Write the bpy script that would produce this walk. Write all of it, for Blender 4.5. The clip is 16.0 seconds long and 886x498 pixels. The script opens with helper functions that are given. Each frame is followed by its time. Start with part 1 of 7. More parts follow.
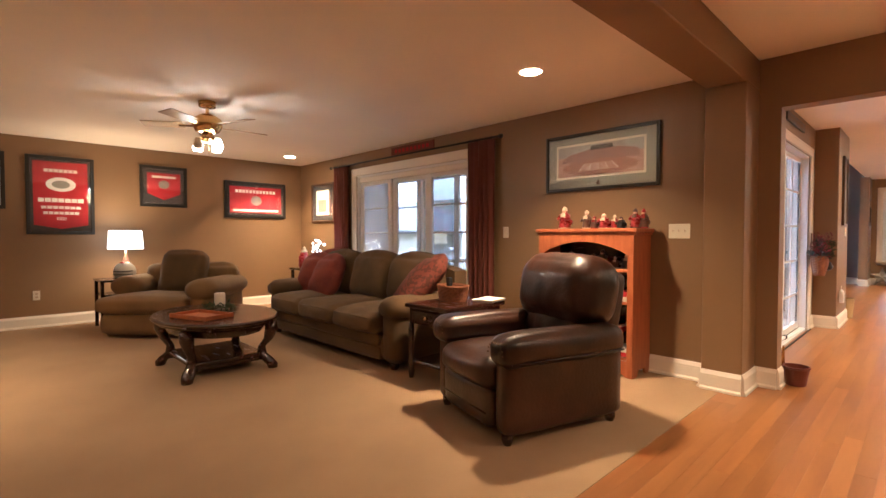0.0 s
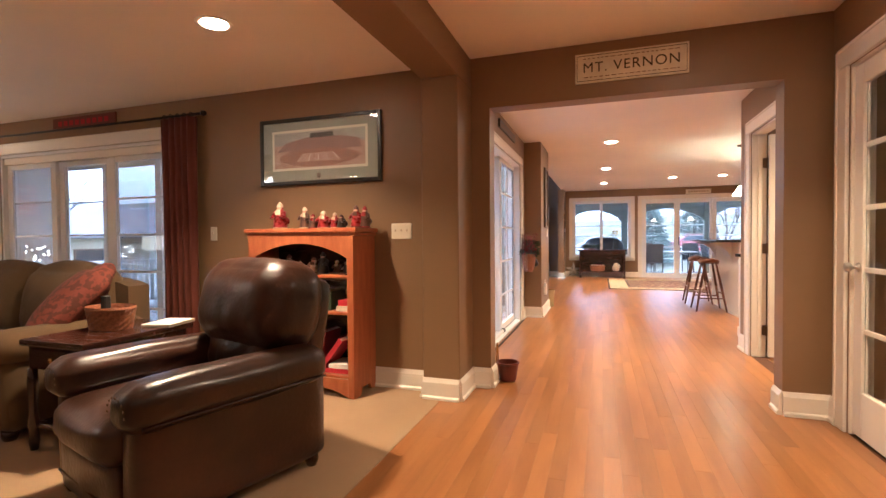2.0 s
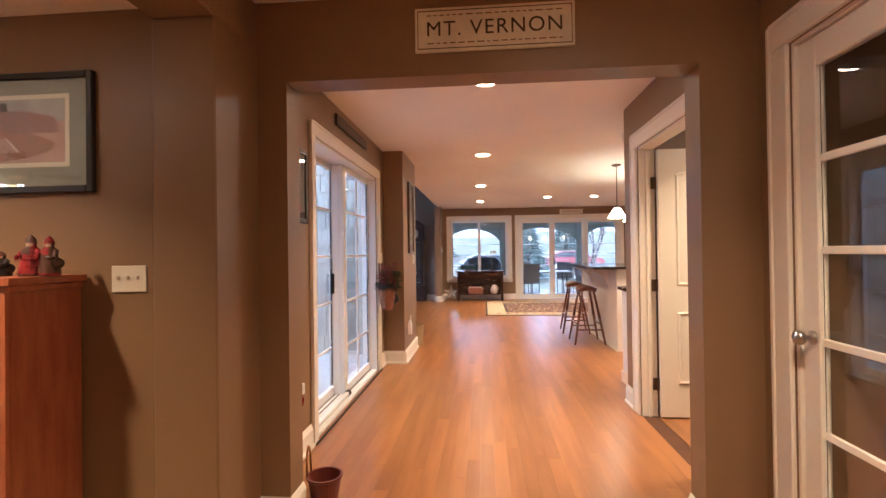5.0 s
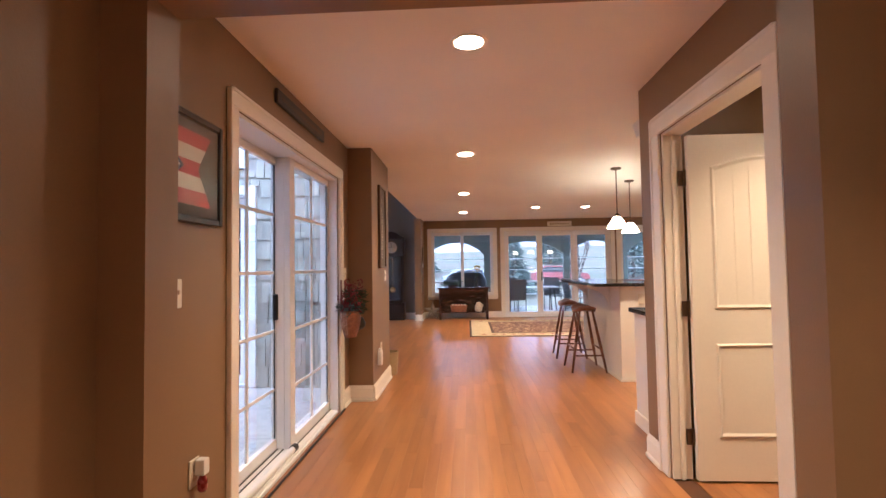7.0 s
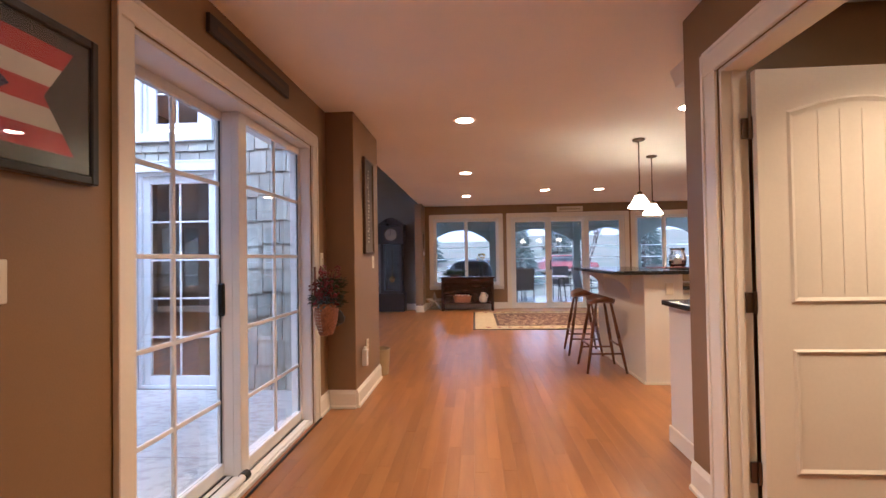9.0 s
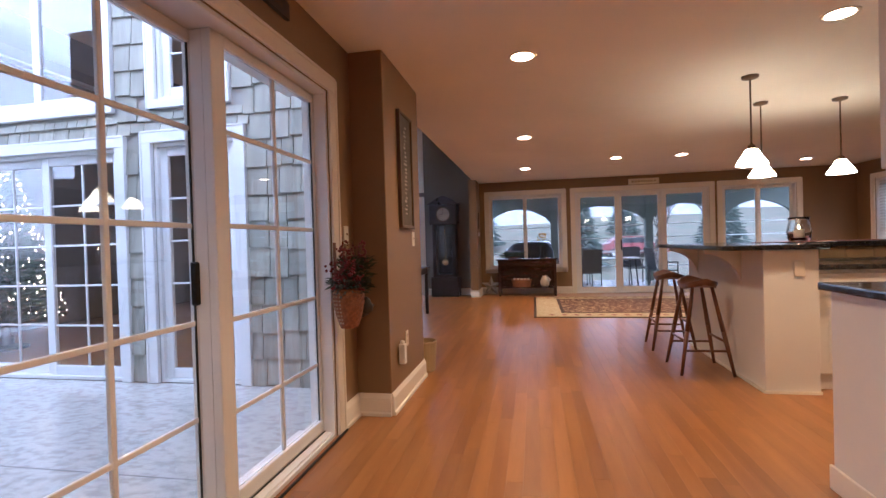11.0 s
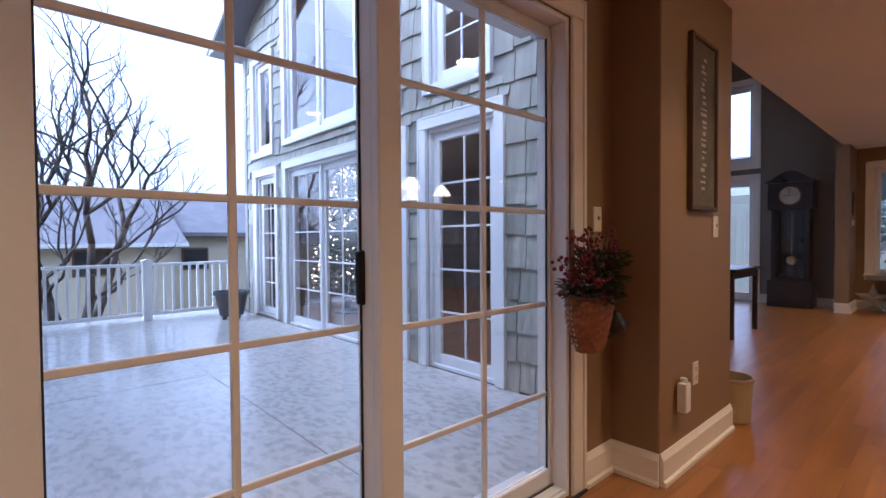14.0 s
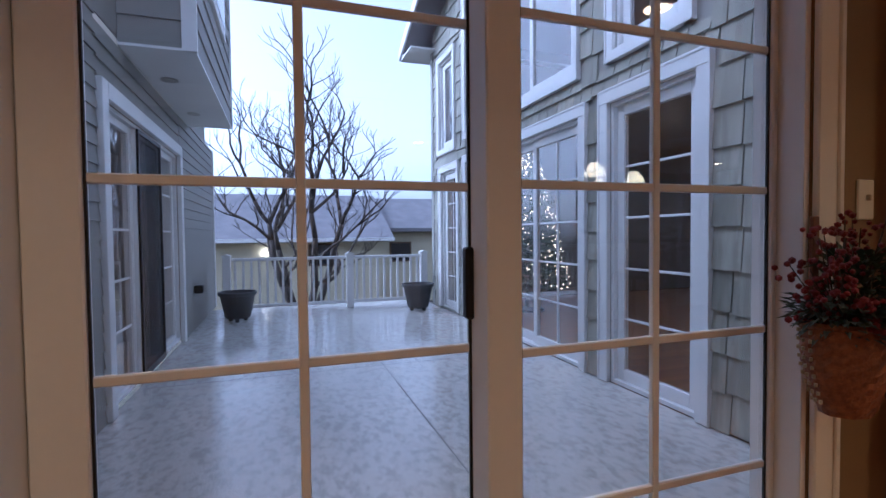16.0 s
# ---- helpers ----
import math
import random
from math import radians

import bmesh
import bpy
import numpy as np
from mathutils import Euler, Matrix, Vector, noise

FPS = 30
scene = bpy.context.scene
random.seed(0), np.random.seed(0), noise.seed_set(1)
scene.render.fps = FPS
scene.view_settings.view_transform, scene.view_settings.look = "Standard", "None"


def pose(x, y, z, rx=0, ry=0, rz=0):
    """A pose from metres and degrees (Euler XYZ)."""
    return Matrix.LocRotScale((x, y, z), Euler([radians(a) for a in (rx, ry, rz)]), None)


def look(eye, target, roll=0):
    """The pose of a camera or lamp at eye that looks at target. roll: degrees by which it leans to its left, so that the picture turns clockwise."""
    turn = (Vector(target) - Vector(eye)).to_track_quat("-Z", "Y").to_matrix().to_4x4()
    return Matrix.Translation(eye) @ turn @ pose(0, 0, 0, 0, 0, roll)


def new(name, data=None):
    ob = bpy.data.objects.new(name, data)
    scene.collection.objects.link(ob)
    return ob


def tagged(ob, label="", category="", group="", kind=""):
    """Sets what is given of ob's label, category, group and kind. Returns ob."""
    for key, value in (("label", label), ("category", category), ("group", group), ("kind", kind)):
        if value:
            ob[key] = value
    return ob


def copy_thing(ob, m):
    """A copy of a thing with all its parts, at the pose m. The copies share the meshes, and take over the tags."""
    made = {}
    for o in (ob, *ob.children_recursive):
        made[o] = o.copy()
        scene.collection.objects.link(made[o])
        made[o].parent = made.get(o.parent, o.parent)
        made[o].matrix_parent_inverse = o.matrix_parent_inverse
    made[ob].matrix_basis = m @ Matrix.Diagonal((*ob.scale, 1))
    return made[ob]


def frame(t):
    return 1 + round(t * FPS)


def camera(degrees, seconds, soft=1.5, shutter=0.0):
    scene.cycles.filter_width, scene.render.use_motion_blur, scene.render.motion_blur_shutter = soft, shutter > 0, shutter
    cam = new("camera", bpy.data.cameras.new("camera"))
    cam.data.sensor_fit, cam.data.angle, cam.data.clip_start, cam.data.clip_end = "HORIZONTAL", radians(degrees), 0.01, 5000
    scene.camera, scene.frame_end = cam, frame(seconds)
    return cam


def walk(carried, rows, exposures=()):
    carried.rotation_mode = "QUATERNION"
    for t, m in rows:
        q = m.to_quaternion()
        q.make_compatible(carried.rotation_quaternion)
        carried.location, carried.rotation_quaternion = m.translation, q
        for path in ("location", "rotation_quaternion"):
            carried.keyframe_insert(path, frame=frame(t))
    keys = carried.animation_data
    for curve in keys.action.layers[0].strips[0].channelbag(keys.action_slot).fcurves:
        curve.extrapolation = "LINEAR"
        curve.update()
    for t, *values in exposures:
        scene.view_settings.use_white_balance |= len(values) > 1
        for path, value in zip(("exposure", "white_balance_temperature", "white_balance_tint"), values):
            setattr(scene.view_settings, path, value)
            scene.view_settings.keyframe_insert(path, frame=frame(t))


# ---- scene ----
cam = camera(86.2, 16.0)
PATH = [
    (0, (1.082, -4.194, 1.139), (-0.353, -2.802, 1.083), 0.0),
    (0.5, (1.035, -4.05, 1.131), (-0.203, -2.48, 1.074), 0.4),
    (1, (1.055, -3.897, 1.112), (0.033, -2.178, 1.063), -0.2),
    (1.5, (1.05, -3.725, 1.112), (0.247, -1.893, 1.067), -0.4),
    (2, (1.086, -3.438, 1.115), (0.451, -1.542, 1.072), -0.5),
    (2.5, (1.131, -3.168, 1.139), (0.636, -1.231, 1.099), -0.6),
    (3, (1.165, -2.951, 1.157), (0.786, -0.988, 1.131), -0.7),
    (3.5, (1.183, -2.731, 1.191), (0.893, -0.753, 1.179), -0.8),
    (4, (1.218, -2.539, 1.235), (0.979, -0.553, 1.225), -0.9),
    (6.5, (1.204, -1.492, 1.281), (1.09, 0.503, 1.352), -0.7),
    (7, (1.214, -1.291, 1.268), (1.111, 0.705, 1.346), -0.9),
    (7.5, (1.242, -1.084, 1.254), (1.141, 0.912, 1.336), -0.9),
    (8, (1.275, -0.908, 1.259), (1.166, 1.088, 1.326), -0.8),
    (10.5, (1.281, -0.023, 1.15), (1.009, 1.958, 1.145), -1.6),
    (11, (1.254, 0.219, 1.146), (0.877, 2.183, 1.123), -1.7),
    (11.5, (1.236, 0.397, 1.129), (0.71, 2.326, 1.103), -1.7),
    (12, (1.289, 0.499, 1.126), (0.565, 2.363, 1.087), -1.2),
    (12.5, (1.25, 0.667, 1.117), (0.336, 2.445, 1.076), -1.1),
    (13, (1.221, 0.823, 1.118), (0.111, 2.486, 1.077), -0.9),
    (13.5, (1.187, 0.966, 1.12), (-0.104, 2.492, 1.08), -0.6),
    (14, (1.206, 1.104, 1.138), (-0.272, 2.45, 1.092), -0.4),
    (14.5, (1.167, 1.221, 1.142), (-0.455, 2.39, 1.089), -0.5),
    (15, (1.085, 1.343, 1.14), (-0.649, 2.338, 1.083), -0.5),
    (15.5, (1.006, 1.427, 1.125), (-0.813, 2.256, 1.069), -0.6),
    (16, (0.971, 1.509, 1.132), (-0.922, 2.154, 1.07), -0.6),
]
walk(cam, [(t, look(eye, target, roll)) for t, eye, target, roll in PATH],
     exposures=[(0, 3.25, 4550, 12), (3.0, 3.25, 4400, 12), (4.2, 3.1, 4400, 13), (6.3, 2.8, 4450, 14), (8.2, 2.55, 4450, 16), (10.5, 2.14, 4600, 18), (12.0, 1.99, 4600, 18), (14.0, 1.57, 4480, 18), (15.0, 1.15, 4450, 18), (16.0, 0.85, 4450, 18)])

# ---- world and daylight: a bright overcast afternoon ----
world = bpy.data.worlds.new("overcast")
scene.world = world
world.use_nodes = True
wn = world.node_tree
sky = wn.nodes.new("ShaderNodeTexSky")
sky.sky_type = "NISHITA"
sky.sun_disc = False
sky.sun_elevation = radians(32)
sky.sun_rotation = radians(200)
sky.air_density, sky.dust_density, sky.ozone_density = 1.0, 3.5, 3.0
bgn = wn.nodes["Background"]
bgn.inputs["Strength"].default_value = 0.17
cloud = wn.nodes.new("ShaderNodeHueSaturation")      # cloud cover takes the blue out
cloud.inputs["Saturation"].default_value, cloud.inputs["Value"].default_value = 0.13, 1.12
wn.links.new(sky.outputs["Color"], cloud.inputs["Color"])
wn.links.new(cloud.outputs["Color"], bgn.inputs["Color"])
sun = new("sun", bpy.data.lights.new("sun", "SUN"))
sun.data.energy, sun.data.angle, sun.data.color = 0.65, radians(70), (1.0, 0.97, 0.93)
sun.matrix_world = look((0, 0, 30), (0 + 12, 0 + 26, 0))

WARM = (1.0, 0.595, 0.24)


def lamp(name, kind, place, watts, target=None, colour=WARM, size=0.1, spread=170):
    ob = new(name, bpy.data.lights.new(name, kind))
    ob.data.energy, ob.data.color = watts, colour
    if kind == "AREA":
        ob.data.shape, ob.data.size, ob.data.spread = "DISK", size, radians(spread)
        ob.matrix_world = look(place, target or (place[0], place[1] + 0.0001, 0))
    else:
        ob.data.shadow_soft_size = size
        ob.location = place
    return ob


# (5.3, 3.4) lies out of view, added to fill the kitchen
CANS = [(1.24, 1.16), (1.21, 3.63), (1.17, 6.3), (1.14, 8.9), (2.6, 8.3), (3.6, 8.35), (5.98, 9.6), (3.09, 3.47), (5.3, 3.4),
        # three unseen cans, added to brighten the entry and right wall
        (1.75, -1.35), (1.25, -5.2), (2.05, -4.0)]
# (-3.5, -5.2) is unseen, added to light the living room from behind
LIVING_CANS = [(-1.0, -1.27), (-5.8, -0.8), (-3.5, -5.2)]
CLOSET_CAN = (3.15, 0.85)

# ---- building tools ----
def box(bm, x0, x1, y0, y1, z0, z1, bevel=0.0, seg=1):
    r = bmesh.ops.create_cube(bm, size=1.0)
    vs = r["verts"]
    bmesh.ops.scale(bm, vec=(abs(x1 - x0), abs(y1 - y0), abs(z1 - z0)), verts=vs)
    bmesh.ops.translate(bm, vec=((x0 + x1) / 2, (y0 + y1) / 2, (z0 + z1) / 2), verts=vs)
    if bevel > 0:
        es = list({e for v in vs for e in v.link_edges})
        bmesh.ops.bevel(bm, geom=es, offset=bevel, segments=seg, profile=0.6, affect="EDGES", clamp_overlap=True)
    return vs


def boxes(*specs, bevel=0.0, seg=1):
    bm = bmesh.new()
    for s in specs:
        box(bm, *s, bevel=bevel, seg=seg)
    return bm


def rod(bm, p0, p1, r0, r1=None, seg=12):
    r1 = r0 if r1 is None else r1
    a, b = Vector(p0), Vector(p1)
    q = (b - a).to_track_quat("Z", "Y")
    rings = []
    for c, r in ((a, r0), (b, r1)):
        rings.append([bm.verts.new(c + q @ Vector((r * math.cos(2 * math.pi * i / seg), r * math.sin(2 * math.pi * i / seg), 0))) for i in range(seg)])
    lo, hi = rings
    for i in range(seg):
        bm.faces.new((lo[i], lo[(i + 1) % seg], hi[(i + 1) % seg], hi[i]))
    bm.faces.new(lo[::-1])
    bm.faces.new(hi)


def rods(*specs, seg=12):
    bm = bmesh.new()
    for s in specs:
        rod(bm, *s, seg=seg)
    return bm


def turned(profile, at=(0, 0, 0), seg=20, bm=None, hollow=False):
    """A body turned about z from (radius, height) pairs; hollow: a closed ring with a hole."""
    bm = bm or bmesh.new()
    rings = []
    for r, z in profile:
        rings.append([bm.verts.new((at[0] + max(r, 1e-4) * math.cos(2 * math.pi * i / seg),
                                    at[1] + max(r, 1e-4) * math.sin(2 * math.pi * i / seg), at[2] + z)) for i in range(seg)])
    for a, b in zip(rings, rings[1:] + rings[:1] if hollow else rings[1:]):
        for i in range(seg):
            bm.faces.new((a[i], a[(i + 1) % seg], b[(i + 1) % seg], b[i]))
    if hollow:
        bmesh.ops.recalc_face_normals(bm, faces=bm.faces[:])
        return bm
    bm.faces.new(list(reversed(rings[0])))
    bm.faces.new(rings[-1])
    return bm


def prism(outline, depth, axis="y", at=0.0, bm=None):
    """A flat outline of (a, b) pairs given depth along an axis: y -> (x, z), x -> (y, z), z -> (x, y)."""
    bm = bm or bmesh.new()

    def v(a, b, d):
        return {"y": (a, d, b), "x": (d, a, b), "z": (a, b, d)}[axis]
    f = [bm.verts.new(v(a, b, at)) for a, b in outline]
    g = [bm.verts.new(v(a, b, at + depth)) for a, b in outline]
    n = len(outline)
    bm.faces.new(f)
    bm.faces.new(list(reversed(g)))
    for i in range(n):
        bm.faces.new((f[(i + 1) % n], f[i], g[i], g[(i + 1) % n]))
    bmesh.ops.recalc_face_normals(bm, faces=bm.faces[:])
    return bm


def cushion(x0, x1, y0, y1, z0, z1, puff=0.03, power=4.0, seg=12, sag=0.0):
    """A stuffed pad: a box with full rounded sides and a bulging face."""
    bm = bmesh.new()
    bmesh.ops.create_cube(bm, size=2.0)
    bmesh.ops.subdivide_edges(bm, edges=bm.edges[:], cuts=seg, use_grid_fill=True)
    hx, hy, hz = (x1 - x0) / 2, (y1 - y0) / 2, (z1 - z0) / 2
    small = min(hx, hy, hz)
    for v in bm.verts:
        p = v.co.copy()
        q = Vector(p)
        rad = small * 0.75
        c = Vector((max(-hx + rad, min(hx - rad, p.x * hx)), max(-hy + rad, min(hy - rad, p.y * hy)), max(-hz + rad, min(hz - rad, p.z * hz))))
        d = Vector((p.x * hx, p.y * hy, p.z * hz)) - c
        if d.length > rad:
            d = d.normalized() * rad
        q = c + d
        fx, fy, fz = 1 - p.x ** 2, 1 - p.y ** 2, 1 - p.z ** 2
        q.z += puff * fx * fy * p.z
        q.y += puff * 0.6 * fx * fz * p.y
        q.x += puff * 0.4 * fy * fz * p.x
        q += 0.006 * Vector(noise.noise_vector(Vector((q.x, q.y, q.z)) * 5 + Vector((x0 * 7, y0 * 5, z0))))
        v.co = q + Vector(((x0 + x1) / 2, (y0 + y1) / 2, (z0 + z1) / 2))
    return bm


def mesh_of(name, bm, mat, smooth=False):
    me = bpy.data.meshes.new(name)
    bm.normal_update()
    if smooth:
        for f in bm.faces:
            f.smooth = True
    bm.to_mesh(me)
    bm.free()
    if mat:
        me.materials.append(mat)
    return me


def solid(name, bm, mat, label="", category="", kind="structure", smooth=False, group=""):
    """A top-level mesh."""
    return tagged(new(name, mesh_of(name, bm, mat, smooth)), label, category, group, kind)


def thing(name, place, label, category, group="", turn=0.0, kind=""):
    ob = new(name)
    ob.empty_display_size = 0.1
    ob.matrix_basis = pose(place[0], place[1], place[2], 0, 0, turn)
    return tagged(ob, label, category, group, kind)


def part(name, bm, mat, parent, label="", smooth=False):
    ob = new(name, mesh_of(name, bm, mat, smooth))
    ob.parent = parent
    if label:
        ob["label"] = label
    return ob


def bend(ob, angle=35):
    """Smooth shading that keeps edges sharper than the angle."""
    for p in ob.data.polygons:
        p.use_smooth = True
    ob.data.set_sharp_from_angle(angle=radians(angle))
    return ob


# ---- materials ----
def material(name, colour, rough=0.6, metal=0.0, vary=0.12, scale=6.0, fine=80.0, bump=0.1, stretch=(1, 1, 1), second=None, coat=0.0,
             per_object=0.0, mix_sharp=(0.35, 0.65), sheen=0.0, space="Object", rough_vary=0.08, per_island=0.0):
    """Two scales of variation in colour and gloss, with a fine relief."""
    m = bpy.data.materials.new(name)
    m.use_nodes = True
    n, l = m.node_tree.nodes, m.node_tree.links
    b = n["Principled BSDF"]
    tc, mp = n.new("ShaderNodeTexCoord"), n.new("ShaderNodeMapping")
    mp.inputs["Scale"].default_value = stretch
    l.new(tc.outputs[space], mp.inputs["Vector"])
    vec = mp.outputs["Vector"]
    if per_object > 0:
        oi, ad, mu = n.new("ShaderNodeObjectInfo"), n.new("ShaderNodeVectorMath"), n.new("ShaderNodeMath")
        mu.operation, mu.inputs[1].default_value = "MULTIPLY", 37.0
        l.new(oi.outputs["Random"], mu.inputs[0])
        l.new(vec, ad.inputs[0])
        l.new(mu.outputs[0], ad.inputs[1])
        vec = ad.outputs[0]
    big, small = n.new("ShaderNodeTexNoise"), n.new("ShaderNodeTexNoise")
    big.inputs["Scale"].default_value, big.inputs["Detail"].default_value = scale, 5
    small.inputs["Scale"].default_value, small.inputs["Detail"].default_value = fine, 3
    l.new(vec, big.inputs["Vector"])
    l.new(vec, small.inputs["Vector"])
    ramp = n.new("ShaderNodeValToRGB")
    c2 = second or tuple(c * (1 - vary * 2) for c in colour)
    ramp.color_ramp.elements[0].color, ramp.color_ramp.elements[1].color = (*c2, 1), (*colour, 1)
    ramp.color_ramp.elements[0].position, ramp.color_ramp.elements[1].position = mix_sharp
    l.new(big.outputs["Fac"], ramp.inputs["Fac"])
    hsv = n.new("ShaderNodeHueSaturation")
    l.new(ramp.outputs["Color"], hsv.inputs["Color"])
    mr = n.new("ShaderNodeMapRange")
    mr.inputs["To Min"].default_value, mr.inputs["To Max"].default_value = 1 - vary, 1 + vary
    l.new(small.outputs["Fac"], mr.inputs["Value"])
    val = mr.outputs["Result"]
    for amount, node, socket in ((per_object, "ShaderNodeObjectInfo", "Random"), (per_island, "ShaderNodeNewGeometry", "Random Per Island")):
        if amount > 0:
            src, m2, mm = n.new(node), n.new("ShaderNodeMapRange"), n.new("ShaderNodeMath")
            m2.inputs["To Min"].default_value, m2.inputs["To Max"].default_value = 1 - amount, 1 + amount
            l.new(src.outputs[socket], m2.inputs["Value"])
            mm.operation = "MULTIPLY"
            l.new(val, mm.inputs[0])
            l.new(m2.outputs["Result"], mm.inputs[1])
            val = mm.outputs[0]
    l.new(val, hsv.inputs["Value"])
    l.new(hsv.outputs["Color"], b.inputs["Base Color"])
    rr = n.new("ShaderNodeMapRange")
    rr.inputs["To Min"].default_value, rr.inputs["To Max"].default_value = max(rough - rough_vary, 0.02), min(rough + rough_vary, 1)
    l.new(big.outputs["Fac"], rr.inputs["Value"])
    l.new(rr.outputs["Result"], b.inputs["Roughness"])
    b.inputs["Metallic"].default_value = metal
    b.inputs["Coat Weight"].default_value = coat
    b.inputs["Coat Roughness"].default_value = 0.12
    b.inputs["Sheen Weight"].default_value = sheen
    if bump > 0:
        bp = n.new("ShaderNodeBump")
        bp.inputs["Strength"].default_value, bp.inputs["Distance"].default_value = bump, 0.004
        l.new(small.outputs["Fac"], bp.inputs["Height"])
        l.new(bp.outputs["Normal"], b.inputs["Normal"])
    return m


def glow(name, colour, strength):
    m = bpy.data.materials.new(name)
    m.use_nodes = True
    b = m.node_tree.nodes["Principled BSDF"]
    b.inputs["Base Color"].default_value = (*colour, 1)
    b.inputs["Emission Color"].default_value = (*colour, 1)
    b.inputs["Emission Strength"].default_value = strength
    return m


def glassy(name, tint=(1, 1, 1), rough=0.0):
    m = bpy.data.materials.new(name)
    m.use_nodes = True
    b = m.node_tree.nodes["Principled BSDF"]
    b.inputs["Base Color"].default_value = (*tint, 1)
    b.inputs["Transmission Weight"].default_value = 1
    b.inputs["Roughness"].default_value, b.inputs["IOR"].default_value = rough, 1.45
    return m


M_WALL = material("tan_wall_paint", (0.245, 0.150, 0.066), 0.46, vary=0.04, scale=0.9, fine=160, bump=0.12)
M_WALL_GREY = material("taupe_wall_paint", (0.20, 0.165, 0.13), 0.6, vary=0.04, scale=0.9, fine=160, bump=0.12)
M_OLIVE = material("olive_wall_paint", (0.14, 0.115, 0.05), 0.6, vary=0.04, scale=0.9, fine=160, bump=0.1)
M_CEIL = material("ceiling_paint", (0.90, 0.83, 0.73), 0.8, vary=0.03, scale=0.8, fine=220, bump=0.15)
M_TRIM = material("white_trim_paint", (0.81, 0.75, 0.64), 0.35, vary=0.03, scale=2.0, fine=60, bump=0.03)
M_VINYL = material("white_vinyl", (0.78, 0.77, 0.75), 0.38, vary=0.02, scale=2.0, fine=60, bump=0.02)
M_PLANK = material("oak_floor_board", (0.33, 0.146, 0.034), 0.30, vary=0.07, scale=2.2, fine=22, bump=0.0, stretch=(5, 0.5, 1),
                   second=(0.25, 0.102, 0.024), coat=0.0, per_object=0.13, rough_vary=0.02)
M_PLANK_FAR = material("oak_floor_board_joined", (0.33, 0.146, 0.034), 0.30, vary=0.07, scale=2.2, fine=22, bump=0.0, stretch=(5, 0.5, 1),
                       second=(0.25, 0.102, 0.024), coat=0.0, per_island=0.13, rough_vary=0.02)
M_JOINT = material("tooled_joint", (0.24, 0.23, 0.22), 0.6)
M_SUBFLOOR = material("floor_joint", (0.10, 0.04, 0.012), 0.8)
M_CARPET = material("beige_carpet", (0.39, 0.255, 0.125), 0.98, vary=0.18, scale=1.6, fine=420, bump=0.9, second=(0.33, 0.21, 0.10), sheen=0.06)
M_GLASS = glassy("window_glass")
M_CAN = glow("lit_lens", (1.0, 0.62, 0.28), 24.0)
M_CAN_DIM = glow("dimmed_lens", (1.0, 0.62, 0.28), 20.0)
M_BLACK = material("black_rubber", (0.015, 0.014, 0.014), 0.6)
M_DECK = material("wet_stamped_concrete", (0.60, 0.585, 0.54), 0.12, vary=0.10, scale=15.0, fine=50, bump=0.25, second=(0.45, 0.43, 0.39), rough_vary=0.14, mix_sharp=(0.36, 0.55), stretch=(1, 1.6, 1))
M_SIDING = material("grey_lap_siding", (0.30, 0.29, 0.26), 0.6, vary=0.06, scale=2.0, fine=60, stretch=(0.5, 1, 4))
M_SHINGLE = material("cedar_shingle", (0.36, 0.35, 0.29), 0.75, vary=0.14, scale=3.0, fine=50, bump=0.4, stretch=(7, 7, 1), per_object=0.2, second=(0.26, 0.25, 0.2))
M_SHINGLE_FAR = material("cedar_shingle_joined", (0.36, 0.35, 0.29), 0.75, vary=0.14, scale=3.0, fine=50, bump=0.4, stretch=(7, 7, 1), per_island=0.2, second=(0.26, 0.25, 0.2))

# ---- the setting ----
HALL_Z, LIVING_Z = 2.45, 2.35
LIV_IN, LIV_OUT = -0.20, 0.44      # living room wall towards the deck
SL_IN, SL_OUT = 0.055, -0.20       # wall with the patio slider
WING = 3.92                        # deck face of the great room
FAR = 10.70


def baseboard(x0, y0, x1, y1, nx, ny, name="baseboard"):
    """A white board with a stepped top along a wall from one end to the other; (nx, ny) points into the room."""
    n = Vector((nx, ny, 0))
    bm = bmesh.new()
    prof = [(0, 0), (0.028, 0), (0.028, 0.018), (0.017, 0.028), (0.017, 0.118), (0.009, 0.135), (0.004, 0.148), (0, 0.148)]
    a, b = Vector((x0, y0, 0)), Vector((x1, y1, 0))
    ra = [bm.verts.new(a + n * (d + 0.001) + Vector((0, 0, z + 0.001))) for d, z in prof]
    rb = [bm.verts.new(b + n * (d + 0.001) + Vector((0, 0, z + 0.001))) for d, z in prof]
    k = len(prof)
    for i in range(k):
        bm.faces.new((ra[i], ra[(i + 1) % k], rb[(i + 1) % k], rb[i]))
    bm.faces.new(ra)
    bm.faces.new(list(reversed(rb)))
    bmesh.ops.recalc_face_normals(bm, faces=bm.faces[:])
    return solid(name, bm, M_TRIM, "white painted baseboard along the wall", "baseboard")


# floors
solid("floor", boxes((-0.02, 7.6, -6.6, 11.0, -0.10, -0.008), (-6.7, 0.0, 4.0, 10.9, -0.10, -0.008)), M_SUBFLOOR, "dark joints under a honey oak strip floor", "floor")
solid("carpet_floor", boxes((-7.0, 0.03, -6.6, LIV_IN + 0.02, -0.10, 0.004)), M_CARPET, "beige cut-pile wall-to-wall carpet", "carpet")
# ceilings
solid("ceiling", boxes((0.02, 7.6, -6.6, 11.0, HALL_Z, HALL_Z + 0.12)), M_CEIL, "smooth cream painted ceiling", "ceiling")
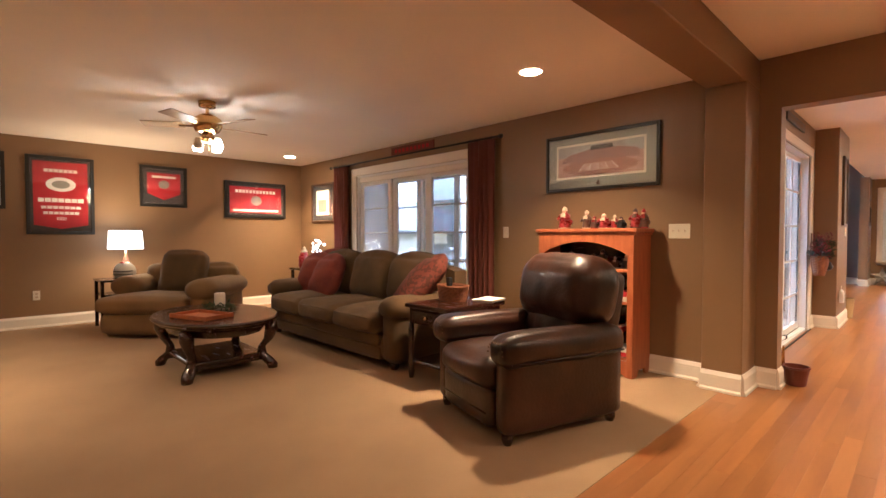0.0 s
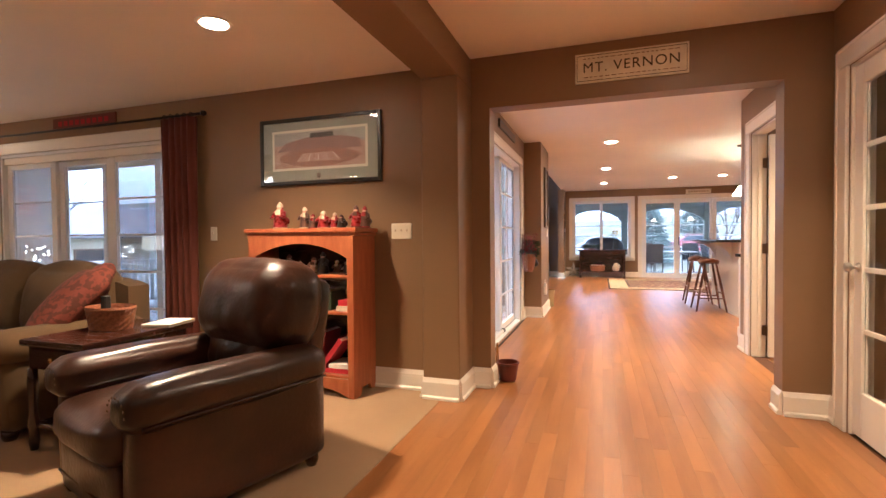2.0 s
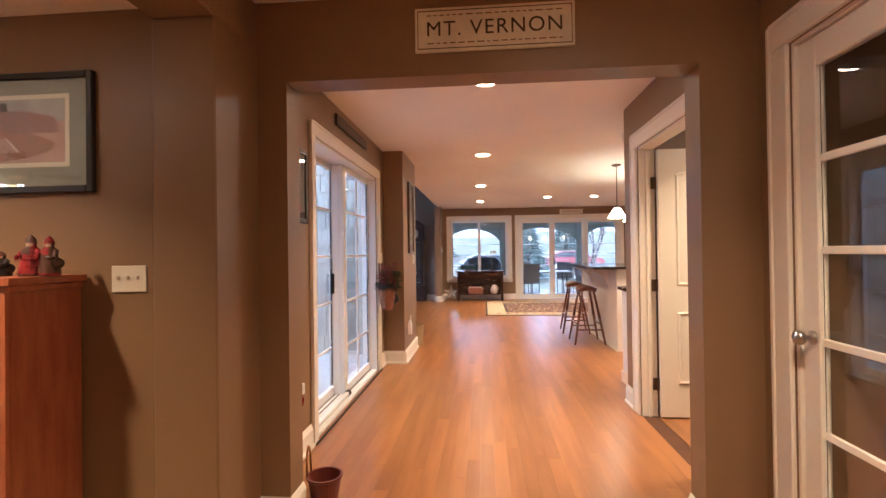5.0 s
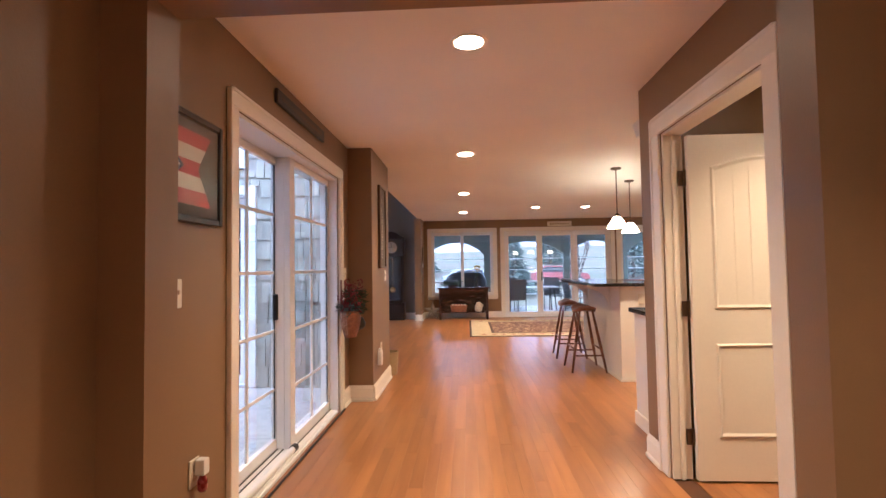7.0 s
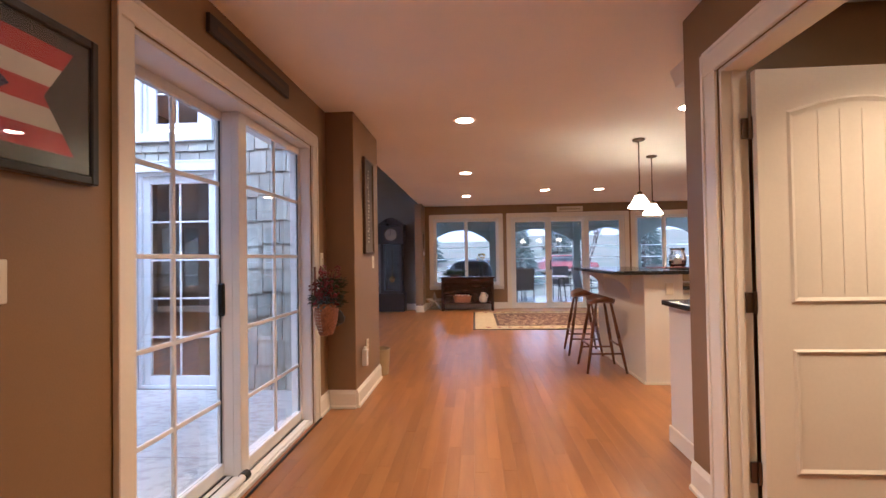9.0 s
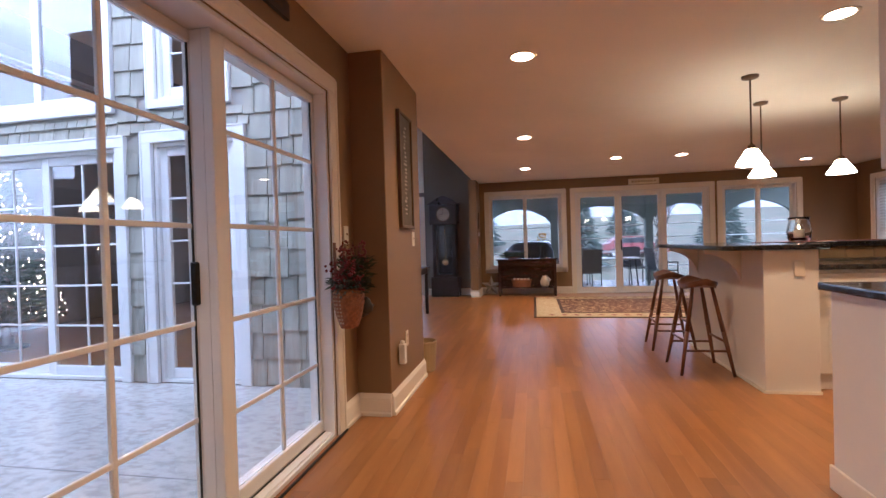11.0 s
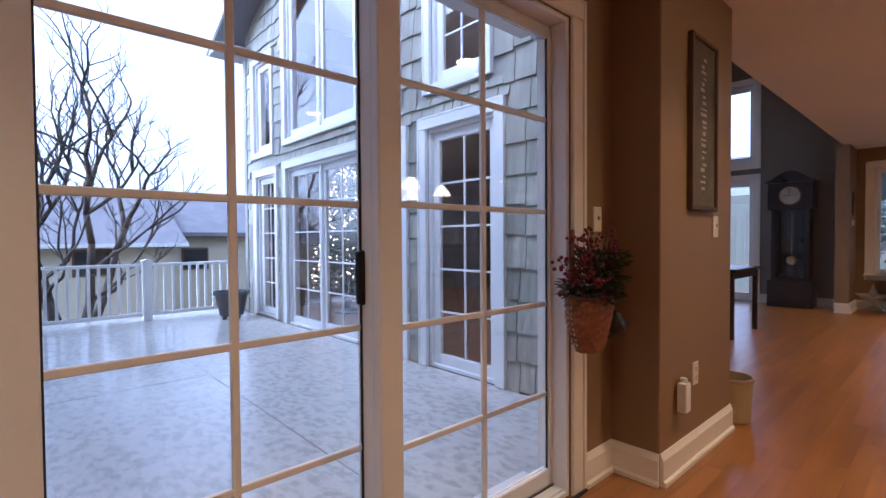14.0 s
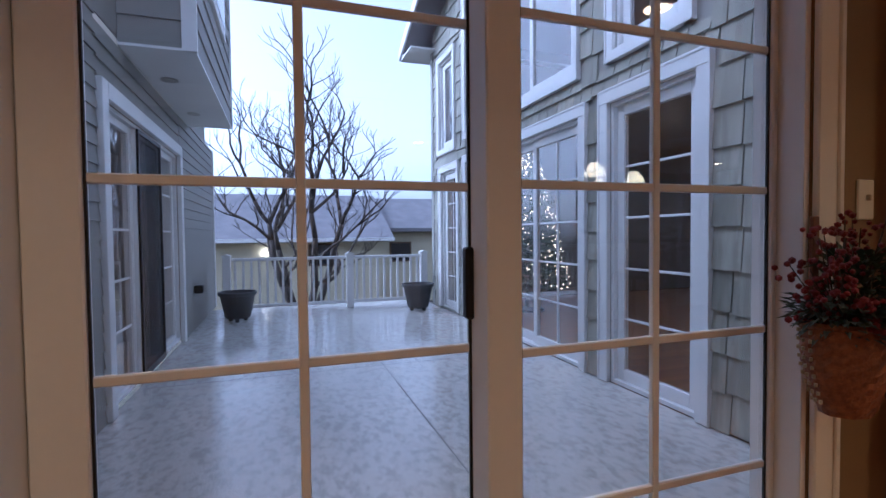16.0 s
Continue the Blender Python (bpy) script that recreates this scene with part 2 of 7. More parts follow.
solid("ceiling_living", boxes((-7.0, 0.02, -6.6, LIV_OUT, LIVING_Z, LIVING_Z + 0.18)), M_CEIL, "smooth cream painted ceiling", "ceiling")

# wall with the wide opening towards the kitchen, and the column and beam beside it
solid("wall_opening", boxes((0.06, 0.305, 0.0, 0.15, 0, HALL_Z), (2.15, 2.52, 0.0, 0.15, 0, HALL_Z), (0.305, 2.15, 0.0, 0.15, 2.075, HALL_Z)), M_WALL,
      "tan painted wall with a wide cased opening", "wall")
solid("column", boxes((-0.10, 0.165, -0.355, LIV_OUT - 0.15, 0, 2.222), bevel=0.006), M_WALL, "tan painted square column under the beam", "column")
solid("beam", boxes((-0.10, 0.165, -6.6, LIV_OUT - 0.15, 2.222, LIVING_Z + 0.1), bevel=0.006), M_WALL, "tan painted boxed ceiling beam", "beam")

# living room walls
LW0, LW1, LWT = -4.87, -2.60, 2.02     # opening of the living room slider
solid("wall_north", boxes((-7.0, LW0, LIV_IN, LIV_OUT, 0, LIVING_Z), (LW1, -0.10, LIV_IN, LIV_OUT, 0, LIVING_Z), (LW0, LW1, LIV_IN, LIV_OUT, LWT, LIVING_Z)),
      M_WALL, "tan painted living room wall around a glass door", "wall")
solid("wall_west", boxes((-7.0, -6.60, -6.6, LIV_IN, 0, LIVING_Z)), M_WALL, "tan painted living room wall hung with framed banners", "wall")
solid("wall_south", boxes((-7.0, 2.52, -6.75, -6.6, 0, HALL_Z)), M_WALL, "plain tan painted wall", "wall")

# slider wall, pillar
DY0, DY1, DT = 1.02, 2.90, 2.085
solid("wall_slider", boxes((SL_OUT, SL_IN, LIV_OUT - 0.15, DY0, 0, HALL_Z), (SL_IN - 0.165, SL_IN, DY1, 3.26, 0, HALL_Z), (SL_OUT, SL_IN, DY0, DY1, DT, HALL_Z),
                           (SL_IN - 0.02, 0.06, 0.0, 0.15, 0, HALL_Z)), M_WALL, "tan painted wall around the patio door", "wall")
solid("pillar", boxes((SL_OUT, 0.29, 3.26, 4.22, 0, HALL_Z + 2.2), bevel=0.005), M_WALL, "tan painted thick wall end beside the patio door", "pillar")
# right wall with closet door and glazed door
RX = 2.40
CY0, CY1, CT = 0.61, 1.63, 2.06
FY0, FY1, FT = -1.15, -0.20, 2.06
solid("wall_east_hall", boxes((RX, RX + 0.12, -6.6, FY0, 0, HALL_Z), (RX, RX + 0.12, FY1, 0.0, 0, HALL_Z), (RX, RX + 0.12, FY0, FY1, FT, HALL_Z),
                              (RX, RX + 0.12, 0.15, CY0, 0, HALL_Z), (RX, RX + 0.12, CY1, 1.97, 0, HALL_Z), (RX, RX + 0.12, CY0, CY1, CT, HALL_Z)), M_WALL,
      "tan painted hall wall with two doorways", "wall")
solid("wall_kitchen_south", boxes((RX + 0.12, 7.5, 1.85, 1.97, 0, HALL_Z)), M_WALL, "tan painted kitchen wall behind the cabinets", "wall")
solid("wall_kitchen_east", boxes((7.4, 7.55, 1.97, 8.6, 0, HALL_Z), (7.4, 7.55, 10.2, FAR, 0, HALL_Z), (7.4, 7.55, 8.6, 10.2, 0, 0.75), (7.4, 7.55, 8.6, 10.2, 2.1, HALL_Z)), M_WALL,
      "tan painted kitchen wall with a blind-covered window", "wall")
# closet and den behind the doors
solid("wall_closet", boxes((3.9, 4.0, 0.16, 1.85, 0, HALL_Z), (RX + 0.12, 4.0, 0.16, 0.2, 0, HALL_Z)), M_OLIVE, "olive painted closet wall", "wall")
solid("wall_den", boxes((5.4, 5.5, -4.0, 0.1, 0, HALL_Z), (RX + 0.12, 5.5, -4.1, -4.0, 0, HALL_Z), (RX + 0.12, 5.5, 0.0, 0.1, 0, HALL_Z)), M_WALL, "tan painted den wall", "wall")

# far wall with windows and slider
FW = [(0.30, 1.86, 0.55, 2.15), (2.14, 4.78, 0.0, 2.15), (5.02, 6.36, 0.55, 2.15)]
xs = [0.0] + [v for w in FW for v in (w[0], w[1])] + [7.55]
spec = [(xs[i], xs[i + 1], FAR, FAR + 0.18, 0, HALL_Z) for i in range(0, len(xs), 2)]
for x0, x1, z0, z1 in FW:
    spec.append((x0, x1, FAR, FAR + 0.18, z1, HALL_Z))
    if z0 > 0:
        spec.append((x0, x1, FAR, FAR + 0.18, 0, z0))
solid("wall_far", boxes(*spec), M_WALL, "tan painted far wall with a row of windows", "wall")
solid("wall_stub", boxes((-0.06, 0.10, 10.05, FAR + 0.1, 0, HALL_Z)), M_WALL, "short tan wall end beside the clock", "wall")

# great room shell beyond the pillar
GZ = 4.6
GN = 10.55
GW = [(-3.3, -1.22)]
solid("wall_great_north", boxes((-1.22, -0.06, GN, GN + 0.16, 0, GZ), (-6.6, -3.3, GN, GN + 0.16, 0, GZ), (-3.3, -1.22, GN, GN + 0.16, 2.12, 2.36), (-3.3, -1.22, GN, GN + 0.16, 3.75, GZ)),
      M_WALL_GREY, "taupe painted great room wall with tall windows", "wall")
solid("wall_great_west", boxes((-6.66, -6.5, WING + 0.16, GN + 0.16, 0, GZ)), M_WALL_GREY, "taupe painted great room wall", "wall")
solid("wall_great_header", boxes((0.10, 0.24, 4.22, FAR, HALL_Z + 0.002, GZ)), M_WALL_GREY, "taupe wall above the great room opening", "wall")
solid("ceiling_great", boxes((-6.66, 0.24, WING, GN + 0.2, GZ, GZ + 0.1)), M_CEIL, "high white great room ceiling", "ceiling")

# deck and its walls
solid("patio_floor", boxes((-7.3, SL_OUT + 0.001, LIV_OUT + 0.001, WING - 0.001, -0.20, -0.035)), M_DECK, "wet stamped concrete deck with a sheen of rain", "patio")

baseboard(0.165, 0.0, 0.305, 0.0, 0, -1)
baseboard(0.305, 0.0, 0.305, 0.15, 1, 0)
baseboard(-0.10, -0.355, 0.165, -0.355, 0, -1)
baseboard(0.165, -0.355, 0.165, 0.0, 1, 0)
baseboard(-0.10, LIV_IN, -0.10, -0.355, -1, 0)
baseboard(LW1 + 0.1, LIV_IN, -0.10, LIV_IN, 0, -1)
baseboard(-6.60, LIV_IN, LW0 - 0.1, LIV_IN, 0, -1)
baseboard(-6.60, -6.6, -6.60, LIV_IN, 1, 0)
baseboard(2.15, 0.0, RX, 0.0, 0, -1)
baseboard(2.15, 0.15, 2.15, 0.0, -1, 0)
baseboard(RX, FY1 + 0.1, RX, 0.0, -1, 0)
baseboard(RX, 0.15, RX, CY0 - 0.11, -1, 0)
baseboard(RX, CY1 + 0.11, RX, 1.97, -1, 0)
baseboard(SL_IN, 0.15, SL_IN, DY0 - 0.1, 1, 0)
baseboard(SL_IN, DY1 + 0.1, SL_IN, 3.26, 1, 0)
baseboard(SL_IN, 3.26, 0.29, 3.26, 0, -1)
baseboard(0.29, 3.26, 0.29, 4.22, 1, 0)
baseboard(0.29, 4.22, 0.0, 4.22, 0, 1)
baseboard(0.10, 10.05, 0.10, FAR, 1, 0)
baseboard(-0.06, 10.05, 0.10, 10.05, 0, -1)
baseboard(0.10, FAR, 2.04, FAR, 0, -1)
baseboard(4.88, FAR, 7.4, FAR, 0, -1)
baseboard(-6.5, GN, -3.3, GN, 0, -1)
baseboard(-1.22, GN, -0.06, GN, 0, -1)

# ---- doors and windows ----
M_STEEL = material("brushed_nickel", (0.55, 0.52, 0.48), 0.3, metal=1.0, vary=0.05)
M_BRASS = material("aged_bronze", (0.16, 0.11, 0.07), 0.4, metal=1.0, vary=0.08)
M_DARKMETAL = material("black_metal", (0.03, 0.028, 0.027), 0.4, metal=0.6)
M_BLIND = material("white_blind", (0.75, 0.73, 0.68), 0.5, vary=0.02)


def pane_of(parent, u0, u1, z0, z1, v, name="pane", label="clear glass pane"):
    ob = part(name, boxes((u0 + 0.001, u1 - 0.001, v - 0.003, v + 0.003, z0 + 0.001, z1 - 0.001)), M_GLASS, parent, label)
    ob.visible_shadow = False
    return ob


def sash(parent, u0, u1, z0, z1, v, side=0.08, bottom=0.1, top=0.08, cols=2, rows=5, mat=None, depth=0.045, bar=0.02, name="sash", glass=True, side2=None, bars=None):
    """A glazed leaf: stiles and rails, a grid of bars and one pane. Local x along the wall, y through it."""
    mat = mat or M_VINYL
    side2 = side if side2 is None else side2
    a, b = v - depth / 2, v + depth / 2
    fr = part(name, boxes((u0, u0 + side, a, b, z0, z1), (u1 - side2, u1, a, b, z0, z1), (u0 + side, u1 - side2, a, b, z0, z0 + bottom),
                          (u0 + side, u1 - side2, a, b, z1 - top, z1), bevel=0.004), mat, parent)
    gu0, gu1, gz0, gz1 = u0 + side, u1 - side2, z0 + bottom, z1 - top
    for i in range(1, cols):
        u = gu0 + (gu1 - gu0) * i / cols
        part("muntin", boxes((u - bar / 2, u + bar / 2, v - 0.011, v + 0.011, gz0, gz1), bevel=0.003), mat, fr)
    for z in bars or [gz0 + (gz1 - gz0) * j / rows for j in range(1, rows)]:
        part("muntin", boxes((gu0, gu1, v - 0.009, v + 0.009, z - bar / 2, z + bar / 2), bevel=0.003), mat, fr)
    if glass:
        pane_of(fr, gu0, gu1, gz0, gz1, v)
    return fr


def casing(parent, u0, u1, z0, z1, w=0.09, proud=0.02, y=0.0, bottom=False, mat=None, name="casing", sill=False):
    """Flat boards with an outer bead round an opening; the room is towards local -y."""
    mat = mat or M_TRIM
    zb = z0 - w if bottom else z0
    f = y - proud
    part(name, boxes((u0 - w, u0, f, y - 0.001, zb, z1), bevel=0.004), mat, parent)
    part(name, boxes((u1, u1 + w, f, y - 0.001, zb, z1), bevel=0.004), mat, parent)
    part(name, boxes((u0 - w, u1 + w, f - 0.003, y - 0.001, z1, z1 + w), bevel=0.004), mat, parent)
    bead = boxes((u0 - w - 0.008, u0 - w + 0.012, f - 0.008, y - 0.001, zb, z1 + w), (u1 + w - 0.012, u1 + w + 0.008, f - 0.008, y - 0.001, zb, z1 + w),
                 (u0 - w + 0.012, u1 + w - 0.012, f - 0.008, y - 0.001, z1 + w - 0.012, z1 + w + 0.008), bevel=0.003)
    part("moulding", bead, mat, parent)
    if bottom:
        part("sill" if sill else name, boxes((u0 - w - (0.02 if sill else 0), u1 + w + (0.02 if sill else 0), f - (0.03 if sill else 0.003), y - 0.001, z0 - (0.03 if sill else w), z0), bevel=0.004), mat, parent)
        if sill:
            part("apron", boxes((u0 - w, u1 + w, f, y - 0.001, z0 - w, z0 - 0.031), bevel=0.003), mat, parent)


def jamb(parent, u0, u1, z0, z1, y0, y1, t=0.02, bottom=True, mat=None):
    mat = mat or M_VINYL
    s = [(u0, u0 + t, y0, y1, z0, z1), (u1 - t, u1, y0, y1, z0, z1), (u0 + t, u1 - t, y0, y1, z1 - t, z1)]
    if bottom:
        s.append((u0 + t, u1 - t, y0, y1, z0, z0 + t))
    part("jamb", boxes(*s, bevel=0.002), mat, parent)


# patio slider beside the hall (room towards +x)
d = thing("door_1", (SL_IN, 0, 0), "white two-panel sliding patio door with grids, closed", "patio door", turn=90, kind="structure")
casing(d, DY0, DY1, 0.0, DT, w=0.085)
JD = SL_IN - SL_OUT - 0.004
part("jamb", boxes((DY0, DY0 + 0.022, 0.004, JD, 0, DT), (DY1 - 0.022, DY1, 0.004, 0.161, 0, DT), (DY0 + 0.022, DY1 - 0.022, 0.004, JD, DT - 0.022, DT),
                   (DY0 + 0.022, DY1 - 0.022, 0.004, JD, 0, 0.022), bevel=0.002), M_VINYL, d)
BARS = (0.44, 0.843, 1.25, 1.655)
sash(d, DY0 + 0.024, 2.0, 0.035, DT - 0.024, 0.20, side=0.10, side2=0.04, bottom=0.07, top=0.05, bar=0.022, bars=BARS)
sash(d, 1.955, DY1 - 0.022, 0.035, DT - 0.024, 0.10, side=0.09, side2=0.02, bottom=0.07, top=0.05, bar=0.022, bars=BARS)
part("track", boxes((DY0 + 0.024, DY1 - 0.024, 0.02, 0.245, 0.0225, 0.032), bevel=0.002), M_VINYL, d, "white sill track")
for v in (0.07, 0.132, 0.172):
    part("track_groove", boxes((DY0 + 0.024, DY1 - 0.024, v - 0.004, v + 0.004, 0.0325, 0.036)), M_DARKMETAL, d, "dark track groove")
part("threshold", boxes((DY0 - 0.085, DY1 + 0.085, -0.036, -0.0245, 0.0005, 0.014), bevel=0.002), M_BLACK, d, "dark threshold strip along the floor")
part("latch_handle", boxes((1.938, 1.968, 0.165, 0.198, 0.92, 1.10), bevel=0.006), M_DARKMETAL, d, "black pull handle")
for u, v, z0, z1 in ((DY0 + 0.126, 0.186, 0.106, 2.010), (1.957, 0.186, 0.106, 2.010), (2.047, 0.086, 0.106, 2.010), (2.856, 0.086, 0.106, 2.010)):
    part("gasket", boxes((u - 0.003, u + 0.003, v + 0.003, v + 0.010, z0, z1)), M_BLACK, d, "black glazing gasket")
part("interlock", boxes((1.957, 1.999, 0.123, 0.177, 0.036, DT - 0.026)), M_VINYL, d, "white interlock between the leaves")
part("security_bar", rods(((DY0 + 0.04, 0.045, 0.054), (1.9, 0.045, 0.054), 0.021)), M_VINYL, d, "white bar lying in the track")
part("bar_end", rods(((1.9, 0.045, 0.054), (1.95, 0.045, 0.054), 0.026)), M_BLACK, d, "black rubber bar end")

# closet door, standing open into the closet (room towards -x)
d = thing("door_2", (RX, 0, 0), "white two-panel arched-top door standing open inwards", "door", turn=-90, kind="structure")
casing(d, -CY1, -CY0, 0.0, CT, w=0.105)
jamb(d, -CY1, -CY0, 0.0, CT, 0.003, 0.118, 0.016, bottom=False, mat=M_TRIM)
part("door_stop", boxes((-CY1 + 0.016, -CY1 + 0.028, 0.05, 0.07, 0, CT - 0.016), (-CY0 - 0.028, -CY0 - 0.016, 0.05, 0.07, 0, CT - 0.016)), M_TRIM, d)
leaf = part("leaf", boxes((-CY1 + 0.03, -CY1 + 0.066, 0.125, 1.02, 0.012, 2.03), bevel=0.002), M_TRIM, d)
fy = -CY1 + 0.066


def arch_panel(w0, w1, z0, z1, rise):
    pts = [(w0, z0), (w1, z0), (w1, z1 - rise)]
    for i in range(1, 12):
        k = i / 12
        pts.append((w1 + (w0 - w1) * k, z1 - rise + rise * math.sin(math.pi * k)))
    pts.append((w0, z1 - rise))
    return pts


for z0, z1, rise in ((0.26, 0.80, 0.0), (1.0, 1.90, 0.06)):
    outer, inner = arch_panel(0.25, 0.88, z0, z1, rise), arch_panel(0.275, 0.855, z0 + 0.025, z1 - 0.025, rise)
    bm = bmesh.new()
    ov = [bm.verts.new((fy + 0.001, a, b)) for a, b in outer]
    mv = [bm.verts.new((fy + 0.009, a * 0.6 + c * 0.4, b * 0.6 + e * 0.4)) for (a, b), (c, e) in zip(outer, inner)]
    iv = [bm.verts.new((fy + 0.002, a, b)) for a, b in inner]
    n_ = len(outer)
    for i in range(n_):
        j = (i + 1) % n_
        bm.faces.new((ov[i], ov[j], mv[j], mv[i]))
        bm.faces.new((mv[i], mv[j], iv[j], iv[i]))
    bmesh.ops.recalc_face_normals(bm, faces=bm.faces[:])
    part("panel_moulding", bm, M_TRIM, leaf)
    for k in range(1, 6 if rise else 1):
        w = 0.29 + 0.55 * k / 6
        part("bead_groove", boxes((fy + 0.0008, fy + 0.003, w - 0.003, w + 0.003, z0 + 0.04, z1 - 0.06)), M_TRIM, leaf)
for z in (0.25, 1.0, 1.78):
    h = part("hinge", boxes((-CY1 + 0.017, -CY1 + 0.03, 0.085, 0.124, z - 0.045, z + 0.045)), M_BRASS, d, "dark bronze hinge")
    part("hinge_pin", rods(((-CY1 + 0.034, 0.118, z - 0.05), (-CY1 + 0.034, 0.118, z + 0.05), 0.008)), M_BRASS, h)

# glazed door to the den (room towards -x)
d = thing("door_3", (RX, 0, 0), "white ten-pane glazed interior door, closed", "french door", turn=-90, kind="structure")
casing(d, -FY1, -FY0, 0.0, FT, w=0.105)
jamb(d, -FY1, -FY0, 0.0, FT, 0.003, 0.118, 0.016, bottom=False, mat=M_TRIM)
lf = sash(d, -FY1 + 0.018, -FY0 - 0.018, 0.01, FT - 0.02, 0.035, side=0.09, bottom=0.25, top=0.11, cols=2, rows=5, mat=M_TRIM, depth=0.036, bar=0.028, name="leaf")
kx = -FY1 + 0.075
kn = part("knob", turned([(0.026, 0), (0.026, 0.006), (0.010, 0.010), (0.010, 0.03), (0.022, 0.036), (0.028, 0.048), (0.024, 0.062), (0.006, 0.068)]), M_STEEL, d, "brushed nickel knob", smooth=True)
kn.matrix_basis = pose(kx, 0.016, 0.94, 90, 0, 0)

# far windows and slider
for i, (x0, x1, z0, z1) in enumerate(FW):
    if z0 > 0:
        d = thing("window_%d" % (i + 1), (0, FAR, 0), "white two-light window facing the porch", "window", kind="structure")
        casing(d, x0, x1, z0, z1, bottom=True, sill=True)
        jamb(d, x0, x1, z0, z1, 0.004, 0.176, 0.02)
        xm = (x0 + x1) / 2
        sash(d, x0 + 0.022, xm + 0.01, z0 + 0.022, z1 - 0.022, 0.07, side=0.05, bottom=0.055, top=0.055, cols=1, rows=1)
        sash(d, xm - 0.01, x1 - 0.022, z0 + 0.022, z1 - 0.022, 0.12, side=0.05, bottom=0.055, top=0.055, cols=1, rows=1)
        part("mullion", boxes((xm - 0.03, xm + 0.03, 0.005, 0.044, z0 + 0.02, z1 - 0.02), bevel=0.003), M_VINYL, d)
    else:
        d = thing("door_4", (0, FAR, 0), "white three-panel sliding porch door, closed", "patio door", kind="structure")
        casing(d, x0, x1, z0, z1)
        jamb(d, x0, x1, z0, z1, 0.004, 0.176, 0.022)
        third = (x1 - x0 - 0.044) / 3
        for k in range(3):
            a = x0 + 0.022 + third * k
            sash(d, a - (0.015 if k else 0), a + third + (0.015 if k < 2 else 0), 0.025, z1 - 0.024, 0.06 + 0.055 * (k % 2), side=0.09, bottom=0.1, top=0.09, cols=1, rows=1)
        part("door_handle", boxes((x0 + third + 0.05, x0 + third + 0.075, -0.005, 0.03, 0.9, 1.12), bevel=0.005), M_DARKMETAL, d, "black pull handle")

# great room windows seen past the clock
d = thing("window_4", (0, GN, 0), "tall white windows in two tiers", "window", kind="structure")
for z0, z1 in ((0.02, 2.10), (2.38, 3.74)):
    casing(d, -3.3, -1.22, z0, z1, bottom=z0 > 1)
    jamb(d, -3.3, -1.22, z0, z1, 0.004, 0.15, 0.02)
    sash(d, -3.27, -2.25, z0 + 0.022, z1 - 0.022, 0.08, side=0.06, cols=1, rows=1)
    sash(d, -2.25, -1.24, z0 + 0.022, z1 - 0.022, 0.08, side=0.06, cols=1, rows=1)

# kitchen window with a blind
d = thing("window_5", (7.4, 0, 0), "kitchen window behind a lowered white blind", "window", turn=-90, kind="structure")
casing(d, -10.2, -8.6, 0.75, 2.1, bottom=True, sill=True)
jamb(d, -10.2, -8.6, 0.75, 2.1, 0.004, 0.145, 0.02)
sash(d, -10.18, -8.62, 0.77, 2.08, 0.10, side=0.06, cols=1, rows=2)
for k in range(24):
    z = 0.80 + k * 0.053
    part("blind_slat", prism([(0.022, z), (0.025, z - 0.004), (0.058, z + 0.036), (0.055, z + 0.04)], 1.54, "x", -10.17), M_BLIND, d)

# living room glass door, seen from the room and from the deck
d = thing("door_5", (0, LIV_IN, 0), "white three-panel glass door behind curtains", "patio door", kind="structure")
W_ = LIV_OUT - LIV_IN
casing(d, LW0, LW1, 0.0, LWT, w=0.10)
jamb(d, LW0, LW1, 0.0, LWT, 0.004, W_ - 0.004, 0.03)
part("header", boxes((LW0 + 0.03, LW1 - 0.03, 0.02, 0.10, LWT - 0.10, LWT - 0.031), bevel=0.004), M_TRIM, d)
third = (LW1 - LW0 - 0.06) / 3
for k in range(3):
    a = LW0 + 0.03 + third * k
    sash(d, a, a + third, 0.04, LWT - 0.101, 0.07 + 0.03 * (k % 2), side=0.075, bottom=0.1, top=0.05, cols=1, rows=5 if k != 1 else 1)
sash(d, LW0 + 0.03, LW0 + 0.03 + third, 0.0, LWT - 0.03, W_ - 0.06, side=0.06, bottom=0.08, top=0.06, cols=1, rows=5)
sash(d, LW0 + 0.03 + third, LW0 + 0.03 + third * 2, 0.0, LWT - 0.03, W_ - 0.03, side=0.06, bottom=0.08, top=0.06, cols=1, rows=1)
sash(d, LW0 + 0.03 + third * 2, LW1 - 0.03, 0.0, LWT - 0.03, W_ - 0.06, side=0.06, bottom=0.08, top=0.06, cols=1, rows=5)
for (a, b, z0, z1) in ((LW0 - 0.11, LW0, -0.03, LWT + 0.11), (LW1, LW1 + 0.11, -0.03, LWT + 0.11), (LW0, LW1, LWT, LWT + 0.11)):
    part("outer_trim", boxes((a, b, W_ + 0.001, W_ + 0.045, z0, z1), bevel=0.004), M_VINYL, d)

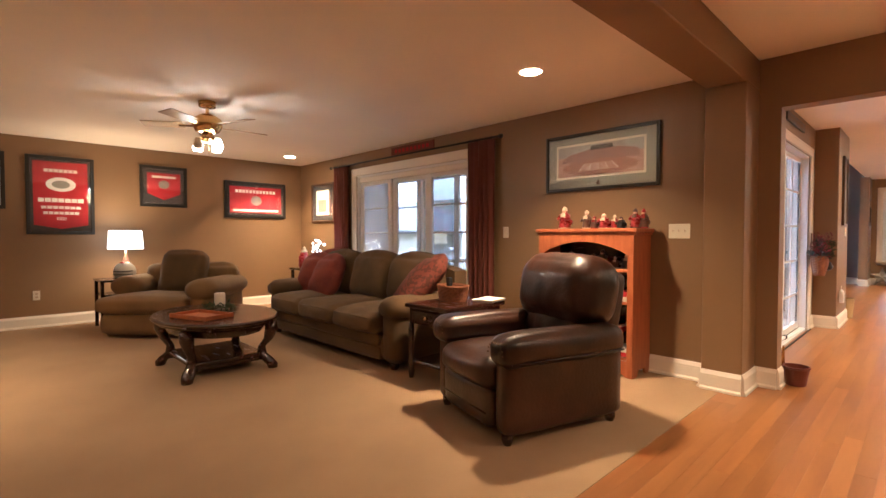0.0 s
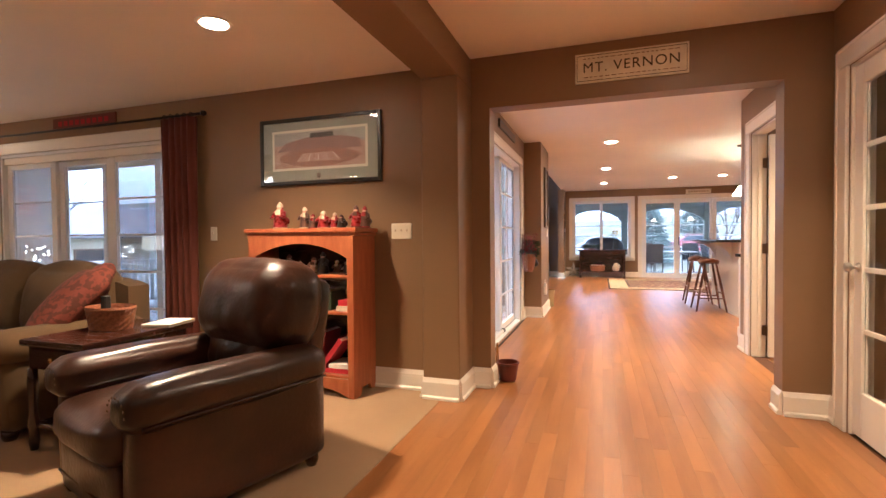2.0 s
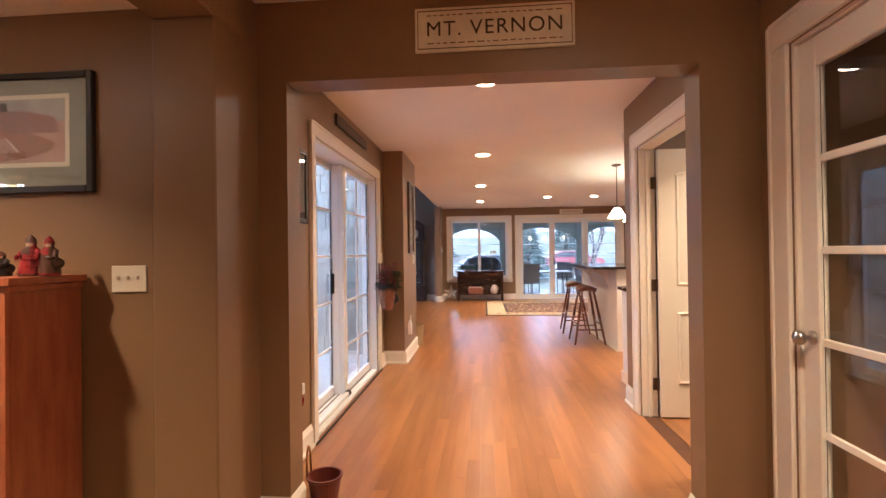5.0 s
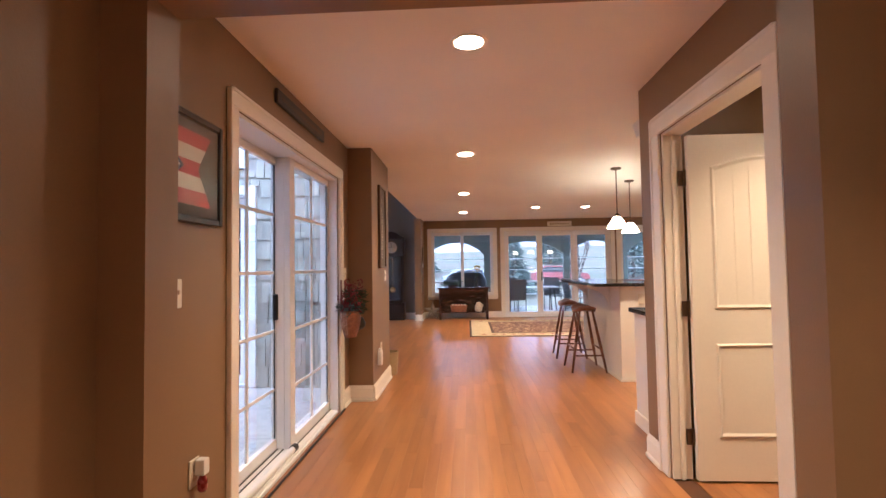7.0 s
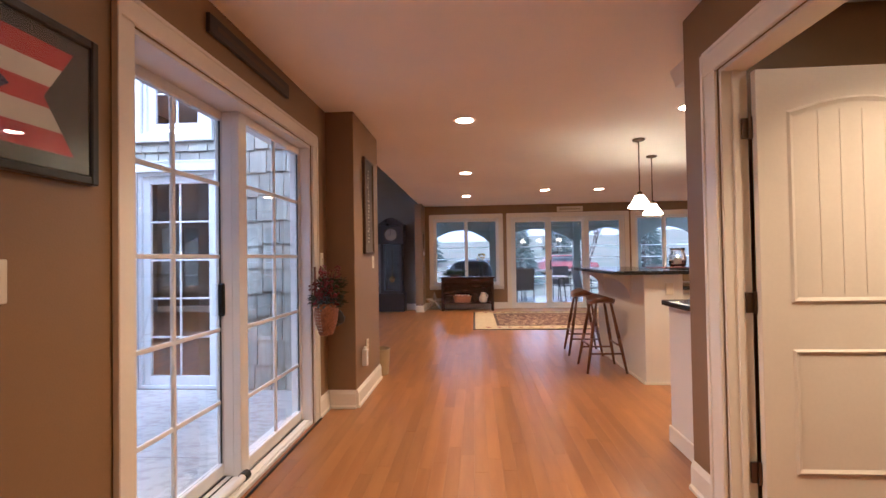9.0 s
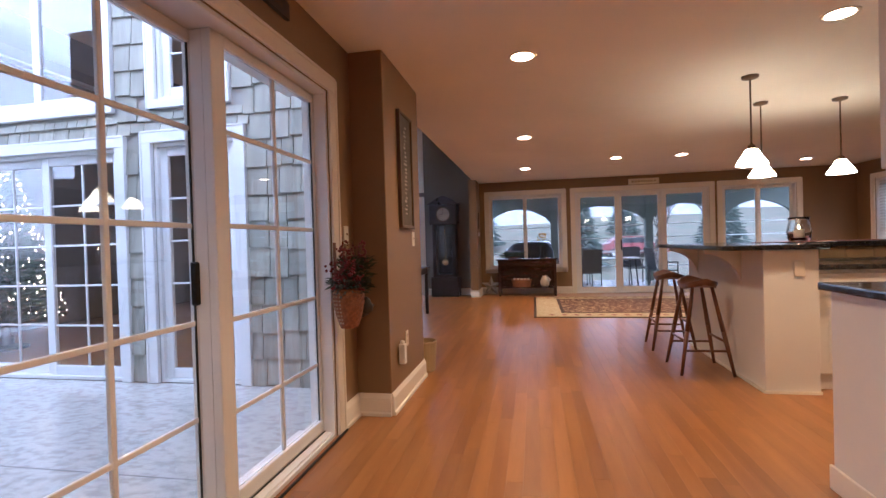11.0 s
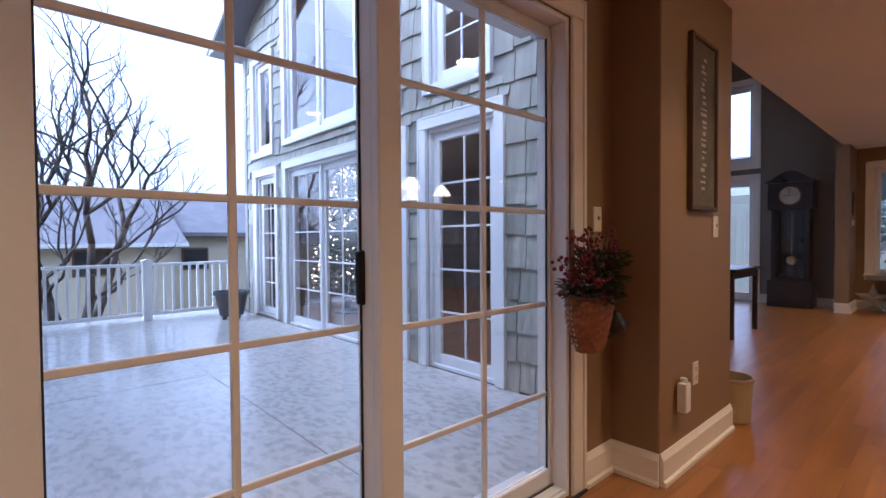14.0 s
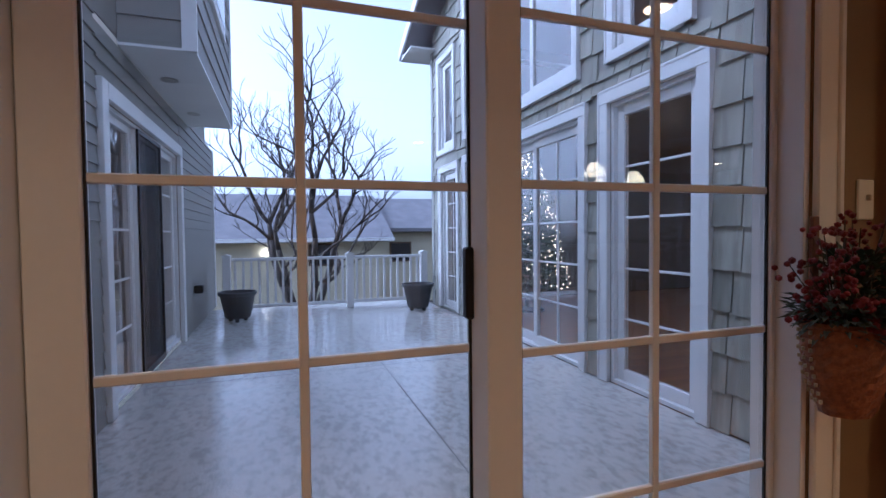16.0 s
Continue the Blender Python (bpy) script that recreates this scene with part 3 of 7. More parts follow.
m = bpy.data.materials.new("insect_screen")
m.use_nodes = True
n_, l_ = m.node_tree.nodes, m.node_tree.links
mix, clear = n_.new("ShaderNodeMixShader"), n_.new("ShaderNodeBsdfTransparent")
mix.inputs["Fac"].default_value = 0.55
n_["Principled BSDF"].inputs["Base Color"].default_value = (0.02, 0.02, 0.022, 1)
n_["Principled BSDF"].inputs["Roughness"].default_value = 0.8
l_.new(clear.outputs[0], mix.inputs[1])
l_.new(n_["Principled BSDF"].outputs[0], mix.inputs[2])
l_.new(mix.outputs[0], n_["Material Output"].inputs["Surface"])
M_SCREEN = m
scr = part("screen_frame", boxes((LW0 + 0.03 + third, LW0 + 0.055 + third, W_ - 0.003, W_ + 0.015, 0.0, LWT - 0.03), (LW0 + 0.005 + third * 2, LW0 + 0.03 + third * 2, W_ - 0.003, W_ + 0.015, 0.0, LWT - 0.03),
                                 (LW0 + 0.055 + third, LW0 + 0.005 + third * 2, W_ - 0.003, W_ + 0.015, LWT - 0.06, LWT - 0.03), (LW0 + 0.055 + third, LW0 + 0.005 + third * 2, W_ - 0.003, W_ + 0.015, 0.0, 0.05)), M_DARKMETAL, d)
part("screen_mesh", boxes((LW0 + 0.0555 + third, LW0 + 0.0045 + third * 2, W_ + 0.004, W_ + 0.006, 0.051, LWT - 0.061)), M_SCREEN, scr, "dark insect screen")

# ---- outside: deck, house wing, railing, garden ----
M_GROUND = material("winter_lawn", (0.075, 0.080, 0.052), 0.95, vary=0.25, scale=0.5, fine=30, bump=0.5, second=(0.105, 0.088, 0.062))
# hillside house walls, dulled to grey-lilac in place of aerial haze
M_HILLWALL = material("hazed_house_wall", (0.27, 0.28, 0.31), 0.8, vary=0.1, scale=1.5, fine=20, bump=0.2)
M_ROOF = material("asphalt_shingle_roof", (0.20, 0.19, 0.20), 0.85, vary=0.2, scale=2.0, fine=25, bump=0.5, second=(0.15, 0.145, 0.155))
M_CREAM = material("cream_stucco", (0.62, 0.56, 0.40), 0.8, vary=0.08, scale=0.7, fine=40, bump=0.3)
M_BARK = material("grey_bark", (0.075, 0.058, 0.045), 0.9, vary=0.25, scale=5, fine=40, bump=0.8, stretch=(1, 1, 0.3))
M_POT = material("charcoal_resin", (0.055, 0.058, 0.062), 0.5, vary=0.1)
M_SOIL = material("dark_soil", (0.05, 0.035, 0.025), 0.95, vary=0.3, fine=60, bump=0.8)
M_DARKGLASS = material("dark_window", (0.03, 0.032, 0.035), 0.08, vary=0.05, bump=0.0)
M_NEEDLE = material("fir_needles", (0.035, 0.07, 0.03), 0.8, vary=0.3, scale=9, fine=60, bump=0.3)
# far needles: green greyed so the colour carries distance haze
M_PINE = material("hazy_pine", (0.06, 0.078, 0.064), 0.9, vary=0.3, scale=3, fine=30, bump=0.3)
M_FAIRY = glow("fairy_light", (1.0, 0.70, 0.34), 6.0)
M_GREENPAINT = material("sage_painted_wood", (0.17, 0.19, 0.16), 0.6, vary=0.06, scale=2)

# ground to the horizon
def hill(y):
    """Height of the lawn: level round the house, climbing behind the porch."""
    return -1.6 + min(max(0.0, y - 24) * 0.15, 21.0)


bm = bmesh.new()
bmesh.ops.create_grid(bm, x_segments=100, y_segments=100, size=400)
for v in bm.verts:
    dist = math.hypot(v.co.x, v.co.y)
    v.co.z = hill(v.co.y) + (0.0 if dist < 30 else 0.4 * noise.noise(v.co * 0.02))
solid("ground", bm, M_GROUND, "damp winter lawn sloping up behind the house", "ground", smooth=True)

# wing of the house across the deck
wing_holes = [(-2.08, -1.26, -0.03, 2.12), (-5.04, -2.46, -0.03, 2.10), (-6.10, -5.42, 0.0, 2.08),
              (-2.02, -1.37, 2.50, 3.95), (-5.04, -2.55, 2.50, 4.55), (-6.16, -5.53, 2.44, 3.78)]
WX0, WX1, WTOP = -6.55, SL_OUT, 4.62


def wall_cells(x0, x1, z0, z1, holes):
    xs_ = sorted({x0, x1, *(h[0] for h in holes), *(h[1] for h in holes)})
    zs_ = sorted({z0, z1, *(h[2] for h in holes), *(h[3] for h in holes)})
    for a, b in zip(xs_, xs_[1:]):
        for c, e in zip(zs_, zs_[1:]):
            mx, mz = (a + b) / 2, (c + e) / 2
            if not any(h[0] < mx < h[1] and h[2] < mz < h[3] for h in holes):
                yield a, b, c, e


bm = bmesh.new()
for a, b, c, e in wall_cells(WX0, WX1, -0.03, WTOP, wing_holes):
    box(bm, a, b, WING, WING + 0.15, c, e)
prism([(WX0, WTOP), (WX1, WTOP), (WX1, 5.9), (-2.6, 5.9)], 0.15, "y", WING, bm)
wing = solid("wall_wing", bm, M_SIDING, "grey cedar-shingled house wall facing the deck", "house wall")
solid("wall_wing_inside", boxes(*[(a, b, WING + 0.151, WING + 0.17, c, e) for a, b, c, e in wall_cells(-6.5, 0.0, 0.0, 4.6, wing_holes)]), M_WALL_GREY, "taupe plaster inside the great room", "wall")


def wing_opening(name, label, cat, hole, panels, rows, w=0.10, bottom=False):
    x0, x1, z0, z1 = hole
    ob = thing(name, (0, WING, 0), label, cat, kind="structure")
    casing(ob, x0, x1, z0, z1, w=w, proud=0.04, bottom=bottom, mat=M_VINYL)
    jamb(ob, x0, x1, z0, z1, 0.002, 0.148, 0.03, mat=M_VINYL)
    step = (x1 - x0 - 0.06) / panels
    for k in range(panels):
        a = x0 + 0.03 + step * k
        sash(ob, a, a + step, z0 + 0.03, z1 - 0.03, 0.06 + 0.03 * (k % 2), side=0.075 if panels == 1 else 0.06, bottom=0.09, top=0.08, cols=2 if rows > 1 else 1, rows=rows, bar=0.018)
    return ob


wing_opening("door_6", "white single glazed patio door with grids", "patio door", wing_holes[0], 1, 5)
wing_opening("door_7", "white three-panel sliding patio door with grids", "patio door", wing_holes[1], 3, 5)
wing_opening("window_6", "narrow white full-height window with grids", "window", wing_holes[2], 1, 5)
wing_opening("window_7", "white upper window with grids", "window", wing_holes[3], 1, 4, w=0.08, bottom=True)
wing_opening("window_8", "tall white picture windows reflecting the sky", "window", wing_holes[4], 3, 1, w=0.08, bottom=True)
wing_opening("window_9", "narrow white upper window", "window", wing_holes[5], 1, 1, w=0.08, bottom=True)

# gable roof of the wing: rake board, soffit and slab
rp = [(-7.0, 4.30), (-6.9, 4.18), (-2.45, 6.05), (-2.5, 6.2)]
solid("wing_roof", prism(rp, 7.4, "y", WING - 0.42), M_ROOF, "grey shingled gable roof with white rake", "roof")
solid("wing_rake", prism([(-7.03, 4.10), (-7.0, 4.29), (-2.5, 6.19), (-2.5, 6.0)], 0.03, "y", WING - 0.452), M_VINYL, "white rake board under the gable", "trim")
solid("wing_soffit", boxes((-7.02, WX0 + 0.2, WING - 0.42, WING + 6.5, 4.09, 4.12)), M_VINYL, "white boxed soffit", "soffit")
solid("wing_corner_board", boxes((WX0 - 0.03, WX0 + 0.08, WING - 0.03, WING - 0.002, -0.03, 4.09), (WX0 - 0.03, WX0 - 0.002, WING - 0.002, WING + 0.15, -0.03, 4.09)), M_SIDING, "grey corner board", "trim")

# living room wing: lap siding, upper bay over the deck
solid("wall_upper_south", boxes((-7.0, SL_OUT, LIV_OUT - 0.16, LIV_OUT, LIVING_Z + 0.19, 5.2)), M_SIDING, "grey sided upper wall", "house wall")
BX0, BX1, BY, BZ = -5.60, -2.95, 0.94, 2.49
bay = thing("wall_bay", (0, 0, 0), "grey sided upper bay hanging over the deck", "bay", kind="structure")
part("bay_body", boxes((BX0 + 0.02, BX1 - 0.02, LIV_OUT + 0.002, BY - 0.02, BZ + 0.02, 5.2)), M_SIDING, bay)
part("bay_soffit", boxes((BX0, BX1, LIV_OUT + 0.002, BY, BZ, BZ + 0.019)), M_VINYL, bay, "white painted soffit")
for x in (-3.7, -4.9):
    part("soffit_light", turned([(0.07, -0.006), (0.07, 0.0)], (x, 0.62, BZ)), M_STEEL, bay)
for a, b in ((BX1 - 0.02, BX1 + 0.012), (BX0 - 0.012, BX0 + 0.02)):
    part("corner_board", boxes((a, b, BY - 0.09, BY + 0.012, BZ, 5.2)), M_VINYL, bay, "white corner board")
part("bay_window", boxes((-4.9, -3.7, BY - 0.015, BY + 0.02, 3.3, 4.7), bevel=0.004), M_VINYL, bay)
part("bay_window_glass", boxes((-4.8, -3.8, BY + 0.021, BY + 0.024, 3.4, 4.6)), M_DARKGLASS, bay)


def laps(parent, u0, u1, z0, z1, v, along="x", step=0.115, sign=1):
    """Overlapping boards, each one leaning out at its foot."""
    z = z0
    while z < z1 - 0.01:
        h = min(step, z1 - z)
        pts = [(v, z), (v + sign * 0.016, z), (v + sign * 0.003, z + h), (v, z + h)]
        part("lap_board", prism(pts, u1 - u0, "x" if along == "x" else "y", u0), M_SIDING, parent)
        z += step


sid = thing("wall_siding", (0, 0, 0), "grey horizontal lap siding beside the glass door", "siding", kind="structure")
part("end_wall", boxes((-7.7, -7.001, LIV_OUT - 0.3, LIV_OUT, -0.03, 2.55)), M_SIDING, sid)
laps(sid, -7.7, LW0 - 0.115, -0.03, 2.55, LIV_OUT + 0.001)
part("corner_board", boxes((-7.74, -7.66, LIV_OUT - 0.02, LIV_OUT + 0.022, -0.03, 2.55)), M_VINYL, sid, "white corner board")
laps(sid, LW1 + 0.115, SL_OUT - 0.02, -0.03, LIVING_Z + 0.3, LIV_OUT + 0.001)
laps(sid, LW0 - 0.11, LW1 + 0.11, LWT + 0.115, BZ, LIV_OUT + 0.001)
laps(bay, BX0 + 0.021, BX1 - 0.021, BZ + 0.02, 5.1, BY - 0.019, step=0.2)
laps(bay, LIV_OUT + 0.003, BY - 0.09, BZ + 0.02, 5.1, BX1 - 0.019, along="y", step=0.2)
part("hose_bib", boxes((-5.75, -5.63, LIV_OUT + 0.02, LIV_OUT + 0.12, 0.42, 0.52), bevel=0.01), M_DARKMETAL, sid)

# deck edge and railing
RXL = -6.80
rail = thing("deck_railing", (RXL, 0, -0.035), "white vinyl railing along the deck edge", "railing")
posts = (0.72, 2.55, 3.80)
for y in posts:
    p_ = part("post", boxes((-0.055, 0.055, y - 0.055, y + 0.055, 0, 0.86), bevel=0.004), M_VINYL, rail)
    part("post_cap", prism([(y - 0.07, 0.86), (y + 0.07, 0.86), (y + 0.07, 0.875), (y, 0.90), (y - 0.07, 0.875)], 0.14, "x", -0.07), M_VINYL, p_)
for a, b in zip(posts, posts[1:]):
    part("top_rail", boxes((-0.035, 0.035, a + 0.056, b - 0.056, 0.79, 0.835), bevel=0.008), M_VINYL, rail)
    part("bottom_rail", boxes((-0.022, 0.022, a + 0.056, b - 0.056, 0.07, 0.12), bevel=0.004), M_VINYL, rail)
    n_ = round((b - a) / 0.115)
    for k in range(1, n_):
        y = a + (b - a) * k / n_
        part("baluster", boxes((-0.017, 0.017, y - 0.017, y + 0.017, 0.121, 0.789)), M_VINYL, rail)

pot = thing("planter_pot", (-6.1, 0.92, -0.035), "empty charcoal planter pot on small feet", "planter", "planters on the deck")
part("pot", turned([(0.15, 0.05), (0.165, 0.06), (0.225, 0.36), (0.25, 0.365), (0.25, 0.41), (0.225, 0.41), (0.205, 0.33), (0.02, 0.32)], seg=28), M_POT, pot, smooth=False)
part("soil", turned([(0.20, 0.321), (0.20, 0.335), (0.01, 0.34)]), M_SOIL, pot)
for k in range(3):
    a = k * 2.1
    part("foot", boxes((0.11 * math.cos(a) - 0.025, 0.11 * math.cos(a) + 0.025, 0.11 * math.sin(a) - 0.025, 0.11 * math.sin(a) + 0.025, 0, 0.05), bevel=0.006), M_POT, pot)
copy_thing(pot, pose(-6.1, 3.50, -0.035, 0, 0, 40))
# joints in the slab
part("control_joint", boxes((-6.7, SL_OUT - 0.1, 2.35, 2.358, -0.036, -0.0342)), M_JOINT, bpy.data.objects["patio_floor"])
part("control_joint", boxes((-3.2, -3.192, LIV_OUT + 0.1, WING - 0.1, -0.036, -0.0342)), M_JOINT, bpy.data.objects["patio_floor"])
part("deck_edge", boxes((-7.35, -6.3, LIV_OUT, WING, -1.7, -0.201)), M_SIDING, bpy.data.objects["patio_floor"])


def bare_tree(place, seed, height, stems=4, spread=0.5):
    """A short bole that forks low into crooked limbs, then boughs and fine upswept twigs."""
    r_ = random.Random(seed)
    t_ = thing("bare_tree", place, "leafless multi-stemmed tree with knobbly grey branches", "tree")
    trunk, twigs = bmesh.new(), bmesh.new()

    def grow(bm_, p, dvec, length, rad, depth):
        q, n_seg = p, 5 if depth < 2 else 4
        for i in range(n_seg):
            kink = 0.34 if depth else 0.22
            dvec = (dvec + Vector((r_.uniform(-kink, kink), r_.uniform(-kink, kink), r_.uniform(-0.08, 0.30)))).normalized()
            e = q + dvec * length / n_seg * r_.uniform(0.8, 1.2)
            r0 = rad * (1 - 0.09 * i)
            rod(bm_, q, e, r0 * 1.04, r0 * 0.9, seg=8 if depth < 1 else 5 if depth < 3 else 3)
            q = e
            if depth < 4 and i > 0 and r_.random() < (0.4, 0.55, 0.6, 0.45)[depth]:
                a = r_.uniform(0, 6.283)
                side = Vector((math.cos(a), math.sin(a), r_.uniform(0.0, 0.7))).normalized()
                grow(twigs, q, (dvec * 0.45 + side * 0.8).normalized(), length * r_.uniform(0.4, 0.62), max(rad * r_.uniform(0.35, 0.5), 0.006), depth + 1)
        if depth < 4:
            for s_ in range(2):
                a = r_.uniform(0, 6.283)
                side = Vector((math.cos(a), math.sin(a), r_.uniform(0.1, 0.8))).normalized()
                grow(bm_ if depth < 1 else twigs, q, (dvec + side * 0.6).normalized(), length * r_.uniform(0.5, 0.72), max(rad * 0.56, 0.006), depth + 1)
    rod(trunk, (0, 0, -0.3), (0, 0, 0.3), 0.26, 0.2, seg=12)
    rod(trunk, (0, 0, 0.28), (0.03, 0.02, 0.75), 0.2, 0.2, seg=12)
    for s_ in range(stems):
        a = s_ * 2 * math.pi / stems + 0.5 + r_.uniform(-0.3, 0.3)
        k = spread * r_.uniform(0.6, 1.2)
        grow(trunk, Vector((0.09 * math.cos(a), 0.09 * math.sin(a), 0.6)), Vector((k * math.cos(a), k * math.sin(a), 1)).normalized(), height * 0.34, 0.095, 0)
    part("trunk", trunk, M_BARK, t_, smooth=True)
    part("branches", twigs, M_BARK, t_)["kind"] = "stuff"
    return t_


bare_tree((-10.6, 1.98, -1.6), 11, 7.5, 4, 0.56)

# neighbour's house
nb = thing("neighbour_house", (-16.5, 0, -1.6), "cream single-storey house with a grey shingled roof", "house")
part("wall", boxes((-7, 0, -2.0, 5.0, 0, 2.62), (-7, -1.2, 5.0, 16, 0, 2.95)), M_CREAM, nb)
part("roof", prism([(0.55, 2.50), (0.55, 2.64), (-3.4, 4.45), (-7.6, 2.6), (-7.6, 2.45)], 8.0, "y", -2.6), M_ROOF, nb)
part("roof", prism([(-0.6, 2.86), (-0.6, 3.0), (-3.9, 4.40), (-7.6, 2.8), (-7.6, 2.7)], 11.2, "y", 5.41), M_ROOF, nb)
part("gutter", boxes((0.551, 0.63, -2.6, 5.4, 2.52, 2.64)), M_VINYL, nb)
for x, y0, y1 in ((0.0, 2.4, 3.4), (-1.2, 5.6, 6.5), (-1.2, 9.0, 10.2)):
    w_ = part("window", boxes((x + 0.001, x + 0.05, y0, y1, 1.65, 2.45), bevel=0.01), M_BRASS, nb)
    part("pane", boxes((x + 0.051, x + 0.055, y0 + 0.06, y1 - 0.06, 1.71, 2.39)), M_DARKGLASS, w_)
lw = part("wall_lamp", boxes((0.02, 0.12, 0.9, 1.02, 2.05, 2.25), bevel=0.02), glow("porch_lamp", (1.0, 0.85, 0.6), 12), nb, "lit porch lamp")

# Christmas tree in the great room
xt = thing("christmas_tree", (-5.2, 4.95, 0), "tall decorated fir tree strung with small lights", "christmas tree")
rx_ = random.Random(3)
bm, lights_ = bmesh.new(), bmesh.new()
for i in range(900):
    h = rx_.random() ** 1.3
    a, rr_ = rx_.uniform(0, 6.283), 0.52 * (1 - h) ** 0.8 * rx_.uniform(0.35, 1.0) + 0.03
    p = Vector((rr_ * math.cos(a), rr_ * math.sin(a), 0.35 + 2.1 * h))
    out = Vector((math.cos(a), math.sin(a), 0.15))
    rod(bm, p - out * 0.10, p + out * 0.10, 0.035, 0.004, seg=5)
for i in range(560):
    h = rx_.random()
    a, rr_ = rx_.uniform(0, 6.283), 0.55 * (1 - h) ** 0.8 * rx_.uniform(0.85, 1.08) + 0.04
    c = Vector((rr_ * math.cos(a), rr_ * math.sin(a), 0.35 + 2.1 * h))
    rod(lights_, c, c + Vector((0, 0, 0.014)), 0.006, 0.002, seg=5)
part("crown", bm, M_NEEDLE, xt)
part("fairy_lights", lights_, M_FAIRY, xt, "warm white string lights")["kind"] = "stuff"
part("trunk", rods(((0, 0, 0.02), (0, 0, 0.5), 0.045)), M_BARK, xt)
part("stand", turned([(0.22, 0), (0.22, 0.03), (0.07, 0.06), (0.07, 0.16), (0.02, 0.16)]), M_DARKMETAL, xt)

# covered porch beyond the far wall
PZ, PY1 = -0.06, 14.4
solid("porch_floor", boxes((-0.3, 8.2, FAR + 0.181, PY1 + 0.3, -0.3, PZ)), M_DECK, "damp concrete porch floor", "porch")
solid("porch_ceiling", boxes((-0.3, 8.2, FAR + 0.181, PY1 + 0.3, 2.75, 2.85)), M_GREENPAINT, "sage painted porch ceiling", "porch ceiling")
arch = thing("porch_arcade", (0, PY1, PZ), "sage painted posts and arched beam along the porch", "arcade", kind="structure")
bays = [(-0.1, 1.75), (1.95, 4.35), (4.55, 6.2), (6.4, 8.1)]
for a, b in bays:
    pts = [(a, 2.80), (a, 1.72)]
    for k in range(1, 14):
        u = k / 14
        pts.append((a + (b - a) * u, 1.72 + 0.42 * math.sin(math.pi * u) ** 0.7))
    pts += [(b, 1.72), (b, 2.80)]
    part("arch", prism(pts, 0.12, "y", 0.0), M_GREENPAINT, arch)
for x in (-0.2, 1.85, 4.45, 6.3, 8.2):
    part("post", boxes((x - 0.1, x + 0.1, -0.04, 0.16, 0, 2.80), bevel=0.008), M_GREENPAINT, arch)
for a, b in bays:
    for z in (1.22, 1.58):
        part("screen_bar", boxes((a + 0.01, b - 0.01, 0.045, 0.075, z - 0.012, z + 0.012)), M_VINYL, arch)
    part("guard_rail", boxes((a + 0.01, b - 0.01, 0.03, 0.09, 0.80, 0.86), (a + 0.01, b - 0.01, 0.03, 0.09, 0.4, 0.43), bevel=0.005), M_VINYL, arch)

# ---- living room ----
M_LEATHER = material("brown_leather", (0.055, 0.0195, 0.009), 0.33, vary=0.22, scale=3.2, fine=55, bump=0.45, second=(0.013, 0.0055, 0.0035), coat=0.15, mix_sharp=(0.36, 0.66))
M_OLIVEFAB = material("olive_brown_chenille", (0.125, 0.074, 0.026), 0.95, vary=0.15, scale=3.0, fine=300, bump=0.5, second=(0.075, 0.046, 0.018), sheen=0.06)
M_GOLDFAB = material("gold_brown_chenille", (0.21, 0.125, 0.042), 0.95, vary=0.15, scale=3.0, fine=300, bump=0.5, second=(0.15, 0.09, 0.032), sheen=0.06)
M_RUST = material("rust_red_fabric", (0.21, 0.045, 0.025), 0.9, vary=0.2, scale=9.0, fine=200, bump=0.4, second=(0.15, 0.03, 0.02), sheen=0.06)
M_PAISLEY = material("rust_paisley_fabric", (0.19, 0.045, 0.024), 0.9, vary=0.2, scale=26.0, fine=200, bump=0.3, second=(0.10, 0.03, 0.016), mix_sharp=(0.47, 0.53))
M_CURTAIN = material("rust_curtain", (0.16, 0.038, 0.02), 0.8, vary=0.12, scale=4, fine=200, bump=0.3, sheen=0.06)
M_DARKWOOD = material("dark_mahogany", (0.042, 0.014, 0.008), 0.25, vary=0.25, scale=4, fine=40, bump=0.05, stretch=(1, 6, 6), second=(0.022, 0.008, 0.005), coat=0.4)
M_CHERRY = material("cherry_wood", (0.42, 0.135, 0.035), 0.4, vary=0.12, scale=5, fine=40, bump=0.06, stretch=(5, 5, 0.7), second=(0.32, 0.09, 0.022), coat=0.15)
M_FRAME = material("black_frame", (0.02, 0.018, 0.016), 0.35, vary=0.1)
M_BROWNFRAME = material("walnut_frame", (0.09, 0.045, 0.02), 0.4, vary=0.15)
M_MAT_GREY = material("sage_mat_board", (0.27, 0.27, 0.22), 0.9, vary=0.03, bump=0.02)
M_MAT_DARK = material("charcoal_mat_board", (0.05, 0.045, 0.042), 0.9, vary=0.03, bump=0.02)
M_PAPER = material("cream_paper", (0.66, 0.60, 0.48), 0.8, vary=0.03, bump=0.02)
M_WHITE = material("white_print", (0.75, 0.72, 0.66), 0.8, vary=0.03, bump=0.0)
M_RED = material("scarlet_felt", (0.40, 0.014, 0.018), 0.85, vary=0.06, fine=200, bump=0.1)
M_REDGLAZE = material("red_glazed_ceramic", (0.30, 0.018, 0.016), 0.28, vary=0.25, scale=40, second=(0.15, 0.012, 0.012))
M_IVORY = material("ivory_ceramic", (0.62, 0.53, 0.40), 0.3, vary=0.1, scale=40, second=(0.45, 0.34, 0.22))
M_BROWNCER = material("brown_ceramic", (0.11, 0.05, 0.03), 0.4, vary=0.2, scale=20)
M_SKIN = material("painted_clay", (0.50, 0.30, 0.20), 0.5, vary=0.1)
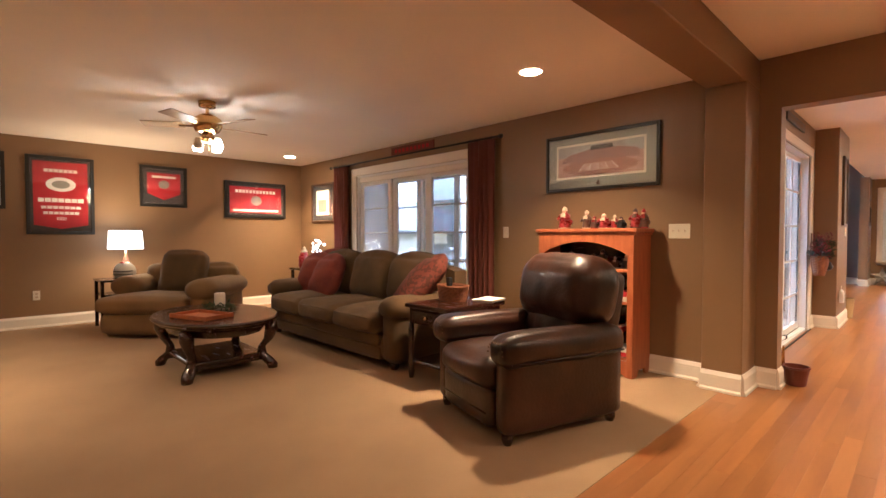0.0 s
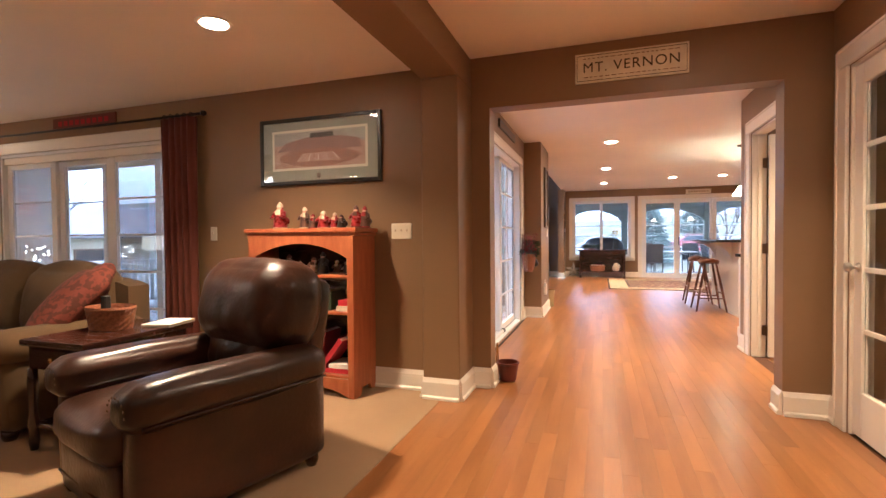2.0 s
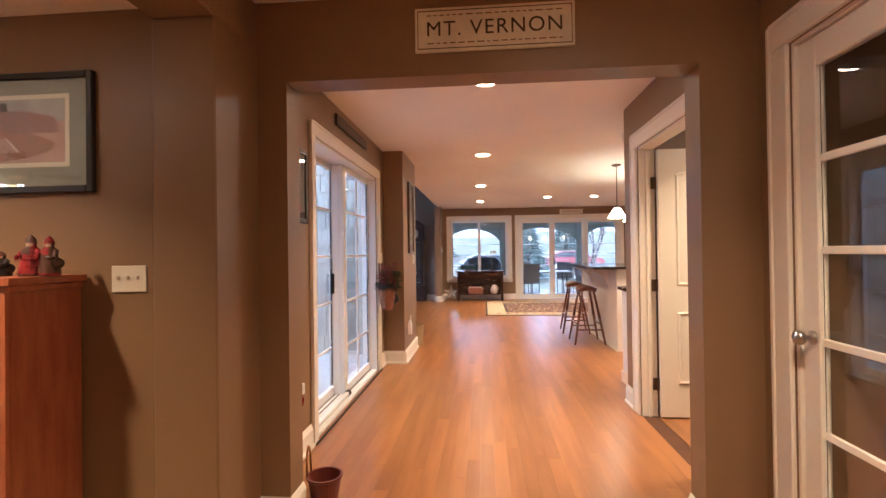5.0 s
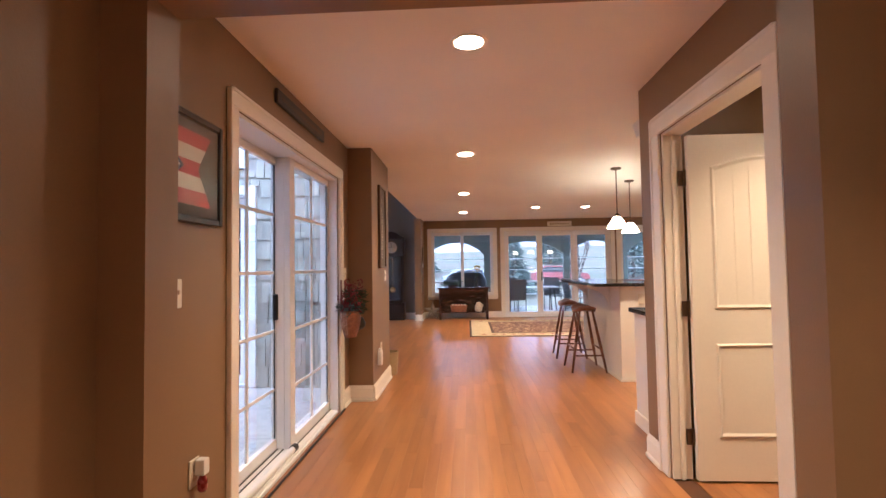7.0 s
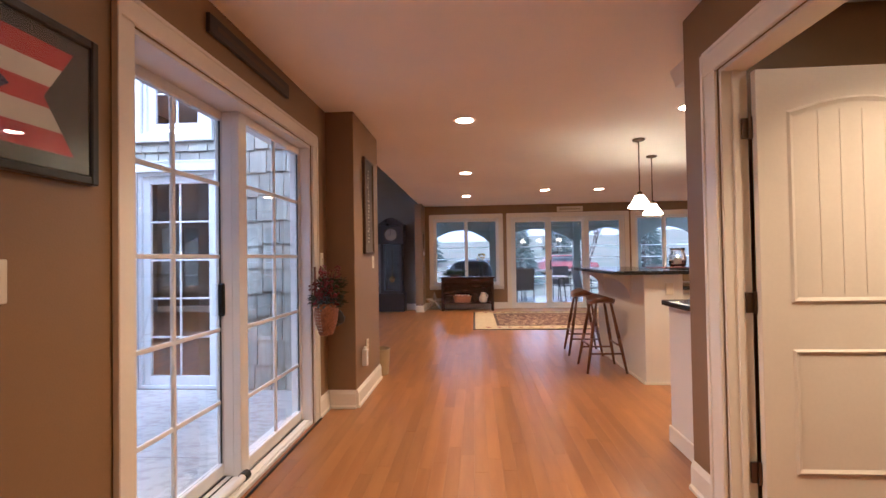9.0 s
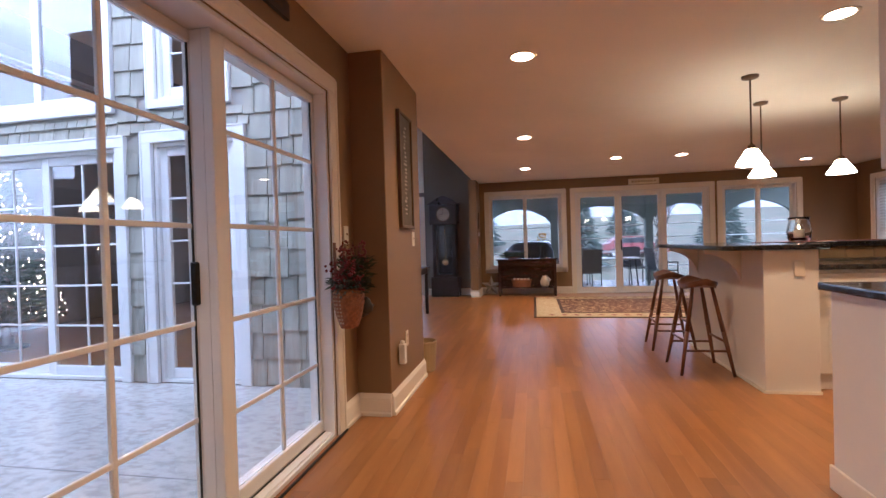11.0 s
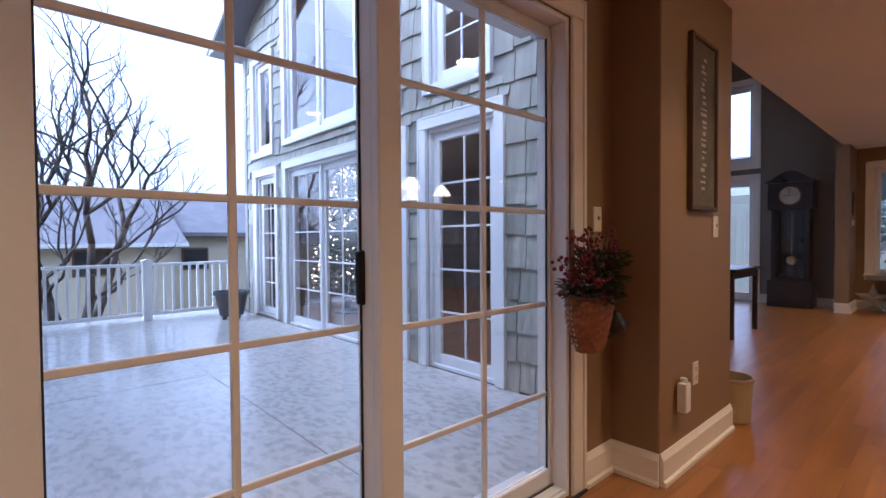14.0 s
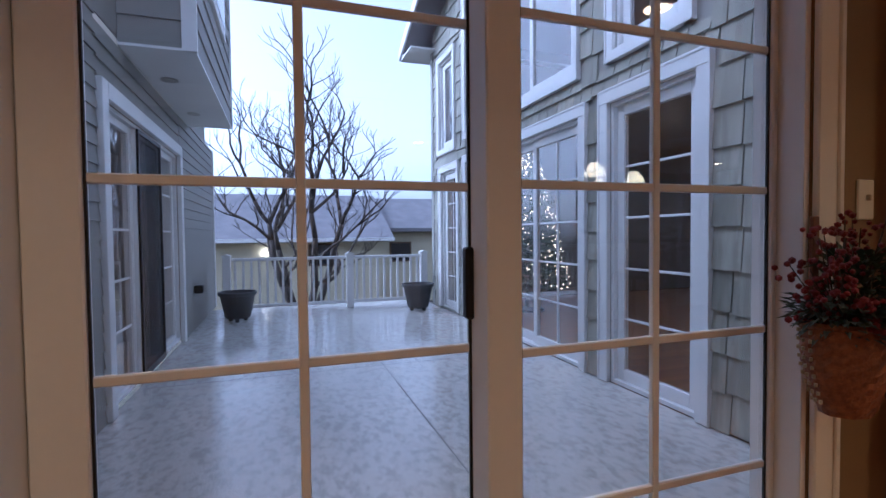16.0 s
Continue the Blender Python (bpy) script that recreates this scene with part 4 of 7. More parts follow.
M_STONEFIELD = material("brick_red_print", (0.33, 0.16, 0.11), 0.85, vary=0.15, scale=30, bump=0.0, second=(0.24, 0.13, 0.09))
M_STANDS = material("rosy_crowd_print", (0.30, 0.17, 0.14), 0.85, vary=0.2, scale=45, fine=220, bump=0.0, second=(0.20, 0.12, 0.11))
M_TRACK = material("pale_rose_print", (0.46, 0.31, 0.24), 0.85, vary=0.12, scale=20, bump=0.0, second=(0.37, 0.22, 0.17))
M_GRASSPRINT = material("green_print", (0.12, 0.19, 0.07), 0.85, vary=0.1, bump=0.0)
M_SKYPRINT = material("grey_sky_print", (0.40, 0.39, 0.37), 0.85, vary=0.1, scale=12, bump=0.0, second=(0.3, 0.27, 0.25))
M_SHADE = glow("lit_lamp_shade", (1.0, 0.80, 0.50), 0.55)
M_BULB = glow("lit_frosted_glass", (1.0, 0.84, 0.58), 4.0)
M_GOLD = material("polished_brass", (0.72, 0.47, 0.17), 0.22, metal=1.0, vary=0.05)
M_FANBLADE = material("light_oak_blade", (0.42, 0.30, 0.17), 0.4, vary=0.12, stretch=(6, 1, 1))
M_CANDLE = material("ivory_wax", (0.78, 0.70, 0.55), 0.5, vary=0.03)
M_LEAF = material("evergreen_sprig", (0.05, 0.09, 0.035), 0.7, vary=0.3, scale=30)
M_WICKER = material("woven_wicker", (0.30, 0.11, 0.035), 0.6, vary=0.3, scale=60, fine=140, bump=0.6, second=(0.18, 0.06, 0.02))
M_PLATE = material("ivory_plastic", (0.72, 0.66, 0.52), 0.4, vary=0.02)
M_CLEAR = glassy("clear_crystal")


def rolled(x0, x1, y0, y1, z, r, seg=22, puff=0.012, along="y"):
    """A soft roll with domed ends."""
    bm = bmesh.new()
    n = 14
    rings = []
    for i in range(n + 1):
        t_ = i / n
        end = min(t_, 1 - t_) * n
        k = math.sin(min(end / 1.6, 1) * math.pi / 2) if end < 1.6 else 1.0
        k = 0.55 + 0.45 * k
        y = y0 + (y1 - y0) * t_
        cx, hw = (x0 + x1) / 2, (x1 - x0) / 2
        ring = []
        for j in range(seg):
            a = 2 * math.pi * j / seg
            wob = 1 + 0.02 * noise.noise(Vector((math.cos(a) * 2, y * 6, math.sin(a) * 2)))
            ring.append(bm.verts.new((cx + hw * k * wob * math.cos(a), y, z + r * k * wob * math.sin(a))))
        rings.append(ring)
    for a, b in zip(rings, rings[1:]):
        for j in range(seg):
            bm.faces.new((a[j], a[(j + 1) % seg], b[(j + 1) % seg], b[j]))
    bm.faces.new(rings[0][::-1])
    bm.faces.new(rings[-1])
    bmesh.ops.recalc_face_normals(bm, faces=bm.faces[:])
    return bm


def soft(bm, deg, about=(0, 0, 0), axis="X"):
    bmesh.ops.rotate(bm, verts=bm.verts[:], cent=about, matrix=Matrix.Rotation(radians(deg), 3, axis))
    return bm


def crumple(bm, amp=0.012, scale=9.0, stretch=(1, 1, 1), seed=0.0):
    """Soft folds and puckers in stuffed leather or cloth."""
    bm.normal_update()
    moves = []
    for v in bm.verts:
        q = Vector((v.co.x * stretch[0], v.co.y * stretch[1], v.co.z * stretch[2])) * scale + Vector((seed, seed * 1.7, 0))
        moves.append(v.normal * (amp * (0.7 * noise.noise(q) - 0.5 * abs(noise.noise(q * 2.1)))))
    for v, m_ in zip(bm.verts, moves):
        v.co += m_
    return bm


# leather recliner
rc = thing("recliner", (-0.715, -1.69, 0.004), "dark brown leather recliner with padded rolled arms", "armchair", turn=-17)
part("base", cushion(-0.30, 0.30, -0.38, 0.40, 0.06, 0.32, puff=0.004), M_LEATHER, rc, smooth=True)
part("footrest", crumple(cushion(-0.275, 0.275, -0.475, -0.39, 0.07, 0.29, puff=0.012), 0.006), M_LEATHER, rc, smooth=True)
part("footrest_seam", rods(((-0.25, -0.478, 0.15), (0.25, -0.478, 0.15), 0.005), seg=8), M_LEATHER, rc, smooth=True)
part("seat", crumple(cushion(-0.275, 0.275, -0.50, 0.22, 0.27, 0.45, puff=0.035, seg=16), 0.010, 6), M_LEATHER, rc, smooth=True)
for s in (-1, 1):
    x0, x1 = sorted((s * 0.275, s * 0.405))
    a = part("arm", cushion(x0, x1, -0.445, 0.42, 0.05, 0.50, puff=0.004), M_LEATHER, rc, smooth=True)
    part("arm_roll", crumple(cushion(s * 0.345 - 0.098, s * 0.345 + 0.098, -0.475, 0.41, 0.425, 0.60, puff=0.014, seg=16), 0.006, 7, (1, 0.5, 1), s), M_LEATHER, a, smooth=True)
    part("arm_piping", rods(((s * 0.438, -0.43, 0.455), (s * 0.438, 0.38, 0.455), 0.006), seg=8), M_LEATHER, a, smooth=True)
    for k in range(9):
        ang = math.pi * k / 8
        part("nail_head", turned([(0.006, 0), (0.004, 0.003)], seg=6), M_BRASS, a).matrix_basis = pose(s * 0.345 + 0.072 * math.cos(ang), -0.477, 0.505 + 0.06 * math.sin(ang), 90, 0, 0)
part("backrest", soft(crumple(cushion(-0.285, 0.285, 0.13, 0.40, 0.38, 0.70, puff=0.035, seg=16), 0.014, 13, (1.8, 1, 0.7)), -12, (0, 0.3, 0.4)), M_LEATHER, rc, "gathered lower back pad", smooth=True)
part("headrest", soft(crumple(cushion(-0.35, 0.35, 0.05, 0.43, 0.56, 0.985, puff=0.028, seg=20), 0.009, 11, (1.5, 1, 0.6), 3.0), -12, (0, 0.3, 0.4)), M_LEATHER, rc, "wide pillowed leather back", smooth=True)
part("back_shell", soft(cushion(-0.30, 0.30, 0.34, 0.47, 0.2, 0.93, puff=0.01), -12, (0, 0.3, 0.4)), M_LEATHER, rc, smooth=True)
for x, y in ((-0.35, -0.40), (0.35, -0.40), (-0.35, 0.36), (0.35, 0.36)):
    part("foot", turned([(0.022, 0), (0.034, 0.03), (0.028, 0.075)], (x, y, 0), 12), M_DARKWOOD, rc, smooth=True)

# three-seat sofa
sf = thing("sofa", (-3.17, -1.31, 0.004), "olive-brown chenille three-seat sofa with rolled arms", "sofa")
part("base", cushion(-1.20, 1.20, -0.47, 0.42, 0.06, 0.30, puff=0.004), M_OLIVEFAB, sf, smooth=True)
part("front_border", cushion(-1.0, 1.0, -0.50, -0.44, 0.19, 0.30, puff=0.006), M_OLIVEFAB, sf, smooth=True)
part("front_border", cushion(-1.0, 1.0, -0.49, -0.44, 0.07, 0.185, puff=0.004), M_OLIVEFAB, sf, smooth=True)
for k in range(3):
    x = -1.0 + k * 0.668
    c = part("seat_cushion", crumple(cushion(x, x + 0.662, -0.56, 0.22, 0.285, 0.475, puff=0.04, seg=16), 0.012, 4, seed=k), M_OLIVEFAB, sf, smooth=True)
    for z in (0.325, 0.435):
        part("piping", rods(((x + 0.06, -0.562, z), (x + 0.60, -0.562, z), 0.005), seg=6), M_OLIVEFAB, c, smooth=True)
    part("back_cushion", soft(crumple(cushion(x - 0.015, x + 0.675, 0.02, 0.33, 0.43, 0.925, puff=0.06, seg=16), 0.016, 4, seed=4.0 + k), -12, (0, 0.2, 0.42)), M_OLIVEFAB, sf, smooth=True)
back = [(-1.15, 0.30), (1.15, 0.30)] + [(1.15 - 2.3 * i / 24, 0.80 + 0.09 * math.sin(math.pi * i / 24) ** 0.6) for i in range(25)]
bk = part("back", prism(back, 0.16, "y", 0.28), M_OLIVEFAB, sf)
for s in (-1, 1):
    a = part("arm", cushion(*sorted((s * 0.99, s * 1.19)), -0.47, 0.40, 0.05, 0.50, puff=0.008), M_OLIVEFAB, sf, smooth=True)
    part("arm_roll", crumple(rolled(s * 1.09 - 0.15, s * 1.09 + 0.15, -0.50, 0.38, 0.52, 0.105), 0.008, 5), M_OLIVEFAB, a, smooth=True)
for x in (-1.1, 1.1):
    for y in (-0.4, 0.36):
        part("foot", turned([(0.03, 0), (0.045, 0.03), (0.04, 0.06)], (x, y, 0), 12), M_DARKWOOD, sf, smooth=True)


def throw_pillow(place, turn, tilt, w, mat, label):
    t_ = thing("throw_pillow", place, label, "pillow", "pillows on the sofa", turn)
    bm = crumple(cushion(-w / 2, w / 2, -0.08, 0.08, 0, w, puff=0.09), 0.014, 7, seed=place[0])
    part("cover", soft(bm, -tilt), mat, t_, smooth=True)
    return t_


throw_pillow((-4.05, -1.42, 0.48), 15, 24, 0.42, M_RUST, "rust red pillow leaning on the sofa arm")
throw_pillow((-3.74, -1.46, 0.48), 4, 26, 0.42, M_RUST, "rust red pillow leaning on the sofa back")
throw_pillow((-4.10, -1.12, 0.49), 25, 14, 0.42, M_RUST, "rust red pillow tucked behind another")
throw_pillow((-2.36, -1.42, 0.48), -32, 42, 0.56, M_PAISLEY, "rust paisley pillow leaning on the sofa arm")

# end table with basket
et = thing("end_table", (-1.60, -1.45, 0.004), "dark mahogany end table with a lower shelf", "side table")
part("top", boxes((-0.24, 0.24, -0.34, 0.34, 0.565, 0.60), bevel=0.01, seg=2), M_DARKWOOD, et)
part("apron", boxes((-0.21, 0.21, -0.31, 0.31, 0.44, 0.564), bevel=0.004), M_DARKWOOD, et)
dr = part("drawer", boxes((-0.16, 0.16, -0.325, -0.311, 0.455, 0.55), bevel=0.003), M_DARKWOOD, et)
part("knob", turned([(0.006, 0), (0.014, 0.012), (0.008, 0.02)], seg=10), M_GOLD, dr).matrix_basis = pose(0, -0.325, 0.50, 90, 0, 0)
part("shelf", boxes((-0.2, 0.2, -0.3, 0.3, 0.12, 0.145), bevel=0.004), M_DARKWOOD, et)
for x in (-0.2, 0.2):
    for y in (-0.3, 0.3):
        part("leg", turned([(0.018, 0), (0.026, 0.05), (0.02, 0.1), (0.028, 0.14), (0.02, 0.2), (0.026, 0.36), (0.022, 0.44)], (x, y, 0), 12), M_DARKWOOD, et, smooth=True)


def basket(place, w, d_, h, turn=0, label="oval woven basket with a handle"):
    t_ = thing("basket", place, label, "basket", turn=turn)
    bm = bmesh.new()
    rings = []
    for i in range(9):
        k = i / 8
        f = 0.86 + 0.14 * k
        rings.append([bm.verts.new((w / 2 * f * math.cos(a) * (1 + 0.012 * (-1) ** (i + j)), d_ / 2 * f * math.sin(a) * (1 + 0.012 * (-1) ** (i + j)), h * k)) for j, a in enumerate([2 * math.pi * j / 28 for j in range(28)])])
    for a, b in zip(rings, rings[1:]):
        for j in range(28):
            bm.faces.new((a[j], a[(j + 1) % 28], b[(j + 1) % 28], b[j]))
    bm.faces.new(rings[0][::-1])
    ob = part("weave", bm, M_WICKER, t_)
    ob.modifiers.new("thick", "SOLIDIFY").thickness = 0.012
    part("rim", turned([(0.5, -0.012), (0.515, 0.0), (0.5, 0.012), (0.485, 0.0)], seg=28, hollow=True), M_WICKER, t_).matrix_basis = Matrix.Translation((0, 0, h)) @ Matrix.Diagonal((w * 1.0, d_ * 1.0, 1, 1))
    return t_


bk_ = basket((-1.66, -1.42, 0.605), 0.30, 0.22, 0.12)
part("remote_control", boxes((-0.06, -0.02, -0.02, 0.02, 0.05, 0.19), bevel=0.006), M_BLACK, bk_)
mg = thing("magazine", (-1.44, -1.22, 0.605), "white magazines stacked on the end table", "magazine", turn=12)
part("pages", boxes((-0.09, 0.09, -0.12, 0.12, 0, 0.016), bevel=0.002), M_PAPER, mg)
part("cover", boxes((-0.092, 0.092, -0.122, 0.122, 0.0165, 0.018)), M_WHITE, mg)

def scrolled(path, seg=12):
    """One swelling, curving post through (x, y, z, radius) rings."""
    bm = bmesh.new()
    rings = [[bm.verts.new((x + r * math.cos(2 * math.pi * i / seg), y + r * math.sin(2 * math.pi * i / seg), z)) for i in range(seg)] for x, y, z, r in path]
    for a, b in zip(rings, rings[1:]):
        for i in range(seg):
            bm.faces.new((a[i], a[(i + 1) % seg], b[(i + 1) % seg], b[i]))
    bm.faces.new(rings[0])
    bm.faces.new(rings[-1][::-1])
    bmesh.ops.recalc_face_normals(bm, faces=bm.faces[:])
    return bm


# oval coffee table
ct = thing("coffee_table", (-3.24, -2.76, 0.004), "dark mahogany oval coffee table with scrolled legs", "coffee table")
for nm, rx, ry, z0, z1 in (("top", 0.66, 0.48, 0.43, 0.465), ("moulding", 0.63, 0.45, 0.405, 0.429), ("apron", 0.53, 0.37, 0.335, 0.404)):
    part(nm, turned([(0.97, z0), (1.0, z0 + (z1 - z0) * 0.35), (1.0, z0 + (z1 - z0) * 0.7), (0.975, z1)], seg=48), M_DARKWOOD, ct, smooth=False).matrix_basis = Matrix.Diagonal((rx, ry, 1, 1))
part("lower_shelf", boxes((-0.33, 0.33, -0.30, 0.30, 0.10, 0.135), bevel=0.012, seg=2), M_DARKWOOD, ct)
for sx in (-1, 1):
    for sy in (-1, 1):
        pth = [(0.36, 0.36, 0.40, 0.05), (0.37, 0.36, 0.33, 0.055), (0.35, 0.34, 0.25, 0.04), (0.30, 0.30, 0.18, 0.032), (0.30, 0.30, 0.12, 0.04), (0.345, 0.335, 0.07, 0.052), (0.375, 0.36, 0.035, 0.048), (0.38, 0.365, 0.0, 0.04)]
        part("leg", scrolled([(sx * x, sy * y * 0.93, z, r) for x, y, z, r in pth]), M_DARKWOOD, ct, smooth=True)
    part("stretcher", boxes((sx * 0.30 - 0.02, sx * 0.30 + 0.02, -0.3, 0.3, 0.065, 0.099), bevel=0.005), M_DARKWOOD, ct)
tr = thing("serving_tray", (-3.08, -2.92, 0.47), "red-brown wooden tray on the coffee table", "tray", turn=20)
part("tray_floor", boxes((-0.2, 0.2, -0.12, 0.12, 0, 0.012), bevel=0.003), M_CHERRY, tr)
for a, b, c, e in ((-0.2, 0.2, -0.135, -0.121), (-0.2, 0.2, 0.121, 0.135), (-0.215, -0.201, -0.135, 0.135), (0.201, 0.215, -0.135, 0.135)):
    part("rim", boxes((a, b, c, e, 0, 0.035), bevel=0.003), M_CHERRY, tr)
ca = thing("candle", (-3.42, -2.66, 0.47), "ivory pillar candle in a ring of greenery", "candle")
part("wax", turned([(0.045, 0), (0.047, 0.01), (0.046, 0.145), (0.038, 0.15), (0.01, 0.142)], seg=20), M_CANDLE, ca, smooth=True)
part("wick", rods(((0, 0, 0.14), (0.002, 0, 0.16), 0.002), seg=5), M_BLACK, ca)
bm = bmesh.new()
rg = random.Random(2)
for i in range(90):
    a, r_ = rg.uniform(0, 6.28), rg.uniform(0.06, 0.13)
    p = Vector((r_ * math.cos(a), r_ * math.sin(a), rg.uniform(0.0, 0.05)))
    rod(bm, p, p + Vector((rg.uniform(-1, 1), rg.uniform(-1, 1), rg.uniform(0, 0.9))) * 0.04, 0.008, 0.002, seg=4)
part("greenery", bm, M_LEAF, ca)

# chair-and-a-half in the corner
lc = thing("lounge_chair", (-5.18, -2.56, 0.004), "gold-brown chenille oversized armchair", "armchair", turn=45)
part("skirt", cushion(-0.60, 0.60, -0.50, 0.46, 0.03, 0.30, puff=0.004), M_GOLDFAB, lc, smooth=True)
part("seat_cushion", cushion(-0.60, 0.40, -0.54, 0.2, 0.28, 0.46, puff=0.03), M_GOLDFAB, lc, smooth=True)
part("back", cushion(-0.55, 0.55, 0.26, 0.48, 0.28, 0.78, puff=0.02), M_GOLDFAB, lc, smooth=True)
part("back_pillow", soft(crumple(cushion(-0.22, 0.30, -0.06, 0.16, 0.44, 0.94, puff=0.03, seg=16), 0.016, 5), -16, (0, 0.1, 0.44)), M_OLIVEFAB, lc, smooth=True)
part("back_pillow", soft(cushion(0.2, 0.62, 0.12, 0.30, 0.46, 0.80, puff=0.05), -14, (0, 0.1, 0.44)), M_GOLDFAB, lc, smooth=True)
for s, y0 in ((1, -0.52), (-1, -0.1)):
    a = part("arm", cushion(*sorted((s * 0.42, s * 0.64)), y0, 0.44, 0.05, 0.52, puff=0.008), M_GOLDFAB, lc, smooth=True)
    part("arm_roll", crumple(rolled(s * 0.55 - 0.18, s * 0.55 + 0.18, y0 - 0.04, 0.42, 0.54, 0.125), 0.01, 5), M_GOLDFAB, a, smooth=True)

# lamp table, lamp, helmet
lt = thing("lamp_table", (-6.0, -3.0, 0.004), "small dark wooden table behind the armchair", "side table")
part("top", boxes((-0.24, 0.24, -0.22, 0.22, 0.575, 0.60), bevel=0.006), M_DARKWOOD, lt)
part("shelf", boxes((-0.21, 0.21, -0.19, 0.19, 0.40, 0.42), bevel=0.004), M_DARKWOOD, lt)
for x in (-0.21, 0.21):
    for y in (-0.19, 0.19):
        part("leg", boxes((x - 0.018, x + 0.018, y - 0.018, y + 0.018, 0, 0.575), bevel=0.004), M_DARKWOOD, lt)
tl = thing("table_lamp", (-6.10, -2.89, 0.605), "lit table lamp with a cream drum shade", "lamp")
part("lamp_base", turned([(0.075, 0), (0.075, 0.015), (0.03, 0.03), (0.05, 0.10), (0.055, 0.16), (0.025, 0.25), (0.012, 0.30), (0.012, 0.42)], seg=18), M_BROWNCER, tl, smooth=True)
bm = bmesh.new()
for n in (32,):
    r0 = [bm.verts.new((0.195 * math.cos(6.2832 * i / n), 0.195 * math.sin(6.2832 * i / n), 0.365)) for i in range(n)]
    r1 = [bm.verts.new((0.18 * math.cos(6.2832 * i / n), 0.18 * math.sin(6.2832 * i / n), 0.60)) for i in range(n)]
    for i in range(n):
        bm.faces.new((r0[i], r0[(i + 1) % n], r1[(i + 1) % n], r1[i]))
part("shade", bm, M_SHADE, tl, "glowing cream drum shade", smooth=True)
lamp("lamp_bulb_down", "AREA", (-6.10, -2.89, 0.955), 1.2, size=0.2)
lamp("lamp_bulb_up", "AREA", (-6.10, -2.89, 1.215), 1.3, target=(-6.10, -2.889, 3), size=0.2)
hm = thing("football_helmet", (-5.90, -2.94, 0.605), "white and grey football helmet with a face cage", "helmet", turn=60)
bm = bmesh.new()
bmesh.ops.create_uvsphere(bm, u_segments=20, v_segments=12, radius=0.12)
for v in bm.verts:
    v.co.z = max(v.co.z, -0.085) + 0.088
    v.co.y *= 1.15
part("shell", bm, M_WHITE, hm, smooth=True)
part("stripe", boxes((-0.015, 0.015, -0.10, 0.10, 0.195, 0.212), bevel=0.004), M_RED, hm)
for z in (0.02, 0.06, 0.10):
    bmr = bmesh.new()
    for k in range(8):
        a0, a1 = math.pi * (1 + k / 8), math.pi * (1 + (k + 1) / 8)
        rod(bmr, (0.11 * math.cos(a0), 0.17 * math.sin(a0), z), (0.11 * math.cos(a1), 0.17 * math.sin(a1), z), 0.006, seg=6)
    part("face_bar", bmr, M_DARKMETAL, hm)

# bookcase
bc = thing("bookcase", (-0.98, -0.365, 0.004), "cherry bookcase with an arched front and cluttered shelves", "bookcase")
HW, HD, HT = 0.44, 0.155, 1.165
part("top", boxes((-HW - 0.03, HW + 0.03, -HD - 0.035, HD, HT, HT + 0.03), bevel=0.006, seg=2), M_CHERRY, bc)
part("cornice", boxes((-HW - 0.015, HW + 0.015, -HD - 0.018, HD, HT - 0.025, HT - 0.0005), bevel=0.004), M_CHERRY, bc)
for s in (-1, 1):
    side = [(-HD, 0.0), (-HD + 0.07, 0.0), (-HD + 0.10, 0.05), (HD - 0.10, 0.05), (HD - 0.07, 0.0), (HD, 0.0), (HD, HT - 0.026), (-HD, HT - 0.026)]
    part("side_panel", prism(side, 0.022, "x", s * HW - (0.022 if s > 0 else 0)), M_CHERRY, bc)
part("back_panel", boxes((-HW + 0.023, HW - 0.023, HD - 0.01, HD, 0.06, HT - 0.026)), M_DARKWOOD, bc)
pts = [(-HW, HT - 0.026), (-HW, 0.98)] + [(-HW + 0.05, 0.98)] + [(-HW + 0.05 + (2 * HW - 0.1) * i / 16, 0.98 + 0.105 * math.sin(math.pi * i / 16) ** 0.8) for i in range(17)] + [(HW - 0.05, 0.98), (HW, 0.98), (HW, HT - 0.026)]
part("arched_rail", prism(pts, 0.02, "y", -HD - 0.021), M_CHERRY, bc)
for s in (-1, 1):
    part("face_stile", boxes((min(s * HW, s * (HW - 0.05)), max(s * HW, s * (HW - 0.05)), -HD - 0.021, -HD - 0.001, 0.0, 0.979), bevel=0.002), M_CHERRY, bc)
pts = [(-HW + 0.051, 0.13), (HW - 0.051, 0.13), (HW - 0.051, 0.0)] + [(HW - 0.08 - (2 * HW - 0.16) * i / 14, 0.02 + 0.055 * math.sin(math.pi * i / 14) ** 0.7) for i in range(15)] + [(-HW + 0.051, 0.0)]
part("bottom_rail", prism(pts, 0.02, "y", -HD - 0.021), M_CHERRY, bc)
for z in (0.13, 0.58, 0.84):
    part("shelf", boxes((-HW + 0.024, HW - 0.024, -HD + 0.005, HD - 0.012, z, z + 0.02), bevel=0.002), M_CHERRY, bc)

FIG = {"red": M_REDGLAZE, "ivory": M_IVORY, "brown": M_BROWNCER, "skin": M_SKIN, "dark": M_FRAME}


